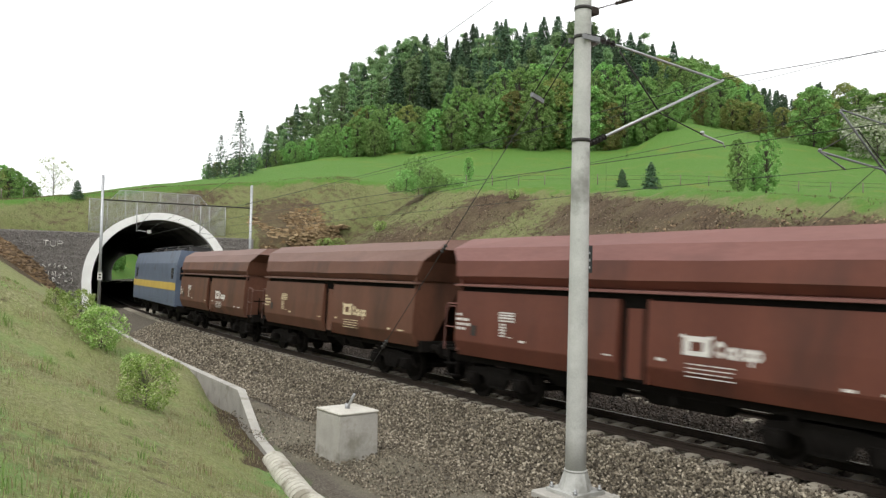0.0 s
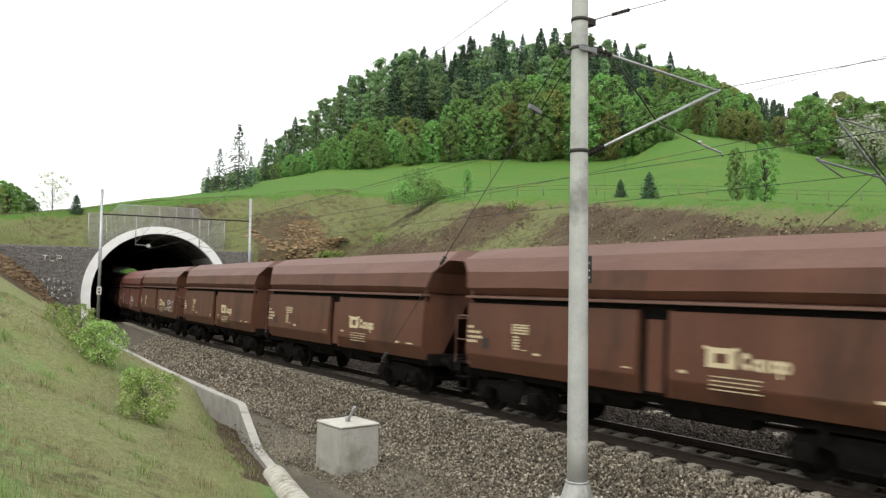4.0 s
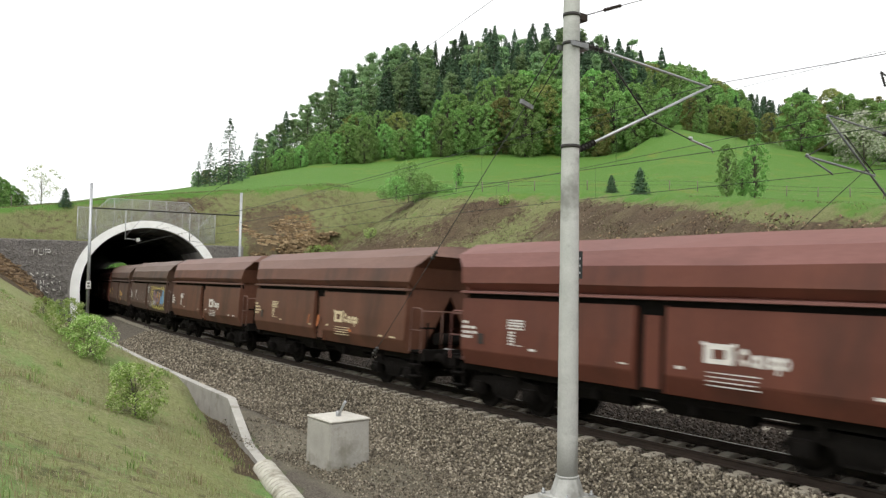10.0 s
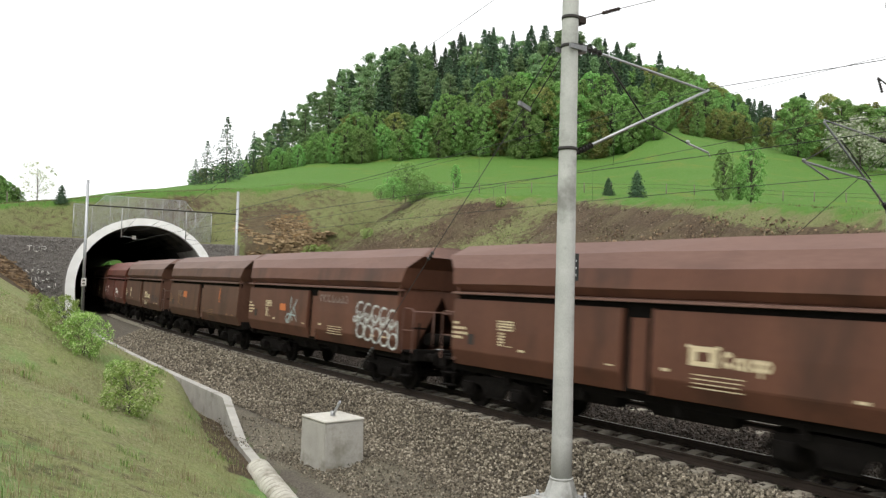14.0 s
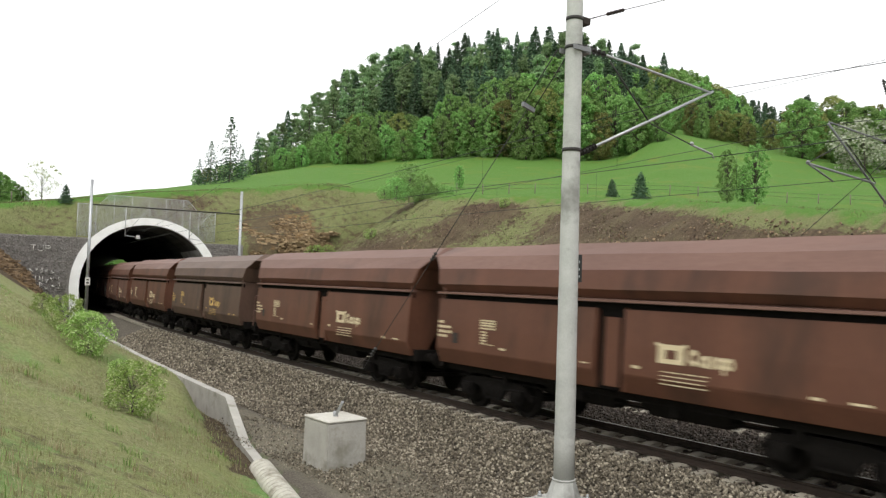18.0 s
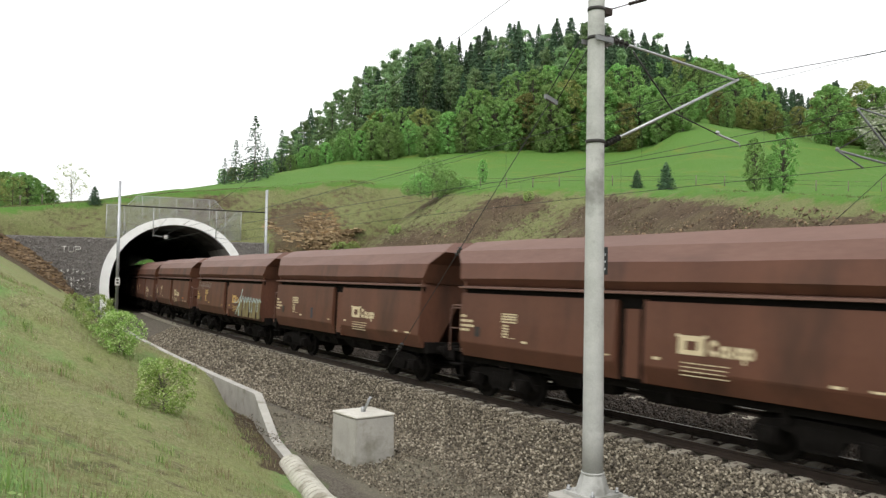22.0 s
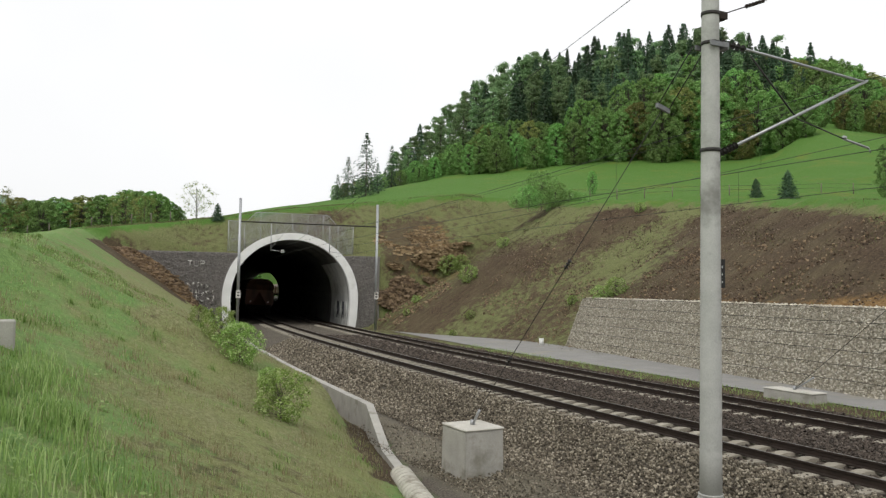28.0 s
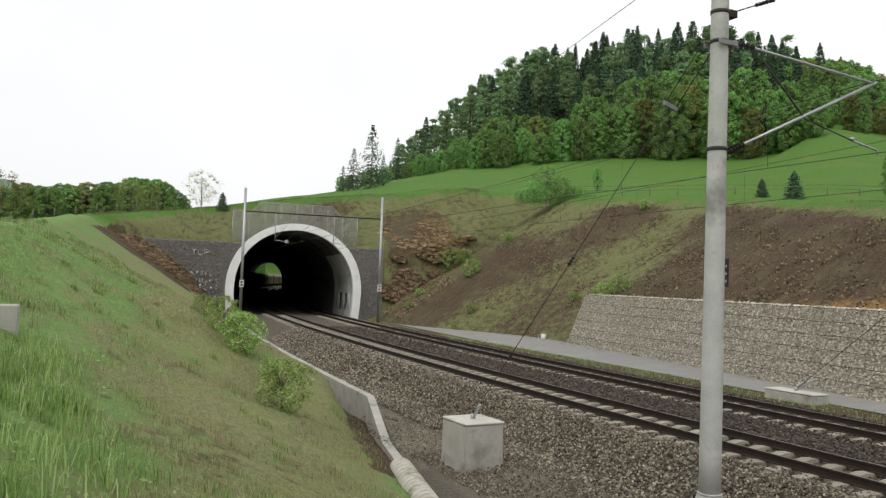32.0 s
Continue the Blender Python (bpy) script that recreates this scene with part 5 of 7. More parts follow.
S_R, U_R = -9.0, 8.3
mast_r = concrete_mast(tpose(S_R, U_R, -0.5), "grey spun-concrete overhead-line mast beyond the second track", 10.9)
bm = bmesh.new()
rod(bm, (0, 0, 11.15), (0, 0, 11.28), 0.19, n=20)
part("cap", bm, M_MAST, mast_r)
for z in (5.7, 7.55, 9.0, 9.15):
    bm = bmesh.new()
    rod(bm, (0, 0, z - 0.03), (0, 0, z + 0.03), 0.178, n=20)
    part("clamp_band", bm, M_DARKSTEEL, mast_r)
yr = lambda u: -(u - U_R)
cantilever(mast_r, 0, 0, (0.15, 7.50), (yr(4.84), 7.62), (0.15, 5.66), (yr(4.80), 7.58), (yr(7.1), 6.42), (yr(5.6), 7.25), (yr(3.9), 6.54), (yr(5.0), 6.25), (yr(5.04), 6.22))
bm = bmesh.new()
rod(bm, (0, yr(7.08), 6.39), (0, yr(3.9), 6.54), 0.030, n=8)
part("cross_tube", bm, M_STEEL, mast_r)
bm = bmesh.new()
rod(bm, (0, 0.15, 8.95), (0, 0.85, 9.1), 0.02, n=6)
insulator(bm, (0, 0.85, 9.1), (0, 0.62, 8.75), 0.05)
part("feeder_arm", bm, M_DARKSTEEL, mast_r)

# ---- portal masts with their cross beam ----
S_G = 46.2
gantry = thing("catenary_gantry", tpose(S_G, 0, 0), "steel catenary gantry of two posts and a beam before the tunnel", "catenary gantry")
for u in (-3.45, 8.15):
    bm = bmesh.new()
    rod(bm, (0, -u, -0.5), (0, -u, 10.35), 0.125, 0.105, 14)
    post = part("post", bm, M_STEEL, gantry, "pale galvanised round post")
    bm = bmesh.new()
    box(bm, -0.03, 0.03, -0.17, 0.17, 2.15, 2.75, m=Matrix.Translation((-0.15, -u, 0)))
    sign = part("number_board", bm, M_MARK, post)
    for z in (2.28, 2.52):
        bm = bmesh.new()
        box(bm, -0.192, -0.182, -u - 0.09, -u + 0.09, z, z + 0.12)
        part("board_bar", bm, M_BLACK, post)
bm = bmesh.new()
rod(bm, (0, 3.45, 8.42), (0, -8.15, 8.42), 0.055, n=8)
part("beam", bm, M_DARKSTEEL, gantry, "dark round cross beam")
for u in (-0.9, 4.0):
    bm = bmesh.new()
    rod(bm, (0, -u, 8.42), (0, -u, 6.05), 0.035, n=8)
    rod(bm, (0, -u, 6.15), (0.02, -u - 1.2, 6.0), 0.025, n=6)
    rod(bm, (0, -u, 6.3), (0, -u - 1.7, 8.38), 0.02, n=6)
    part("drop_arm", bm, M_STEEL, gantry)

# ---- wires ----
def hung(p0, p1, sag, n):
    return [Vector(p0).lerp(Vector(p1), i / n) - Vector((0, 0, sag * 4 * (i / n) * (1 - i / n))) for i in range(n + 1)]


def wire(name, pts, r, label, material=None):
    bm = bmesh.new()
    tube(bm, pts, r)
    return solid(name, bm, material or M_WIRE, label, "overhead wire", "wires of the overhead line")


for uc, s0, u0, zm, zc in ((0.0, S_M, 0.65, 7.22, 5.82), (D2, S_R, 4.9, 7.08, 5.72)):
    con = [tp(s0 + (S_G - s0) * i / 22, u0 + (uc - u0) * i / 22, zc + (5.75 - zc) * i / 22 + 0.0) for i in range(23)]
    mes = [tp(s0 + (S_G - s0) * i / 22, u0 + (uc - u0) * i / 22, zm + (6.6 - zm) * i / 22 - 0.55 * 4 * (i / 22) * (1 - i / 22)) for i in range(23)]
    wire("contact_wire", con, 0.0085, "thin dark contact wire above the track")
    wire("messenger_wire", mes, 0.008, "sagging dark messenger wire above the track")
    for i in range(1, 22, 2):
        wire("dropper_wire", [con[i], mes[i]], 0.0035, "thin dropper between contact and messenger wire")
    back_c = [tp(s0 - 45 * i / 16, u0 + (uc - u0) * i / 16, zc) for i in range(17)]
    back_m = [tp(s0 - 45 * i / 16, u0 + (uc - u0) * i / 16, zm - 0.55 * 4 * (i / 16) * (1 - i / 16)) for i in range(17)]
    wire("contact_wire", back_c, 0.0085, "thin dark contact wire above the track")
    wire("messenger_wire", back_m, 0.008, "sagging dark messenger wire above the track")
    ins = [tp(S_G + 12 * i, uc, 5.75) for i in range(5)]
    wire("contact_wire", ins, 0.0085, "thin dark contact wire above the track")
far_f = [tp(S_R + 60 * i / 14, 7.1 + 1.0 * i / 14, 9.0 - 0.5 * 4 * (i / 14) * (1 - i / 14)) for i in range(15)]
wire("feeder_wire", far_f, 0.007, "feeder wire strung along the masts")
wire("feeder_wire", [tp(S_R - 40 * i / 10, 7.1, 9.0) for i in range(11)], 0.007, "feeder wire strung along the masts")
EARTH = ((-32, 15.6), (-12, 12.4), (-2.35, 10.68), (5.2, 9.44), (15.5, 8.27), (25.9, 7.32), (36, 6.6), (46.2, 6.15))
wire("earth_wire", [tp(a, 0.0, float(np.interp(a, [e[0] for e in EARTH], [e[1] for e in EARTH]))) for a in knots((-32, 46.2, 2.6))], 0.009, "dark wire running down towards the tunnel mouth")

# ---- anchor blocks and guys ----
def anchor_block(m, label, w, d, top, bottom, lean):
    t = thing("anchor_block", m, label, "concrete block", "guy anchors")
    bm = bmesh.new()
    hw, hd = w / 2, d / 2
    vs = [bm.verts.new((x * f, y * f, z)) for z, f in ((bottom, 1.03), (top, 1.0)) for x, y in ((-hw, -hd), (hw, -hd), (hw, hd), (-hw, hd))]
    for f in ((0, 1, 2, 3), (7, 6, 5, 4), (0, 4, 5, 1), (1, 5, 6, 2), (2, 6, 7, 3), (3, 7, 4, 0)):
        bm.faces.new([vs[i] for i in f])
    bmesh.ops.bevel(bm, geom=list(bm.edges), offset=0.025, segments=2, affect="EDGES")
    part("block", bm, M_CONCRETE, t)
    bm = bmesh.new()
    box(bm, -hw - 0.012, hw + 0.012, -hd - 0.012, hd + 0.012, top - 0.01, top + 0.04)
    bmesh.ops.bevel(bm, geom=list(bm.edges), offset=0.018, segments=1, affect="EDGES")
    part("cap_slab", bm, M_CAP, t, "pale cement cap")
    bm = bmesh.new()
    rod(bm, (0, 0, top), (0, 0, top + 0.14), 0.055, n=8)
    rod(bm, (0, 0, top + 0.05), (lean[0], lean[1], lean[2]), 0.03, n=6)
    part("anchor_rod", bm, M_STEEL, t)
    return t


blk = anchor_block(tpose(-3.95, -5.27, 0.0, 3), "tall weathered concrete anchor block with a guy rod", 0.98, 0.92, 0.17, -0.95, (-0.30, 0.02, 0.55))
g0, g1 = tp(-3.95, -5.27, 0.30), tp(S_M + 0.15, U_M - 0.1, 7.25)
yoke = g1.lerp(g0, 0.135)
wire("guy_wire", [g0, g0.lerp(g1, 0.2), g0.lerp(g1, 0.45), yoke], 0.0075, "steel guy wire from mast to anchor block", M_DARKSTEEL)
for f in (0.19, 0.47):
    bm = bmesh.new()
    a, b = g0.lerp(g1, f - 0.012), g0.lerp(g1, f + 0.012)
    insulator(bm, a, b, 0.05, 3)
    solid("guy_insulator", bm, M_DARKSTEEL, "small dark egg insulator in the guy wire", "insulator", "guy insulators")
bm = bmesh.new()
box(bm, -0.19, 0.19, -0.025, 0.025, -0.04, 0.04)
solid("guy_yoke", bm, M_BRACKET, "galvanised yoke plate in the guy wire", "yoke plate", m=Matrix.Translation(yoke) @ pose(0, 0, 0, 0, 8, math.degrees(heading(S_M)) - 75))
for dx in (-0.14, 0.14):
    wire("guy_rod", [yoke + Vector((dx * 0.9, dx * 0.4, 0)), g1 + Vector((dx * 0.9, dx * 0.4, 0.02))], 0.010, "guy rod from yoke to mast band", M_DARKSTEEL)
blk2 = anchor_block(tpose(0.1, 8.95, -0.2, 2), "low concrete anchor block in the grass verge", 1.9, 0.75, 0.02, -0.6, (-0.75, 0.0, 0.55))
wire("guy_wire", [tp(0.1, 8.95, -0.1), tp(S_R, U_R, 6.9)], 0.010, "steel guy wire from mast to anchor block", M_DARKSTEEL)

# ---- corrugated drain at the foot of the slope ----
drain = thing("drain_channel", Matrix(), "pale ribbed drain pipe at the foot of the slope", "drain channel", kind="structure")
s_d = -3.3
while s_d > -9.5:
    bm = bmesh.new()
    z0 = -0.90 - 0.012 * (-3.3 - s_d)
    rings = []
    for ss, rr, up in ((s_d, 0.19, -0.02), (s_d - 0.015, 0.225, 0.02), (s_d - 0.16, 0.22, 0.015), (s_d - 0.175, 0.19, -0.02), (s_d - 0.20, 0.19, -0.02)):
        rings.append([bm.verts.new(tp(ss, kerb_u(ss) - 0.20 - rr * 1.15 * math.cos(math.pi * j / 12), z0 + 0.02 + up + 0.9 * rr * math.sin(math.pi * j / 12))) for j in range(13)])
    for a, b in zip(rings[:-1], rings[1:]):
        for j in range(12):
            bm.faces.new((a[j], a[j + 1], b[j + 1], b[j]))
    part("pipe_rib", bm, M_DRAIN, drain)
    s_d -= 0.20

# ---- small things along the line ----
bm = bmesh.new()
rod(bm, (0, 0, 0), (0, 0, 0.42), 0.13, 0.16, 14)
rod(bm, (0, 0, 0.40), (0, 0, 0.43), 0.172, n=14)
solid("marker_bucket", bm, M_WHITE, "white plastic bucket at the path's edge", "bucket", m=tpose(25.2, 13.6, -0.46))
bm = bmesh.new()
box(bm, -0.14, 0.14, -0.14, 0.14, -0.4, 0.5)
solid("boundary_post", bm, M_CONCRETE, "short square concrete post in the grass", "post", bevel=0.02, m=tpose(-5.2, -13.9, 2.0))
bm = bmesh.new()
box(bm, -0.03, 0.03, -0.15, 0.15, -0.15, 0.15)
solid("tunnel_signal", bm, M_WHITE, "small white square board hung in the tunnel crown", "sign", m=tpose(S_P + 0.8, 0.75, 6.35))
def scrawl(bm, x, strokes, u0, z0, w, h, r, side=1):
    """Sprayed strokes, in letter units, on a wall at x that faces the line."""
    for st in strokes:
        tube(bm, [(x, -(u0 + a * w) * side, z0 + c * h) for a, c in st], r, 4)


LETTERS = {"T": (((0, 1), (1, 1)), ((0.5, 1), (0.5, 0))), "U": (((0, 1), (0, 0.2), (0.3, 0), (0.7, 0), (1, 0.2), (1, 1)),), "P": (((0, 0), (0, 1), (0.8, 1), (1, 0.75), (0.8, 0.5), (0, 0.5)),)}
for k, c in enumerate("TUP"):
    bm = bmesh.new()
    scrawl(bm, 0, LETTERS[c], -7.4 + 0.52 * k, 4.80, 0.38, 0.44, 0.036)
    solid("wall_graffiti", bm, M_MARK, "faded white sprayed letter on the dark stone", "graffiti", "sprayed letters", m=tpose(S_P - 0.32, 0, 0))
rnd = random.Random(5)
for k in range(17):
    bm = bmesh.new()
    u0, z0 = -7.5 + (k % 6) * 0.40, 1.65 + (k // 6) * 0.62 + rnd.uniform(-0.1, 0.1)
    scrawl(bm, 0, [[(rnd.random(), rnd.random()) for j in range(rnd.choice((4, 5, 6)))]], u0, z0, rnd.uniform(0.25, 0.42), rnd.uniform(0.4, 0.6), 0.038)
    solid("wall_graffiti", bm, M_MARK, "faded white spray scrawl on the dark stone", "graffiti", "sprayed scrawls", m=tpose(S_P - 0.32, 0, 0))
for k in range(5):
    bm = bmesh.new()
    x = 0.8 + k * 1.35
    scrawl_pts = [(x, 0, 0.15), (x + 0.15, 0, 1.75), (x + 0.55, 0, 1.8), (x + 0.75, 0, 1.2), (x + 0.3, 0, 0.95), (x + 0.85, 0, 0.2)]
    tube(bm, scrawl_pts, 0.07, 4)
    solid("lining_graffiti", bm, M_SPRAY_W if k % 2 == 0 else M_GRAFF_DARK, "spray-painted letter on the tunnel wall", "graffiti", "letters in the tunnel", m=tpose(S_P, U_C + IN_W - 0.07, 0))
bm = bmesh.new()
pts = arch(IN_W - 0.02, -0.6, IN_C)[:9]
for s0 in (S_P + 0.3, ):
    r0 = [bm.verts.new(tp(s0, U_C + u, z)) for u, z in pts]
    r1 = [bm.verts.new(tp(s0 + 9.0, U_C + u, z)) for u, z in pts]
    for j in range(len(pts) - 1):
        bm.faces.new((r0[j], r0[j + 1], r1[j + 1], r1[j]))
solid("lining_pale", bm, M_LINING_PALE, "pale concrete on the right wall at the tunnel's entrance", "wall", kind="structure")

# ---- stake fences along the meadow and the ridge ----
def stake_fence(label, places, high):
    pts = []
    for az, d in places:
        x, y = -d * math.sin(radians(az)), d * math.cos(radians(az))
        pts.append(Vector((x, y, natural(x, y))))
    t = thing("stake_fence", Matrix.Translation(pts[0]), label, "fence", "fences on the hill")
    for i, p in enumerate(pts):
        bm = bmesh.new()
        q = p - pts[0]
        rod(bm, q - Vector((0, 0, 0.3)), q + Vector((0.03 * math.sin(i * 5), 0.03 * math.cos(i * 3), high)), 0.06, 0.05, 6)
        part("stake", bm, M_BARK_POST, t)
    for f in (0.55, 0.92):
        bm = bmesh.new()
        tube(bm, [p - pts[0] + Vector((0, 0, high * f)) for p in pts], 0.012, 4)
        part("fence_wire", bm, M_DARKSTEEL, t)


M_BARK_POST = surface("weathered_stake", (0.12, 0.10, 0.08), (0.24, 0.21, 0.17), 3, 40, 0.95, bump=0.3)
stake_fence("weathered stake fence along the meadow's edge", [(-9 - 1.9 * i, 84.0 + 0.3 * i) for i in range(19)], 1.1)
stake_fence("old stake fence along the grassy ridge", [(34 - 1.25 * i, 84) for i in range(13)], 1.0)

# ---- mesh fence over the portal ----
net = thing("safety_fence", tpose(S_P + 0.35, U_C, 0), "wire-mesh safety fence above the tunnel portal", "fence")
FENCE_W = 5.6


def fence_top(y):
    return 9.75 - 0.85 * smooth(3.3, 3.9, abs(y))


def fence_foot(y):
    a = min(0.999, abs(y) / 6.0)
    return max(6.0, 1.75 + 6.0 * math.sqrt(1 - a * a))


for i in range(9):
    y = -FENCE_W + 2 * FENCE_W * i / 8
    bm = bmesh.new()
    rod(bm, (0, y, fence_foot(y) - 0.3), (0, y, fence_top(y)), 0.032, n=6)
    part("fence_post", bm, M_STEEL, net)
bm = bmesh.new()
for i in range(113):
    y = -FENCE_W + 0.1 * i
    rod(bm, (0, y, fence_foot(y)), (0, y, fence_top(y)), 0.010, n=4, caps=False)
for i in range(38):
    z = 6.1 + 0.095 * i
    half = FENCE_W if z < 8.9 else 3.35
    inner = 6.0 * math.sqrt(max(0.0, 1 - ((z - 1.75) / 6.0) ** 2)) if z < 7.75 else 0.0
    for s in (-1, 1):
        if inner < half:
            rod(bm, (0, s * inner, z), (0, s * half, z), 0.010, n=4, caps=False)
tagged(part("wire_mesh", bm, M_STEEL, net), "fine wire mesh", kind="stuff")
bm = bmesh.new()
tube(bm, [(0, y, fence_top(y)) for y in (-FENCE_W, -4.0, -3.2, 0.0, 3.2, 4.0, FENCE_W)], 0.028, 6)
part("fence_rail", bm, M_STEEL, net)
for ob in bpy.data.objects:
    if ob.parent == mast_r and ob.data and ob.data.materials[0] == M_STEEL:
        ob.data.materials[0] = M_BRACKET
# ---- foliage ----
def leaf_material(name, dark, light, tip, rough=0.75):
    mat = bpy.data.materials.new(name)
    mat.use_nodes = True
    n, l = mat.node_tree.nodes, mat.node_tree.links
    bsdf = n["Principled BSDF"]
    geo, info = n.new("ShaderNodeNewGeometry"), n.new("ShaderNodeObjectInfo")
    ramp = n.new("ShaderNodeValToRGB")
    el = ramp.color_ramp.elements
    el[0].position, el[0].color = 0.0, (*dark, 1)
    el[1].position, el[1].color = 1.0, (*tip, 1)
    e = el.new(0.6)
    e.color = (*light, 1)
    l.new(geo.outputs["Random Per Island"], ramp.inputs[0])
    tone = n.new("ShaderNodeAttribute")
    tone.attribute_name = "tone"
    both = n.new("ShaderNodeMath")
    both.operation = "ADD"
    l.new(info.outputs["Random"], both.inputs[0]), l.new(tone.outputs["Fac"], both.inputs[1])
    wrap = n.new("ShaderNodeMath")
    wrap.operation = "FRACT"
    l.new(both.outputs[0], wrap.inputs[0])
    mr = n.new("ShaderNodeMapRange")
    mr.inputs["To Min"].default_value, mr.inputs["To Max"].default_value = 0.70, 1.30
    l.new(wrap.outputs[0], mr.inputs["Value"])
    hue = n.new("ShaderNodeMapRange")
    hue.inputs["To Min"].default_value, hue.inputs["To Max"].default_value = 0.488, 0.524
    l.new(wrap.outputs[0], hue.inputs["Value"])
    hsv = n.new("ShaderNodeHueSaturation")
    l.new(mr.outputs[0], hsv.inputs["Value"]), l.new(hue.outputs[0], hsv.inputs["Hue"]), l.new(ramp.outputs[0], hsv.inputs["Color"])
    l.new(hsv.outputs[0], bsdf.inputs["Base Color"])
    bsdf.inputs["Roughness"].default_value = rough
    bsdf.inputs["Specular IOR Level"].default_value = 0.25
    tr = n.new("ShaderNodeBsdfTranslucent")
    l.new(hsv.outputs[0], tr.inputs["Color"])
    mx = n.new("ShaderNodeMixShader")
    mx.inputs[0].default_value = 0.42
    l.new(bsdf.outputs[0], mx.inputs[1]), l.new(tr.outputs[0], mx.inputs[2])
    l.new(mx.outputs[0], n["Material Output"].inputs["Surface"])
    return mat


M_LEAF = leaf_material("spring_leaves", (0.1535, 0.2823, 0.0782), (0.264, 0.442, 0.1322), (0.4113, 0.5832, 0.2255))
M_LEAF_OLD = leaf_material("olive_leaves", (0.162, 0.198, 0.0576), (0.27, 0.282, 0.09), (0.396, 0.378, 0.144))
M_NEEDLE = leaf_material("dark_needles", (0.055, 0.1, 0.056), (0.092, 0.155, 0.0851), (0.145, 0.22, 0.121))
M_PINE = leaf_material("pine_needles", (0.1473, 0.2385, 0.1066), (0.2357, 0.3507, 0.1613), (0.3367, 0.463, 0.2245))
M_BLOSSOM = leaf_material("white_blossom", (0.20, 0.25, 0.12), (0.37, 0.39, 0.28), (0.60, 0.60, 0.52))
M_BARK = surface("bark", (0.055, 0.045, 0.037), (0.13, 0.11, 0.09), 3, 30, 0.95, bump=0.5)
M_GRASSBLADE = leaf_material("grass_blades", (0.1904, 0.28, 0.0773), (0.308, 0.4144, 0.1288), (0.4704, 0.5376, 0.2576))
M_OLIVEBLADE = leaf_material("olive_blades", (0.24, 0.246, 0.108), (0.372, 0.372, 0.18), (0.504, 0.48, 0.288))
M_WEED = leaf_material("weed_blades", (0.10, 0.11, 0.045), (0.17, 0.18, 0.075), (0.27, 0.26, 0.13))
M_DRYBLADE = leaf_material("dry_blades", (0.20, 0.165, 0.085), (0.33, 0.28, 0.16), (0.48, 0.43, 0.29))


def cards(centres, size, rng, facing, loose=0.6):
    """Small bent leaf pieces (two triangles each) at the given places, turned more or less to the given sides; returns verts and faces."""
    n = len(centres)
    c = facing / (np.linalg.norm(facing, axis=1)[:, None] + 1e-9) + loose * rng.normal(size=(n, 3))
    c /= np.linalg.norm(c, axis=1)[:, None] + 1e-9
    a = rng.normal(size=(n, 3))
    a -= (a * c).sum(1)[:, None] * c
    a /= np.linalg.norm(a, axis=1)[:, None] + 1e-9
    b = np.cross(c, a)
    s = (size * rng.uniform(0.6, 1.35, n))[:, None]
    v = np.stack([centres - a * s, centres + b * s * 0.55 + c * s * 0.15, centres + a * s, centres - b * s * 0.55 + c * s * 0.15], 1)
    idx = np.arange(n)[:, None] * 4
    f = np.concatenate([idx + [0, 1, 2], idx + [0, 2, 3]], 1).reshape(-1, 3)
    return v.reshape(-1, 3), f


def raw_mesh(name, v, f, material):
    data = bpy.data.meshes.new(name)
    data.from_pydata(v, [], f)
    data.materials.append(material)
    return data


def branch_mesh(name, limbs, material):
    bm = bmesh.new()
    for a, b, r0, r1 in limbs:
        rod(bm, a, b, r0, r1, 6, caps=False)
    return finish(bm, name, material)


def broadleaf(seed, height, width, leaf, count, base=0.12, lobes=16, open_=0.0):
    """A broad-leaved tree: a forked trunk, and an egg-shaped crown of leaf clumps on its limbs."""
    rng = np.random.default_rng(seed)
    limbs = [((0, 0, -0.4), (0, 0, height * 0.35), 0.014 * height, 0.010 * height)]
    pts, out = [], []
    per = count // lobes
    for i in range(lobes):
        g = (i + rng.uniform(0, 1)) / lobes
        f = base + (0.97 - base) * g
        ang = i * 2.4 + rng.uniform(-0.5, 0.5)
        full = width / 2 * 1.93 * max(g, 0.05) ** 0.45 * (1.02 - g) ** 0.5
        r = full * rng.uniform(0.45, 0.92)
        m = np.array([r * np.cos(ang), r * np.sin(ang), f * height])
        size = width * rng.uniform(0.8, 1.25) * (1.15 - 0.5 * g) * 0.72 / lobes ** 0.42
        st = (0, 0, height * min(0.7, max(0.1, f * 0.6)))
        limbs.append((st, tuple(m), 0.0035 * height, 0.0012 * height))
        d = rng.normal(size=(per * 2, 3))
        d /= np.linalg.norm(d, axis=1)[:, None]
        side = np.array([np.cos(ang), np.sin(ang), 0.55 + g])
        keep = (d @ side) > rng.uniform(-0.9, 0.35, len(d))
        d = d[keep][:per]
        rad = size * rng.uniform(0.62 - open_, 1.08, len(d))[:, None]
        pts.append(m + d * rad * np.array([1, 1, 0.9]))
        out.append(d + np.array([0, 0, 0.5]) + 0.35 * side)
    limbs.append(((0, 0, height * 0.35), (rng.normal() * 0.2, rng.normal() * 0.2, height * 0.9), 0.010 * height, 0.002 * height))
    v, f = cards(np.concatenate(pts), leaf, rng, np.concatenate(out), 0.45)
    return limbs, v, f


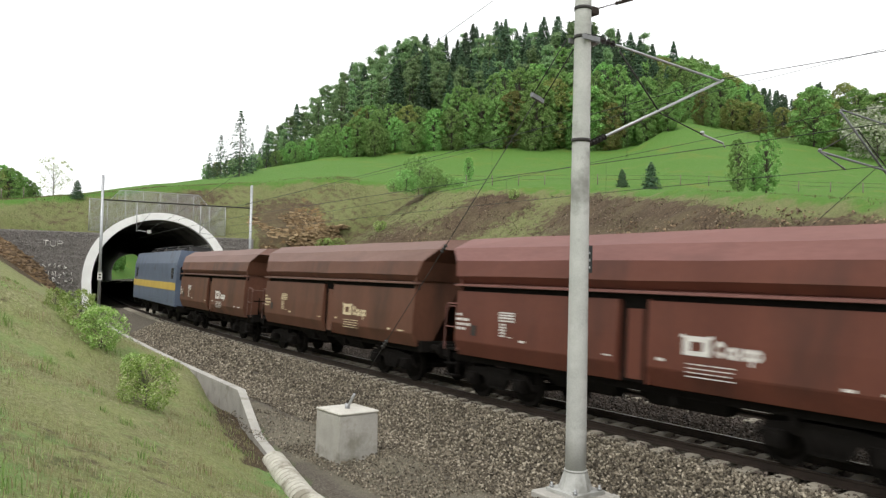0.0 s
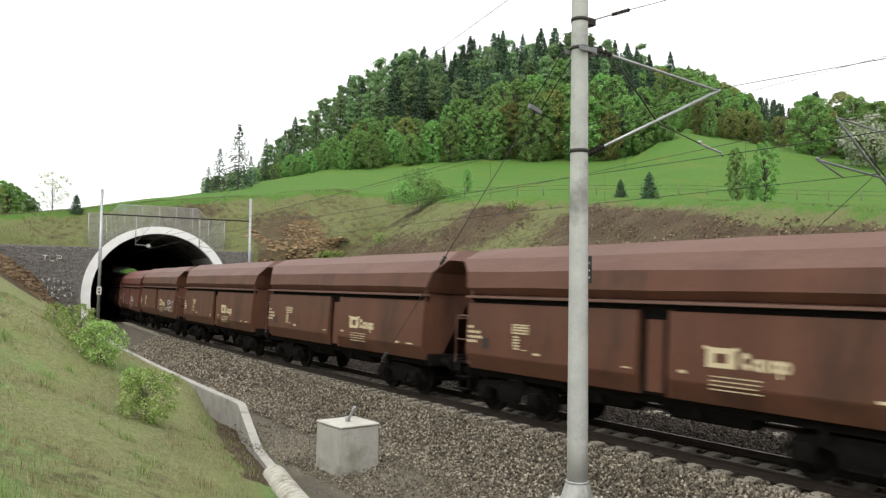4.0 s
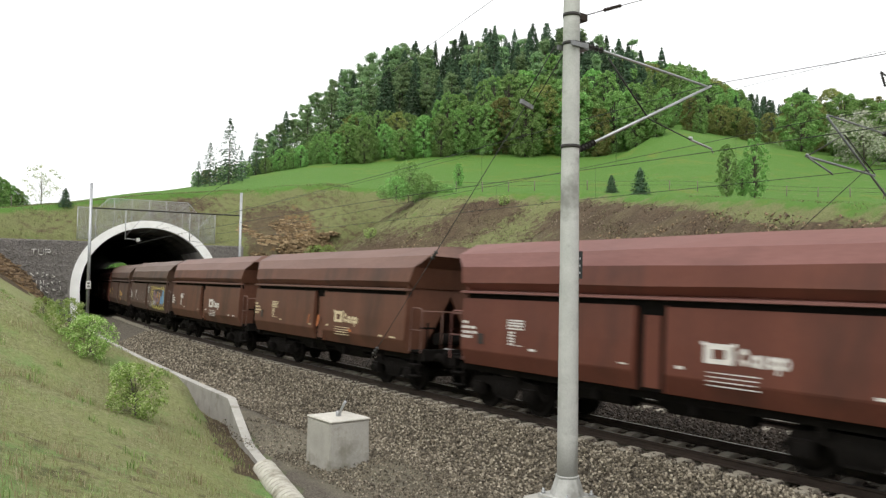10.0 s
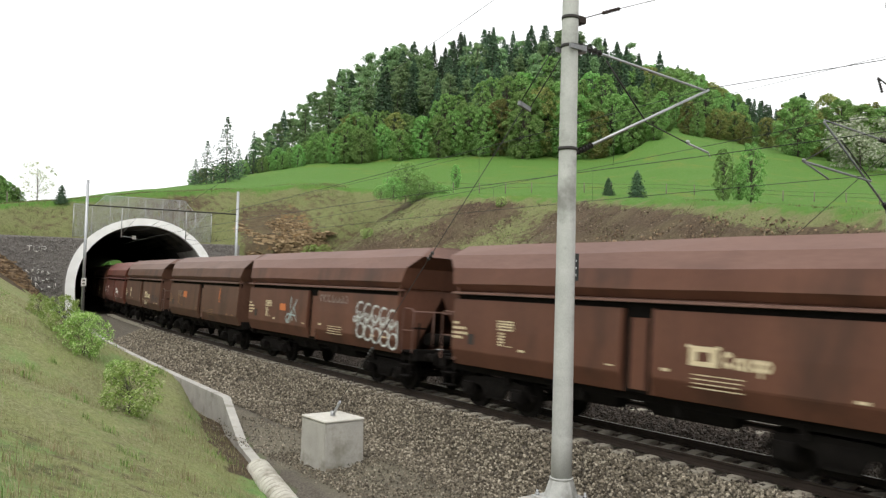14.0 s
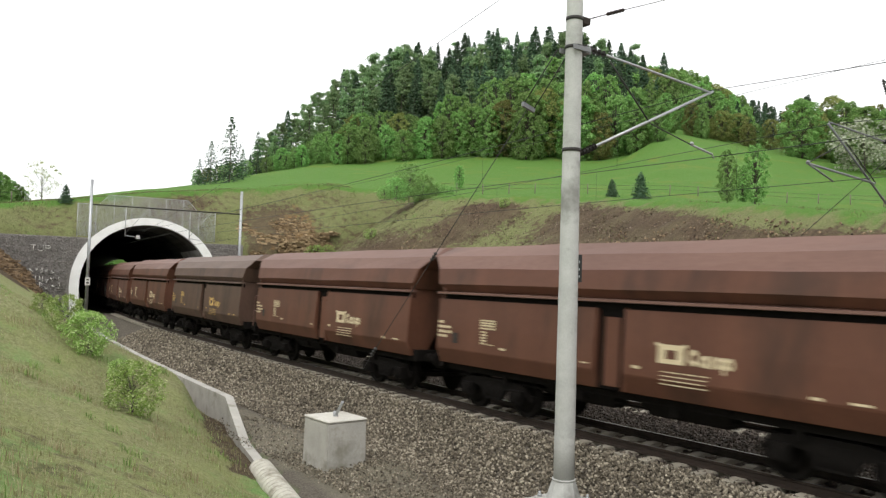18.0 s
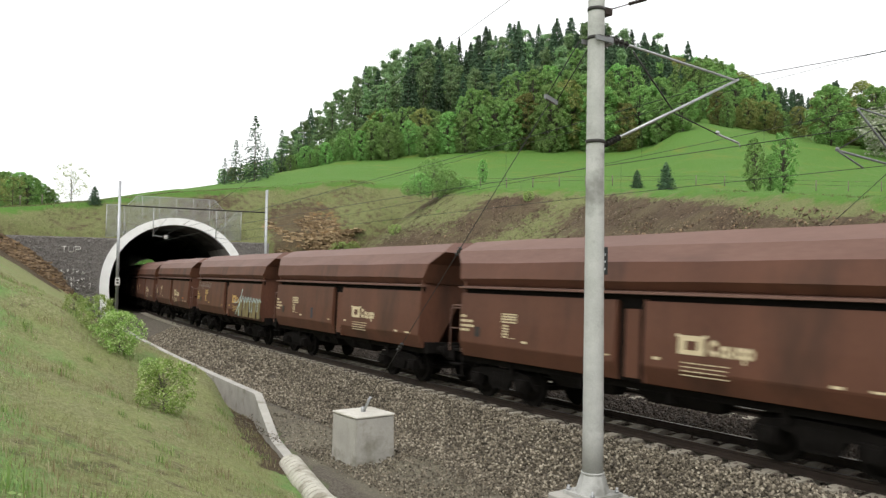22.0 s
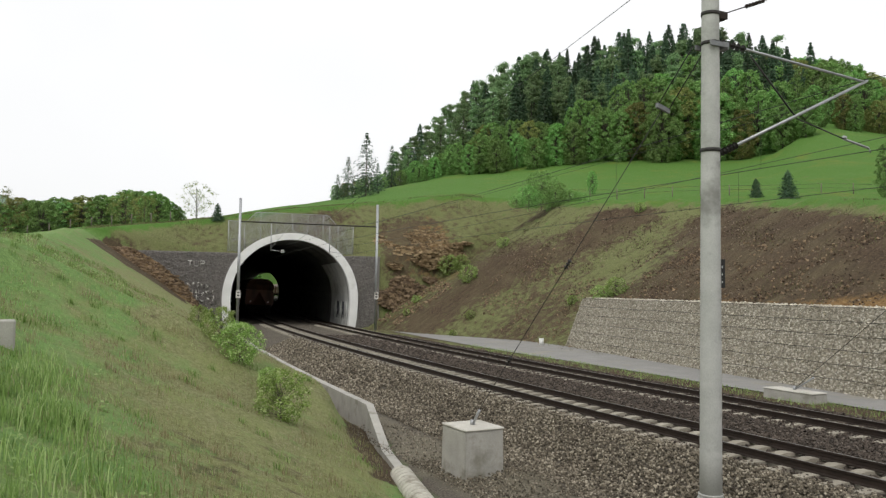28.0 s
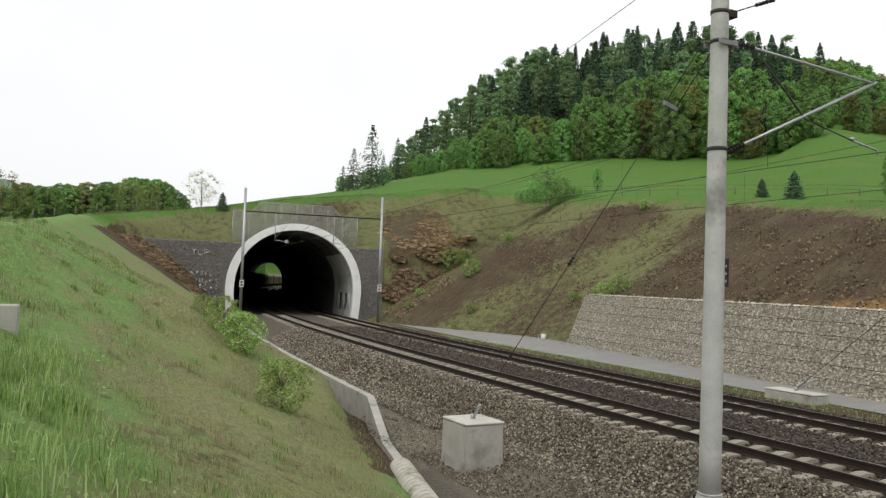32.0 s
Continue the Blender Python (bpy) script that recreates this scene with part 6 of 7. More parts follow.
def spruce(seed, height, width, leaf, rows=22, per=34, bare=0.06, gaps=0.0):
    """A spruce: a pointed cone of drooping boughs on a straight trunk."""
    rng = np.random.default_rng(seed)
    limbs = [((0, 0, -0.5), (0, 0, height * 0.98), 0.013 * height, 0.002 * height)]
    pts, out = [], []
    for i in range(rows):
        f = bare + (1 - bare) * (i + rng.uniform(-0.3, 0.3)) / rows
        r = width / 2 * max(0.0, 1 - f) ** 0.72 * rng.uniform(0.72, 1.12) + 0.008 * width
        boughs = 9
        for k in range(boughs):
            if rng.uniform() < gaps:
                continue
            ang = 2 * np.pi * (k + rng.uniform(-0.4, 0.4)) / boughs + i
            rr = r * rng.uniform(0.7, 1.12)
            n = max(2, int(per / boughs * (0.35 + 0.9 * (1 - f))))
            t = rng.uniform(0.15, 1, n) ** 0.7
            z = f * height - 0.34 * rr * t ** 1.3 + 0.12 * rr * t ** 4 + rng.normal(0, 0.05 * leaf / 0.2, n)
            off = rng.normal(0, 0.16, n) * rr * (1.15 - t)
            pts.append(np.stack([rr * t * np.cos(ang) - off * np.sin(ang), rr * t * np.sin(ang) + off * np.cos(ang), z], 1))
            out.append(np.tile([0.8 * np.cos(ang), 0.8 * np.sin(ang), 0.75], (n, 1)))
            if k % 4 == 0 and i % 2 == 0:
                limbs.append(((0, 0, f * height), (rr * 0.8 * np.cos(ang), rr * 0.8 * np.sin(ang), f * height - 0.2 * rr), 0.002 * height, 0.0007 * height))
    v, f = cards(np.concatenate(pts), leaf, rng, np.concatenate(out), 0.35)
    return limbs, v, f


def pine(seed, height, width, leaf, count):
    """A pine: a long bare trunk below a loose crown in tufts."""
    rng = np.random.default_rng(seed)
    limbs = [((0, 0, -0.5), (rng.normal() * 0.3, rng.normal() * 0.3, height * 0.95), 0.012 * height, 0.004 * height)]
    pts, out = [], []
    tufts = 34
    for i in range(tufts):
        f = rng.uniform(0.30, 1.0)
        ang = rng.uniform(0, 2 * np.pi)
        r = width / 2 * rng.uniform(0.15, 1.0) * (1.25 - f)
        m = np.array([r * np.cos(ang), r * np.sin(ang), f * height])
        limbs.append(((0, 0, f * height * 0.95), tuple(m), 0.05, 0.02))
        d = rng.normal(size=(count // tufts, 3)) * np.array([1, 1, 0.5]) * width * 0.075
        pts.append(m + d)
        out.append(d / (np.linalg.norm(d, axis=1)[:, None] + 1e-6) + np.array([0, 0, 0.6]))
    v, f = cards(np.concatenate(pts), leaf, rng, np.concatenate(out), 0.5)
    return limbs, v, f


KINDS = {}


def kind(key, shape, leaf_mat):
    limbs, v, f = shape
    KINDS[key] = (branch_mesh("trunk", limbs, M_BARK), raw_mesh("crown", v, f, leaf_mat))


for i in range(4):
    kind(("broad", i), broadleaf(10 + i, 10.0, 6.6 - 0.5 * i, 0.145, 9600, 0.02, 110), M_LEAF)
for i in range(2):
    kind(("olive", i), broadleaf(20 + i, 10.0, 5.8, 0.145, 7800, 0.04, 95, 0.1), M_LEAF_OLD)
for i in range(3):
    kind(("birch", i), broadleaf(30 + i, 12.0, 5.0, 0.145, 6800, 0.10, 95, 0.1), M_LEAF)
for i in range(3):
    kind(("spruce", i), spruce(40 + i, 18.0, 7.6 + 0.8 * i, 0.25, 40, 150), M_NEEDLE)
for i in range(3):
    kind(("pine", i), pine(50 + i, 17.0, 6.0, 0.20, 4200), M_PINE)
kind(("thin_spruce", 0), spruce(61, 10.0, 6.6, 0.15, 30, 120, 0.05, 0.18), M_NEEDLE)
kind(("sapling", 0), spruce(62, 2.6, 2.2, 0.085, 24, 130, 0.02), M_NEEDLE)
kind(("blossom", 0), broadleaf(70, 7.0, 8.0, 0.22, 2400, 0.15, 18, 0.2), M_BLOSSOM)
kind(("bare", 0), broadleaf(71, 9.0, 8.0, 0.16, 1100, 0.25, 22, 0.5), M_LEAF_OLD)
M_BUSH = leaf_material("pale_bush_leaves", (0.22, 0.32, 0.11), (0.34, 0.47, 0.17), (0.46, 0.56, 0.26))
M_SHRUB = leaf_material("flowering_shrub_leaves", (0.165, 0.245, 0.052), (0.29, 0.40, 0.095), (0.58, 0.63, 0.33))
kind(("shrub", 0), broadleaf(72, 1.25, 1.4, 0.032, 3400, 0.02, 62, 0.45), M_SHRUB)
kind(("shrub", 1), broadleaf(73, 1.2, 1.6, 0.032, 3400, 0.02, 62, 0.45), M_SHRUB)
kind(("bushy", 0), broadleaf(74, 4.0, 4.8, 0.085, 5200, 0.0, 80, 0.25), M_LEAF)

TREE_WORDS = {"broad": ("fresh green broad-leaved tree on the hillside", "tree"), "olive": ("olive-green budding tree at the wood's edge", "tree"), "birch": ("slender light-green birch tree on the hillside", "tree"),
              "spruce": ("dark green spruce standing in the hillside wood", "tree"), "pine": ("tall pine with a bare trunk and loose crown", "tree"), "thin_spruce": ("sparse old spruce on the skyline", "tree"),
              "sapling": ("small dark young spruce in the meadow", "tree"), "blossom": ("white-blossoming shrub beside the meadow", "shrub"), "bare": ("half-bare tree just coming into leaf", "tree"),
              "shrub": ("leafy green shrub on the grass slope", "shrub"), "bushy": ("bushy green shrub on the hillside", "shrub")}
TREE_GROUPS = {"broad": "wood on the hill", "olive": "wood on the hill", "birch": "wood on the hill", "spruce": "wood on the hill", "pine": "wood on the hill"}


def plant(key, x, y, z, size=1.0, wide=1.0, turn=0.0, label=""):
    trunk, crown = KINDS[key]
    words, cat = TREE_WORDS[key[0]]
    t = thing("shrub" if cat == "shrub" else "tree", Matrix.LocRotScale((x, y, z), Euler((0, 0, turn)), (size * wide, size * wide, size)), label or words, cat, TREE_GROUPS.get(key[0], ""))
    for nm, data in (("trunk", trunk), ("crown", crown)):
        ob = new(nm, data)
        ob.parent = t
    return t


def by_bearing(az, d):
    x, y = -d * math.sin(radians(az)), d * math.cos(radians(az))
    return x, y, natural(x, y)


rng = random.Random(11)


B = [("broad", i) for i in range(4)]
O = [("olive", i) for i in range(2)]
K = [("birch", i) for i in range(3)]
S = [("spruce", i) for i in range(3)]
P = [("pine", i) for i in range(3)]
FULL = {"broad": 10.0, "olive": 10.0, "birch": 12.0, "spruce": 18.0, "pine": 17.0}
# the heights of the canopy by bearing: the wood's light edge, and its skyline
FRONT = ((9, 0.112), (6.2, 0.132), (3, 0.155), (0.6, 0.176), (-2.1, 0.203), (-3.8, 0.222), (-8.7, 0.228), (-10.5, 0.247), (-12.6, 0.254), (-17.8, 0.275), (-23.3, 0.262), (-25.5, 0.242), (-30, 0.225), (-34, 0.205), (-50, 0.18))
SKYLINE = ((9, 0.112), (5.0, 0.15), (3.2, 0.18), (1.4, 0.216), (-1.3, 0.257), (-3.0, 0.28), (-6.1, 0.309), (-9.4, 0.317), (-13.6, 0.337), (-16.7, 0.334), (-18.8, 0.335), (-22.6, 0.314), (-25.6, 0.298), (-28.5, 0.26), (-30, 0.241), (-32.3, 0.228), (-33.6, 0.213), (-34.2, 0.23), (-35.5, 0.241), (-37.5, 0.234), (-39.1, 0.215), (-50, 0.18))


def reach(key, az, d, el):
    """The size at which a tree's top stands at the elevation el."""
    x, y, z = by_bearing(az, d)
    return min(1.5, max(0.32, (EYE[2] + d * el - z) / FULL[key[0]]))


def wood(az0, az1, d0, d1, count, mixture, low, high, wide=1.0):
    """Single trees spread evenly over the bearings; tops from low to high between the wood's edge (0), its front (1) and skyline (2)."""
    out = []
    for i in range(count):
        az = az0 + (az1 - az0) * (i + rng.uniform(-0.35, 0.35)) / max(1, count - 1)
        d = rng.uniform(d0, d1)
        key = rng.choice(mixture)
        h = rng.uniform(low, high)
        e0, e1, e2 = span(EDGE, az), span(FRONT, az), span(SKYLINE, az)
        el = e0 + (e1 - e0) * h if h < 1 else e1 + (e2 - e1) * (h - 1)
        out.append((key, az, d, reach(key, az, d, el), wide * rng.uniform(0.9, 1.2), rng.uniform(0, 6.28)))
    return out


def stand(rows):
    for key, az, d, size, wide, turn in rows:
        x, y, z = by_bearing(az, d)
        plant(key, x, y, z - 0.25, size, wide * (1 if size > 0.7 else 1.15), turn)


def thicket(name, rows, label):
    """The trees deep in the wood, too close together to pick apart."""
    vs, fs, tones, slots, mats, base = [], [], [], [], [], 0
    for key, az, d, size, wide, turn in rows:
        x, y, z = by_bearing(az, d)
        m = Matrix.LocRotScale((x, y, z - 0.25), Euler((0, 0, turn)), (size * wide, size * wide, size))
        tone = rng.random()
        for data in KINDS[key]:
            n = len(data.vertices)
            co = np.empty(n * 3)
            data.vertices.foreach_get("co", co)
            co = co.reshape(-1, 3) @ np.array(m.to_3x3()).T + np.array(m.translation)
            if data.materials[0] not in mats:
                mats.append(data.materials[0])
            k = mats.index(data.materials[0])
            fv = np.empty(len(data.loops), dtype=np.int64)
            data.loops.foreach_get("vertex_index", fv)
            size_ = len(data.polygons[0].vertices)
            fv = fv.reshape(-1, size_)
            if len(data.vertices) > 6000:
                co = co.reshape(-1, 4, 3)[::2]
                mid_ = co.mean(1, keepdims=True)
                co = (mid_ + (co - mid_) * 1.3).reshape(-1, 3)
                n = len(co)
                fv = fv[:n // 2]
            if size_ == 4:
                fv = np.concatenate([fv[:, :3], fv[:, [0, 2, 3]]])
            vs.append(co)
            fs.append(fv + base)
            slots.append(np.full(len(fv), k))
            tones.append(np.full(n, tone))
            base += n
    data = bpy.data.meshes.new(name)
    data.from_pydata(np.concatenate(vs), [], np.concatenate(fs))
    for m in mats:
        data.materials.append(m)
    data.polygons.foreach_set("material_index", np.concatenate(slots).astype(np.int32))
    att = data.attributes.new("tone", "FLOAT", "POINT")
    att.data.foreach_set("value", np.concatenate(tones).astype(np.float32))
    return tagged(new(name, data), label, "wood", kind="stuff")


stand(wood(7.6, 0.5, 147, 158, 16, B + B + O, 0.75, 1.0, 1.1))            # low bushes at the wood's tip
stand(wood(1.5, -25.0, 146, 153, 38, B + B + B + O, 0.45, 0.85, 0.98))    # its bright edge
stand(wood(0.0, -26.0, 157, 168, 36, B + B + K + K + O, 0.72, 1.12, 0.92))
stand(wood(3.6, -8.5, 196, 236, 36, P + P + P + S, 1.66, 2.0))            # the skyline: pines, then spruces
stand(wood(-7.5, -23.5, 222, 252, 46, S + S + S + P, 1.62, 2.02))
stand(wood(-22.0, -30.5, 205, 245, 20, B + B + S + O, 1.80, 2.0))
stand(wood(-25.5, -32.5, 168, 185, 12, B + O + O, 0.6, 0.95, 1.1))
stand(wood(-34.2, -44.0, 150, 180, 22, B + B + O, 1.2, 2.0, 1.15))
thicket("deep_wood", wood(4.0, -9.0, 172, 196, 26, P + P + S, 1.15, 1.75) + wood(-5.0, -24.0, 174, 198, 46, S + S + P + K, 1.05, 1.5) + wood(-6.0, -24.0, 198, 222, 42, S + S + P, 1.4, 1.85) + wood(-20.0, -31.0, 180, 205, 20, B + B + K + S, 1.1, 1.7) + wood(-29.0, -35.0, 262, 300, 24, S, 1.85, 2.0), "dense mixed wood of pines and spruces behind its edge")
# single trees
for az, d, s_, w_ in ((5.45, 112, 0.96, 0.95), (6.75, 116, 0.66, 1.0), (7.5, 118, 0.42, 1.1), (4.6, 124, 0.5, 1.0), (3.6, 150, 0.85, 0.9)):
    x, y, z = by_bearing(az, d)
    plant(("thin_spruce", 0), x, y, z - 0.2, s_, w_, az)
for az, d, s_ in ((-22.1, 82, 0.70), (-24.1, 82, 0.98)):
    x, y, z = by_bearing(az, d)
    plant(("sapling", 0), x, y, z - 0.05, s_ * 1.08, 1.15, az)
for az, d, s_, w_ in ((-29.9, 78, 0.45, 0.95), (-31.7, 78, 0.50, 1.1), (-30.9, 80, 0.33, 0.9), (-11.05, 92, 0.24, 1.2)):
    x, y, z = by_bearing(az, d)
    plant(rng.choice(K), x, y, z - 0.1, s_, w_, az * 3)
x, y, z = by_bearing(-38.3, 138)
plant(("blossom", 0), x, y, z - 0.3, 1.15, 1.2, 0.4)
for az, d, s_, w_ in ((-7.4, 76, 0.88, 0.85), (-8.4, 77, 0.62, 1.0), (-6.5, 75, 0.52, 1.1), (-9.4, 78, 0.46, 1.2), (-10.2, 79, 0.36, 1.3), (-5.6, 74, 0.3, 1.3)):
    x, y, z = by_bearing(az, d)
    plant(("bushy", 0), x, y, z - 0.55, s_, w_, az)
# the hedge of trees behind the ridge beside the tunnel
HEDGE = ((37, 0.100), (29.4, 0.094), (27.2, 0.098), (25.4, 0.096), (23.5, 0.106), (22.0, 0.113), (20.7, 0.117), (19.6, 0.108), (18.6, 0.096))
for i in range(48):
    az = 36.5 - 18.2 * (i + rng.uniform(-0.3, 0.3)) / 47
    d = rng.uniform(118, 140)
    key = rng.choice(B + B + B + K + O)
    x, y, z = by_bearing(az, d)
    plant(key, x, y, z - 1.0, (EYE[2] + d * span(HEDGE, az) * rng.uniform(0.88, 1.0) - z + 1.0) / FULL[key[0]], 1.45, rng.uniform(0, 6))
for az, d, s_ in ((21.9, 112, 0.62), (20.7, 114, 0.55), (17.3, 104, 0.58), (29.5, 112, 0.85), (31.0, 115, 0.8)):
    x, y, z = by_bearing(az, d)
    plant(("bare", 0), x, y, z - 0.5, s_, 0.95, az)
p = tp(55.4, -4.9)
plant(("sapling", 0), p.x, p.y, ground_z(55.4, -4.9) - 0.1, 0.62, 1.2, 0.3)
# trees beyond the tunnel's far mouth
for i in range(16):
    s_, u_ = (rng.uniform(244, 275), rng.uniform(-15, -8.5)) if i % 3 else (rng.uniform(290, 330), rng.uniform(-26, -12))
    p = tp(s_, u_)
    plant(B[i % 4], p.x, p.y, ground_z(s_, u_) - 0.5, rng.uniform(0.8, 1.2), 1.1, i)
# a far wooded ridge, the haze before it mixed into its colour
bm = bmesh.new()
rows_ = []
for d, lift in ((1250, -0.02), (1500, 0.6), (1700, 1.0)):
    ring = []
    for i in range(60):
        az = 42 - 22 * i / 59
        top = 0.094 + 0.004 * math.sin(az * 1.3) - 0.0022 * max(0, 26.5 - az) ** 1.3 + 0.0012 * noise.noise((az * 2.1, d, 0)) + 0.0008 * noise.noise((az * 9.0, d, 2))
        ring.append(bm.verts.new((-d * math.sin(radians(az)), d * math.cos(radians(az)), EYE[2] + d * top * max(lift, 0) - (30 if lift < 0 else 0))))
    rows_.append(ring)
for a, b in zip(rows_[:-1], rows_[1:]):
    for i in range(59):
        bm.faces.new((a[i], a[i + 1], b[i + 1], b[i]))
solid("backdrop", bm, surface("hazed_far_woods", (0.13, 0.19, 0.13), (0.20, 0.27, 0.19), 0.02, 0.3, 1.0, bump=0.0, space="World"), "distant wooded ridge, haze painted into its pale green", "hill", kind="structure")

# shrubs on the cut slopes
for s_, u_, size, k in ((-2.5, -9.0, 0.88, 0), (0.9, -9.2, 0.85, 1), (1.7, -9.55, 0.75, 0), (2.2, -9.0, 0.55, 1), (0.0, -8.7, 0.42, 0), (-0.9, -8.75, 0.36, 1), (3.2, -9.9, 0.5, 0), (12.0, -8.2, 0.45, 0), (23.0, -7.4, 0.4, 1), (29.0, -6.9, 0.45, 0)):
    p = tp(s_, u_)
    plant(("shrub", k), p.x, p.y, ground_z(s_, u_) - 0.06, size, rng.uniform(0.85, 1.05), rng.uniform(0, 6))
for s_, u_, size in ((21.2, 16.6, 0.95), (22.2, 16.2, 0.8), (24.0, 16.2, 0.55), (29.5, 18.3, 0.55), (35.1, 27.7, 0.7), (43.0, 15.5, 1.2), (50.0, 16.2, 1.5), (49.0, 17.0, 1.1), (37.0, 13.4, 0.6), (46.0, 20.0, 0.8), (47.5, 12.2, 0.6), (45.0, 10.6, 0.5), (36.0, 11.6, 0.45)):
    p = tp(s_, u_)
    plant(("shrub", rng.choice((0, 1))), p.x, p.y, ground_z(s_, u_) - 0.08, size, 1.15, rng.uniform(0, 6))


# ---- grass: blades on the near slope ----
def blades(name, places, length, width, seed, material, label):
    rng_ = np.random.default_rng(seed)
    n = len(places)
    ang = rng_.uniform(0, 2 * np.pi, n)
    lean = rng_.uniform(0.1, 0.75, n)
    ln = length * rng_.uniform(0.45, 1.35, n)
    d = np.stack([np.cos(ang), np.sin(ang), np.zeros(n)], 1)
    side = np.stack([-np.sin(ang), np.cos(ang), np.zeros(n)], 1) * (width * rng_.uniform(0.6, 1.2, n))[:, None]
    mid = places + d * (lean * ln * 0.35)[:, None] + np.array([0, 0, 1]) * (ln * 0.6)[:, None]
    tip = places + d * (lean * ln)[:, None] + np.array([0, 0, 1]) * (ln * (1.05 - 0.45 * lean))[:, None]
    v = np.stack([places - side, places + side, mid + side * 0.7, mid - side * 0.7, tip], 1).reshape(-1, 3)
    i = np.arange(n)[:, None] * 5
    f = np.concatenate([i + [0, 1, 2], i + [0, 2, 3], i + [3, 2, 4]], 1).reshape(-1, 3)
    ob = new(name, raw_mesh(name, v, f, material))
    return tagged(ob, label, "grass", kind="stuff")


def strew(count, s0, s1, u0, u1, seed, keep):
    rnd = random.Random(seed)
    out = []
    while len(out) < count:
        s_, u_ = rnd.uniform(s0, s1), rnd.uniform(u0, u1)
        if keep(s_, u_, rnd):
            p = tp(s_, u_)
            out.append((p.x, p.y, ground_z(s_, u_) - 0.01))
    return np.array(out)


def far_eye(s_, u_):
    return math.hypot(s_ + 18.25, u_ + 13.3)


def slope_grass(s_, u_, rnd):
    if u_ > kerb_u(s_) - 0.35 or far_eye(s_, u_) < 1.6:
        return False
    green = 0.10 + 0.90 * smooth(4.5, 7.5, kerb_u(s_) - u_) + 0.6 * noise.noise((s_ * 0.6, u_ * 0.6, 3.0))
    return rnd.random() < green * min(1.0, 9.0 / (2 + far_eye(s_, u_)))


def slope_olive(s_, u_, rnd):
    w = kerb_u(s_) - u_
    if w < 0.35 or far_eye(s_, u_) < 1.6:
        return False
    return rnd.random() < (1.0 - 0.7 * smooth(6.0, 9.0, w) + 0.7 * noise.noise((s_ * 0.5, u_ * 0.5, 7.0))) * min(1.0, 9.0 / (2 + far_eye(s_, u_)))


blades("grass", strew(34000, -19, 10, -20, -6, 1, slope_grass), 0.085, 0.005, 2, M_GRASSBLADE, "short spring grass on the bank")
blades("mossy_grass", strew(42000, -18, 14, -18, -5.6, 9, slope_olive), 0.075, 0.005, 10, M_OLIVEBLADE, "short olive-brown grass on the dry bank")
blades("tall_grass", strew(11000, -17.5, -5, -20, -12.6, 3, lambda s_, u_, r: noise.noise((s_ * 1.1, u_ * 1.1, 8.0)) > 0.05 and slope_grass(s_, u_, r)), 0.30, 0.007, 4, M_GRASSBLADE, "long tufts of fresh green grass")
blades("dry_grass", strew(4200, -17.5, 12, -16, -6, 5, lambda s_, u_, r: noise.noise((s_ * 0.7, u_ * 0.7, 5.0)) > 0.05 and u_ < kerb_u(s_) - 0.3), 0.12, 0.005, 6, M_DRYBLADE, "dry yellow grass stalks on the bank")
blades("verge_grass", strew(5200, -14, 26, 7.7, 9.4, 7, lambda s_, u_, r: r.random() < 0.6 + 0.6 * noise.noise((s_ * 0.5, u_, 1.0))), 0.14, 0.008, 8, M_GRASSBLADE, "grass verge between track and path")
blades("weeds", strew(9000, -13, 50, 13.0, 27.0, 11, lambda s_, u_, r: noise.noise((s_ * 0.35, u_ * 0.45, 4.0)) + 0.35 * noise.noise((s_ * 2.0, u_ * 2.0, 1.0)) > 0.10 - 0.2 * smooth(24, 36, s_) and s_ < 51), 0.13, 0.012, 12, M_WEED, "sparse weeds and dry stalks on the bare bank")
blades("slope_grass", strew(9000, 51.4, 60, -16, 22, 13, lambda s_, u_, r: not (9.5 < u_ < 19 and s_ < 55) and noise.noise((s_ * 0.5, u_ * 0.3, 9.0)) > -0.15), 0.18, 0.018, 14, M_WEED, "rough olive grass on the slope over the tunnel")


def clumps(count, per, s0, s1, u0, u1, spread, seed, keep):
    """Places gathered in tufts."""
    rnd, out = random.Random(seed), []
    while len(out) < count * per:
        s_, u_ = rnd.uniform(s0, s1), rnd.uniform(u0, u1)
        if not keep(s_, u_, rnd):
            continue
        size = rnd.uniform(0.5, 1.4)
        for i in range(per):
            a, b = s_ + rnd.gauss(0, spread * size), u_ + rnd.gauss(0, spread * size)
            p = tp(a, b)
            out.append((p.x, p.y, ground_z(a, b) - 0.01))
    return np.array(out)


def lush(s_, u_, rnd):
    """The fresh upper bank near its crest."""
    w = kerb_u(s_) - u_
    return far_eye(s_, u_) > 1.8 and rnd.random() < smooth(5.0, 8.0, w + 2.5 * noise.noise((s_ * 0.5, u_ * 0.5, 2.0))) * min(1.0, 7.0 / (2 + far_eye(s_, u_)))


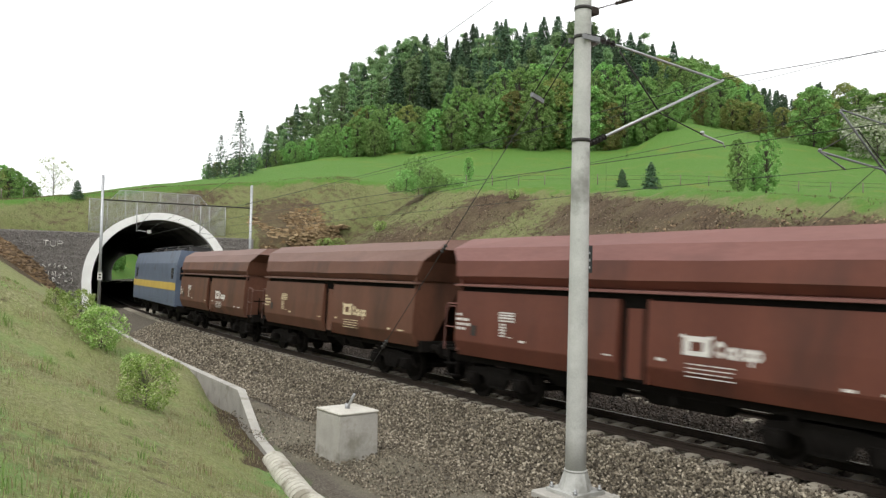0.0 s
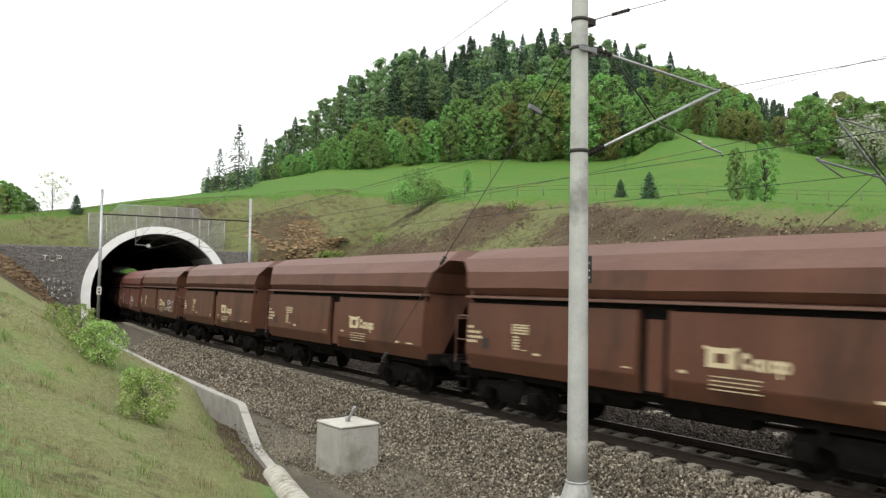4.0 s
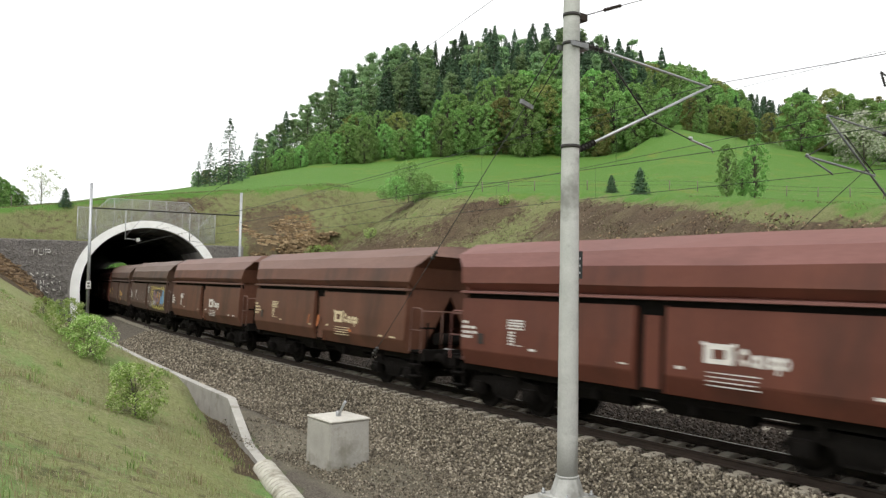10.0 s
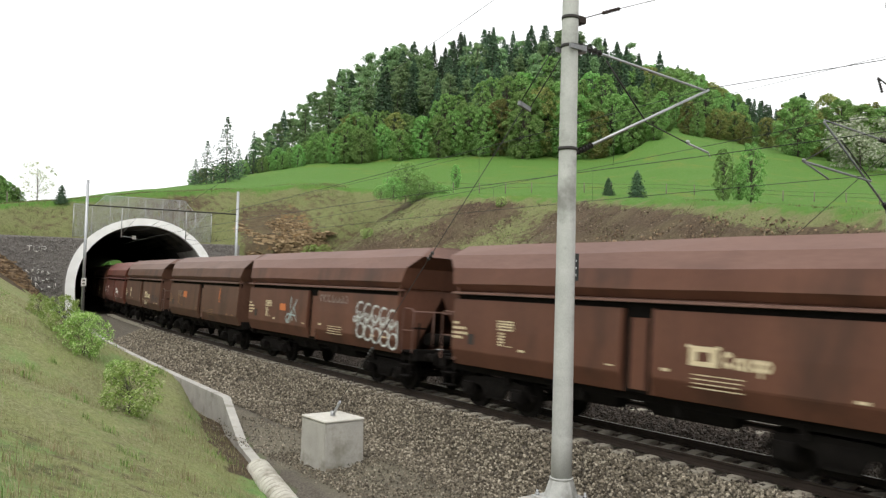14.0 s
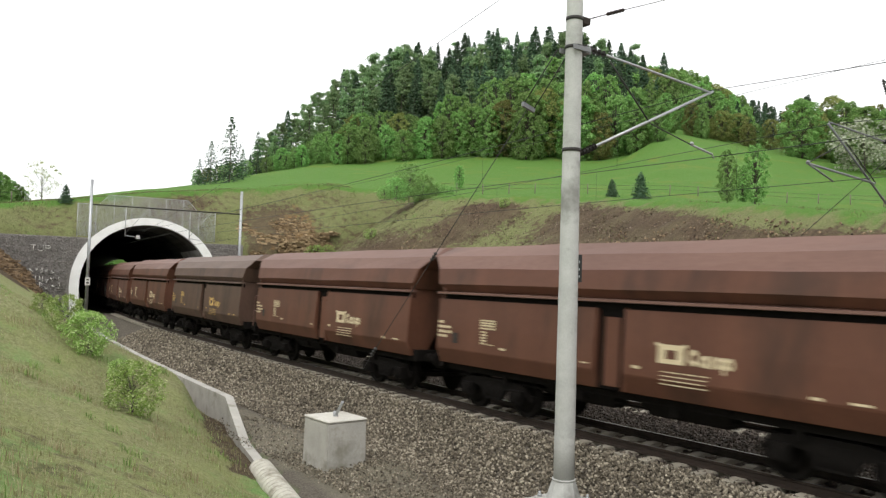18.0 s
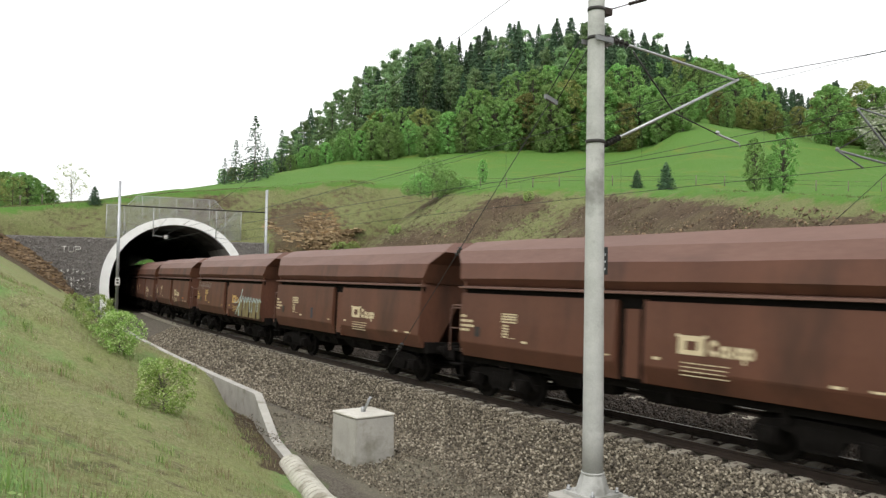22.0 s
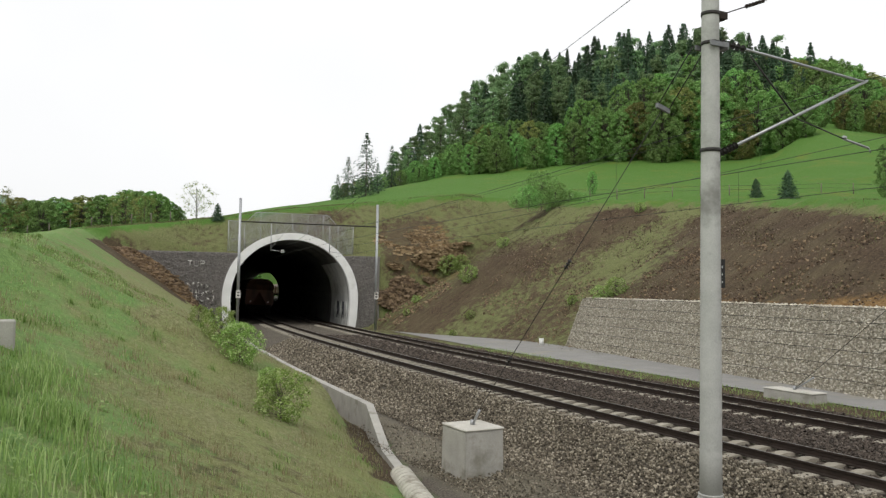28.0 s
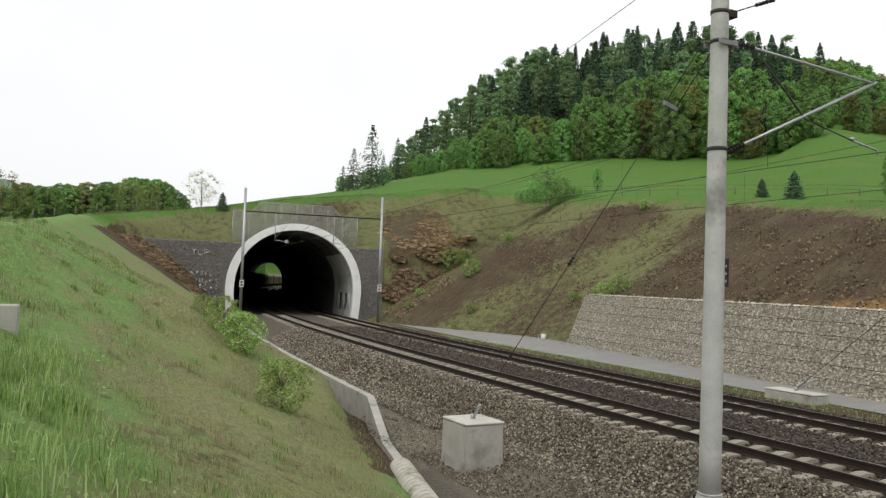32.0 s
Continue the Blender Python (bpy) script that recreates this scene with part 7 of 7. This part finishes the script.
M_LUSH = leaf_material("lush_grass", (0.11, 0.2, 0.0448), (0.23, 0.37, 0.0952), (0.42, 0.53, 0.2128))
blades("grass_tufts", clumps(330, 40, -17.6, -4, -21, -11.5, 0.13, 21, lush), 0.34, 0.006, 22, M_LUSH, "long bright grass tufts on the bank")
blades("grass_tufts", clumps(420, 34, -17.6, 14, -21, -7.0, 0.10, 23, lambda s_, u_, r: lush(s_, u_, r) or (r.random() < 0.12 and far_eye(s_, u_) > 2.5 and u_ < kerb_u(s_) - 0.6)), 0.17, 0.007, 24, M_LUSH, "short bright grass tufts on the bank")
blades("dead_grass", clumps(260, 26, -17.6, 10, -20, -7.0, 0.12, 25, lambda s_, u_, r: far_eye(s_, u_) > 1.8 and u_ < kerb_u(s_) - 0.5), 0.15, 0.006, 26, M_DRYBLADE, "withered grass tufts on the bank")
weed_at = clumps(240, 24, -17.4, 6, -20, -9.5, 0.11, 27, lush)
weed_rng = np.random.default_rng(28)
weed_at = weed_at + np.stack([np.zeros(len(weed_at)), np.zeros(len(weed_at)), weed_rng.uniform(0.02, 0.17, len(weed_at))], 1)
v, f = cards(weed_at, 0.032, weed_rng, np.tile([0.0, 0.0, 1.0], (len(weed_at), 1)), 0.5)
tagged(new("leafy_weeds", raw_mesh("leafy_weeds", v, f, M_BUSH)), "low broad-leaved weeds in the grass", "weeds", kind="stuff")
# ---- pieces: sleepers, ballast, stones ----
def stone_mesh(rng_, n, centres, size, squash=0.75, tilt=True):
    """Many small angular stones, each a dented box turned at random."""
    corner = np.array([(x, y, z) for x in (-1, 1) for y in (-1, 1) for z in (-1, 1)], float)
    quads = np.array([(0, 1, 3, 2), (4, 6, 7, 5), (0, 4, 5, 1), (2, 3, 7, 6), (0, 2, 6, 4), (1, 5, 7, 3)])
    v = corner[None] * rng_.uniform(0.55, 1.0, (n, 8, 3)) * (size * rng_.uniform(0.55, 1.25, n))[:, None, None]
    v[:, :, 2] *= squash
    q = rng_.normal(size=(n, 4))
    q /= np.linalg.norm(q, axis=1)[:, None]
    w, x, y, z = q.T
    rot = np.stack([1 - 2 * (y * y + z * z), 2 * (x * y - z * w), 2 * (x * z + y * w), 2 * (x * y + z * w), 1 - 2 * (x * x + z * z), 2 * (y * z - x * w), 2 * (x * z - y * w), 2 * (y * z + x * w), 1 - 2 * (x * x + y * y)], 1).reshape(-1, 3, 3)
    v = np.einsum("nij,nkj->nki", rot, v) + centres[:, None]
    f = (np.arange(n)[:, None, None] * 8 + quads[None]).reshape(-1, 4)
    return v.reshape(-1, 3), f


def chip_material(name, stops):
    mat = bpy.data.materials.new(name)
    mat.use_nodes = True
    n, l = mat.node_tree.nodes, mat.node_tree.links
    geo = n.new("ShaderNodeNewGeometry")
    ramp = n.new("ShaderNodeValToRGB")
    el = ramp.color_ramp.elements
    el[0].position, el[0].color = stops[0][0], (*stops[0][1], 1)
    el[1].position, el[1].color = stops[-1][0], (*stops[-1][1], 1)
    for at, c in stops[1:-1]:
        e = el.new(at)
        e.color = (*c, 1)
    tex = n.new("ShaderNodeTexNoise")
    tex.inputs["Scale"].default_value = 0.5
    l.new(geo.outputs["Position"], tex.inputs["Vector"])
    add = n.new("ShaderNodeMath")
    add.operation = "MULTIPLY_ADD"
    l.new(tex.outputs["Fac"], add.inputs[0])
    add.inputs[1].default_value = 0.35
    l.new(geo.outputs["Random Per Island"], add.inputs[2])
    sub = n.new("ShaderNodeMath")
    sub.operation = "SUBTRACT"
    l.new(add.outputs[0], sub.inputs[0])
    sub.inputs[1].default_value = 0.17
    l.new(sub.outputs[0], ramp.inputs[0])
    b = n["Principled BSDF"]
    l.new(ramp.outputs[0], b.inputs["Base Color"])
    b.inputs["Roughness"].default_value = 0.92
    return mat


M_CHIP = chip_material("ballast_stone", ((0.0, (0.0502, 0.041, 0.0285)), (0.45, (0.1425, 0.1197, 0.0866)), (0.8, (0.2451, 0.2109, 0.1573)), (1.0, (0.4218, 0.3762, 0.2907))))
M_CHIP_RUST = chip_material("rusty_ballast", ((0.0, (0.0308, 0.0238, 0.0185)), (0.5, (0.0704, 0.0546, 0.0422)), (1.0, (0.132, 0.1056, 0.0854))))
M_CHIP_PALE = chip_material("pale_fill_stone", ((0.0, (0.22, 0.197, 0.152)), (0.5, (0.385, 0.355, 0.288)), (1.0, (0.60, 0.565, 0.48))))
M_CHIP_DARK = chip_material("masonry_stone", ((0.0, (0.140, 0.129, 0.119)), (0.5, (0.198, 0.183, 0.169)), (1.0, (0.268, 0.248, 0.229))))
rng_n = np.random.default_rng(3)


def line_xy(s, u):
    """The same as tp() for many places at once."""
    x, y, th = (np.interp(s, LINE[:, 0], LINE[:, c]) for c in (1, 2, 3))
    a = np.clip(s, 0, 60)
    return x + u * np.sin(th), y - u * np.cos(th), -0.64e-4 * a * a


def ballast(name, s0, s1, u0, u1, per_m2, size, material, label, power=1.0):
    n = int((s1 - s0) * (u1 - u0) * per_m2)
    s = s0 + (s1 - s0) * rng_n.random(n) ** power
    u = rng_n.uniform(u0, u1, n)
    z = np.where(u < -1.0, np.maximum(-0.235 - 0.44 * np.maximum(-1.75 - u, 0), -0.82), np.where(u > D2 + 1.75, -0.30 - 0.30 * (u - D2 - 1.75), -0.30))
    near_rail = np.minimum(np.abs(np.abs(u) - 0.75), np.abs(np.abs(u - D2) - 0.75))
    z = z + np.where(near_rail < 0.13, -0.03, np.where((np.abs(u) < 0.65) | (np.abs(u - D2) < 0.65), -0.035, 0.02)) + rng_n.uniform(-0.03, 0.05, n)
    x, y, dz = line_xy(s, u)
    v, f = stone_mesh(rng_n, n, np.stack([x, y, z + dz], 1), size)
    ob = new(name, raw_mesh(name, v, f, material))
    return tagged(ob, label, "ballast", kind="stuff")


ballast("ballast_shoulder", -14, 8, -4.3, -1.12, 640, 0.025, M_CHIP, "loose grey crushed-stone ballast beside the track")
ballast("ballast_shoulder", 8, 30, -4.2, -1.12, 190, 0.040, M_CHIP, "loose grey crushed-stone ballast beside the track")
ballast("ballast_between", -14, 14, -1.15, 7.2, 200, 0.035, M_CHIP_RUST, "rust-stained ballast between the rails")
ballast("ballast_between", 14, 34, -1.15, 7.0, 70, 0.055, M_CHIP_RUST, "rust-stained ballast between the rails")
# sparser grit on the drain's flat
ballast("grit", -12, 2, -6.2, -4.2, 110, 0.016, M_CHIP, "fine grit and scattered stones in the trench")


def make_sleeper():
    bm = bmesh.new()
    prof = ((-0.14, -0.02), (0.14, -0.02), (0.115, 0.19), (-0.115, 0.19))
    ends = []
    for y, top in ((-1.30, 0.175), (-0.95, 0.20), (-0.45, 0.205), (-0.25, 0.165), (0.25, 0.165), (0.45, 0.205), (0.95, 0.20), (1.30, 0.175)):
        ends.append([bm.verts.new((x, y, -0.02 if z < 0 else top)) for x, z in prof])
    for a, b in zip(ends[:-1], ends[1:]):
        for i in range(4):
            bm.faces.new((a[i], a[(i + 1) % 4], b[(i + 1) % 4], b[i]))
    bm.faces.new(ends[0]), bm.faces.new(ends[-1][::-1])
    return finish(bm, "sleeper", M_SLEEPER)


SLEEPER = make_sleeper()
tracks = [o for o in bpy.data.objects if o.name.startswith("railway_track") and o.parent is None]
for t, uc in zip(tracks, (0.0, D2)):
    for i in range(118):
        s = -20.09 + 0.6 * i
        ob = new("sleeper", SLEEPER)
        ob.parent = t
        ob.matrix_basis = tpose(s, uc, track_z[uc] - 0.172 - 0.195) @ pose(0, 0, 0, CANT, 0, 0)

# stones of the leaning wall
n_st = 27000
gs = -14 + (END_G + 14) * rng_n.random(n_st)
gh = rng_n.random(n_st)
gu = 11.85 + 0.12 * np.maximum(0, gs) - 0.06 + gh * 1.28
gx, gy, gz = line_xy(gs, gu)
v, f = stone_mesh(rng_n, n_st, np.stack([gx, gy, -0.55 + gh * 3.10 + gz + 0.02], 1), 0.039, 0.8)
gab = bpy.data.objects["wall_gabion"]
ob = new("fill_stones", raw_mesh("fill_stones", v, f, M_CHIP_PALE))
ob.parent = gab
tagged(ob, "pale broken fill stones", kind="stuff")
PALE = []
for k in range(6):
    v, f = stone_mesh(rng_n, 1, np.zeros((1, 3)), 0.046, 0.8)
    PALE.append(raw_mesh("stone", v, f, surface("pale_stone_%d" % k, (0.28 + 0.03 * k, 0.245 + 0.03 * k, 0.18 + 0.03 * k), (0.45 + 0.03 * k, 0.41 + 0.03 * k, 0.315 + 0.03 * k), 4, 40, 0.95, bump=0.4, spread=0.25)))
for i in range(300):
    s_, hgt = rng.uniform(-4, 12), rng.random()
    ob = new("stone", PALE[i % 6])
    ob.parent = gab
    ob.matrix_basis = Matrix.Translation(tp(s_, foot(s_) - 0.12 + hgt * 1.28, -0.55 + hgt * 3.1)) @ pose(0, 0, 0, rng.uniform(0, 360), rng.uniform(0, 360), rng.uniform(0, 360))
# loose paler stones along its top
n_tp = 1500
gs = -14 + (END_G + 13.5) * rng_n.random(n_tp)
gu = 11.85 + 0.12 * np.maximum(0, gs) + 1.16 + 0.55 * rng_n.random(n_tp)
gx, gy, gz = line_xy(gs, gu)
v, f = stone_mesh(rng_n, n_tp, np.stack([gx, gy, 2.57 + gz + 0.05 * rng_n.random(n_tp)], 1), 0.050, 0.7)
ob = new("top_stones", raw_mesh("top_stones", v, f, chip_material("top_stone", ((0.0, (0.36, 0.33, 0.26)), (0.5, (0.54, 0.50, 0.41)), (1.0, (0.70, 0.66, 0.56))))))
ob.parent = gab
tagged(ob, "pale loose stones along the top", kind="stuff")
# mesh wires over it
for i in range(7):
    hgt = i / 6
    bm = bmesh.new()
    pts = [tp(s_, foot(s_) - 0.20 + hgt * 1.29, -0.5 + hgt * 3.08 + 0.02 * math.sin(s_ * 2.3 + i)) for s_ in knots((-14, END_G, 1.2))]
    for a, b in zip(pts[:-1], pts[1:]):
        rod(bm, a, b, 0.010, n=4, caps=False)
    part("mesh_wire", bm, M_DARKSTEEL, gab, "dark wire of the mesh cover")
bm = bmesh.new()
for i in range(76):
    s_ = -14 + 0.5 * i
    rod(bm, tp(s_, foot(s_) - 0.19, -0.5), tp(s_, foot(s_) + 1.1, 2.58), 0.004, n=3, caps=False)
tagged(part("mesh_uprights", bm, M_DARKSTEEL, gab), "thin upright mesh wires", kind="stuff")

# rough stones of the portal wall
n_ms = 17000
mu = rng_n.uniform(-15.6, 9.4, n_ms)
mz = rng_n.uniform(-0.5, 6.0, n_ms)
a = np.abs(mu - U_C) / (OUT_W + 0.15)
ok = (mz > 1.9 + (OUT_C + 0.1 - 1.9) * np.sqrt(np.clip(1 - a * a, 0, 1))) | (a > 1)
mu, mz = mu[ok], mz[ok]
mx, my, mdz = line_xy(np.full(len(mu), S_P - 0.17), mu)
v, f = stone_mesh(rng_n, len(mu), np.stack([mx, my, mz + mdz], 1), 0.064, 0.7)
ob = new("wall_stones", raw_mesh("wall_stones", v, f, M_CHIP_DARK))
ob.parent = wall_p
tagged(ob, "dark rough facing stones", kind="stuff")

# broken rock in the cut faces beside the portal
def rocks(name, count, s0, s1, u0, u1, size, material, label, seed, gaps=-0.12):
    rnd = random.Random(seed)
    c = []
    while len(c) < count:
        s_, u_ = rnd.uniform(s0, s1), rnd.uniform(u0, u1)
        if noise.noise((s_ * 0.35, u_ * 0.5, 6.0 + seed)) > gaps:
            p = tp(s_, u_)
            if u_ > 12 and s_ < 44 and natural(p.x, p.y) - ground_z(s_, u_) < 0.5:
                continue
            c.append((p.x, p.y, ground_z(s_, u_) + rnd.uniform(-0.05, 0.08)))
    v, f = stone_mesh(rng_n, count, np.array(c), size, 0.6)
    ob = new(name, raw_mesh(name, v, f, material))
    return tagged(ob, label, "rock", kind="stuff")


M_ROCK = chip_material("brown_rock", ((0.0, (0.0813, 0.0537, 0.0325)), (0.5, (0.1812, 0.125, 0.075)), (1.0, (0.3125, 0.225, 0.1375))))
M_ROCK_PALE = chip_material("ochre_rock", ((0.0, (0.12, 0.08, 0.042)), (0.5, (0.23, 0.16, 0.085)), (1.0, (0.36, 0.27, 0.155))))
def beds(name, places, long_, high, deep, material, label, seed):
    """Ledges of broken bedded rock: flat uneven blocks that lie level and stick out of a face."""
    rng_ = np.random.default_rng(seed)
    corner = np.array([(x, y, z) for x in (-1, 1) for y in (-1, 1) for z in (-1, 1)], float)
    quads = np.array([(0, 1, 3, 2), (4, 6, 7, 5), (0, 4, 5, 1), (2, 3, 7, 6), (0, 2, 6, 4), (1, 5, 7, 3)])
    n = len(places)
    v = corner[None] * rng_.uniform(0.6, 1.0, (n, 8, 3)) * np.stack([deep * rng_.uniform(0.5, 1.2, n), long_ * rng_.uniform(0.3, 1.3, n) ** 1.4, high * rng_.uniform(0.4, 1.3, n)], 1)[:, None]
    ang = heading(S_P) + rng_.normal(0, 0.35, n)
    c, sn = np.cos(ang), np.sin(ang)
    tip = rng_.normal(0, 0.14, n)[:, None]
    x, y, z = v[:, :, 0], v[:, :, 1], v[:, :, 2]
    v = np.stack([x * c[:, None] - y * sn[:, None], x * sn[:, None] + y * c[:, None], z + y * tip], 2) + np.array(places)[:, None]
    f = (np.arange(n)[:, None, None] * 8 + quads[None]).reshape(-1, 4)
    ob = new(name, raw_mesh(name, v.reshape(-1, 3), f, material))
    return tagged(ob, label, "rock", kind="stuff")


def face_places(count, u0, u1, z0, z1, seed):
    """Places on the steep face right of the portal."""
    rnd, out = random.Random(seed), []
    while len(out) < count:
        u_, z = rnd.uniform(u0, u1), rnd.uniform(z0, z1)
        top, low = over(S_P + 0.1, u_, 0, 0), cutting(S_P, u_)
        edge = 0.75 * abs(2 * (z - z0) / (z1 - z0) - 1) ** 3 + 0.75 * abs(2 * (u_ - u0) / (u1 - u0) - 1) ** 4
        if z < low or noise.noise((u_ * 0.45, z * 0.9, 2.0 + seed)) < -0.25 + edge:
            continue
        s_ = S_P - 0.05 + rnd.uniform(-0.2, 0.1) if z < top else S_P + (z - top) / 0.8 + rnd.uniform(-0.05, 0.15)
        out.append(tuple(tp(s_, u_, z)))
    return out


beds("rock_outcrop", face_places(900, 9.6, 18.8, 4.4, 9.2, 2), 0.34, 0.10, 0.22, M_ROCK_PALE, "ochre bedded rock face above the track", 2)
beds("rock_outcrop", face_places(800, 9.6, 15.5, 0.2, 4.8, 3), 0.30, 0.11, 0.24, M_ROCK, "dark brown broken rock at the foot of the bank", 3)
rocks("spoil_grit", 7000, -7.4, -2.5, -6.1, -3.8, 0.017, M_CHIP, "loose stones on the spoil beside the block", 8, -1.0)
rocks("soil_lumps", 2200, -14, 40, 14.2, 21.5, 0.065, M_ROCK, "earth lumps on the bare bank", 9)
rocks("rock_outcrop", 420, 44, 51.0, 9.4, 15.0, 0.10, M_ROCK, "fallen brown rock at the foot of the face", 6)

# the raw scarp between the grass bank and the portal's masonry
SCARP = ((-15.5, 6.0), (-13.9, 6.0), (-12.1, 6.1), (-9.46, 4.67), (-7.38, 2.85), (-6.06, 0.7), (-5.4, -0.3))


def scarp_point(u_, f):
    low = ground_z(48.3, u_) - 0.25
    top = max(low + 0.02, float(np.interp(u_, [r[0] for r in SCARP], [r[1] for r in SCARP])))
    z = low + (top - low) * f ** 0.8 + 0.16 * noise.noise((u_ * 1.3, f * 3.0, 4.4)) + 0.08 * noise.noise((u_ * 3.7, f * 8.0, 7.4))
    p = tp(48.3 + 2.4 * f, u_)
    return Vector((p.x, p.y, z))


bm = bmesh.new()
grid = [[bm.verts.new(scarp_point(-15.5 + 0.2 * i, j / 14)) for j in range(15)] for i in range(51)]
for i in range(50):
    for j in range(14):
        bm.faces.new((grid[i][j], grid[i][j + 1], grid[i + 1][j + 1], grid[i + 1][j]))
for i in range(50):                                     # its back, down to the ground
    q = [bm.verts.new(grid[k][14].co + (tp(50.95, 0) - tp(50.7, 0)) - Vector((0, 0, dz))) for k, dz in ((i, 0.0), (i + 1, 0.0), (i + 1, 1.2), (i, 1.2))]
    bm.faces.new(q)
M_SCARP = surface("raw_scarp_soil", (0.05, 0.0312, 0.0175), (0.2687, 0.175, 0.085), 1.6, 9, 0.95, bump=0.8, dist=0.08, third=(0.2625, 0.1812, 0.0875), third_at=0.58, space="World")
solid("soil_scarp", bm, M_SCARP, "raw brown scarp of soil beside the masonry", "rock face", kind="structure")
rnd = random.Random(12)
beds("rock_outcrop", [tuple(scarp_point(rnd.uniform(-14.5, -6.0), rnd.random()) + Vector((0, 0, rnd.uniform(-0.04, 0.05)))) for i in range(650)], 0.24, 0.075, 0.18, M_ROCK, "brown broken stones in the raw scarp", 5)
rnd = random.Random(4)
clods = []
while len(clods) < 15000:
    s_, u_ = rnd.uniform(-14, 49), rnd.uniform(12.6, 30.0)
    p = tp(s_, u_)
    z = ground_z(s_, u_)
    if u_ > foot(s_) + 1.4 and natural(p.x, p.y) - z > 0.5:
        clods.append((p.x, p.y, z + rnd.uniform(-0.03, 0.03)))
v, f = stone_mesh(rng_n, len(clods), np.array(clods), 0.034, 0.7)
M_CLOD = chip_material("soil_clod", ((0.0, (0.030, 0.019, 0.012)), (0.45, (0.085, 0.056, 0.036)), (0.8, (0.165, 0.118, 0.078)), (1.0, (0.33, 0.27, 0.20))))
tagged(new("soil_clods", raw_mesh("soil_clods", v, f, M_CLOD)), "clods and small stones on the bare bank", "rock", kind="stuff")

# ---- what moves: the train runs away into the tunnel ----
RUN_T = (0.0, 2.0, 6.0, 9.0, 10.0, 13.0, 18.0, 20.0, 22.0, 23.0, 24.0, 25.0, 32.0)
RUN_S = (-1.157, 25.164, 78.037, 117.997, 131.297, 171.397, 238.121, 265.138, 292.146, 305.741, 319.254, 332.667, 427.2)


def vehicle_pose(s, flip):
    return Matrix.Translation(tp(s, 0, -0.0325)) @ pose(0, 0, 0, 0, 0, math.degrees(heading(s))) @ pose(0, 0, 0, CANT, 0, 0) @ pose(0, 0, 0, 0, 0, 180 if flip else 0)


def motions():
    times = [0.5 * i for i in range(65)]
    for n, w in WAGONS:
        rows = []
        for t in times:
            front = float(np.interp(t, RUN_T, RUN_S)) - n * L_W
            rows.append((t, vehicle_pose(front - L_W / 2, n not in LONG_AHEAD)))
        walk(w, rows)
    rows = []
    for t in times:
        front = float(np.interp(t, RUN_T, RUN_S)) + 2 * L_W
        rows.append((t, vehicle_pose(front + L_LOCO / 2, False)))
    walk(loco, rows)


motions()
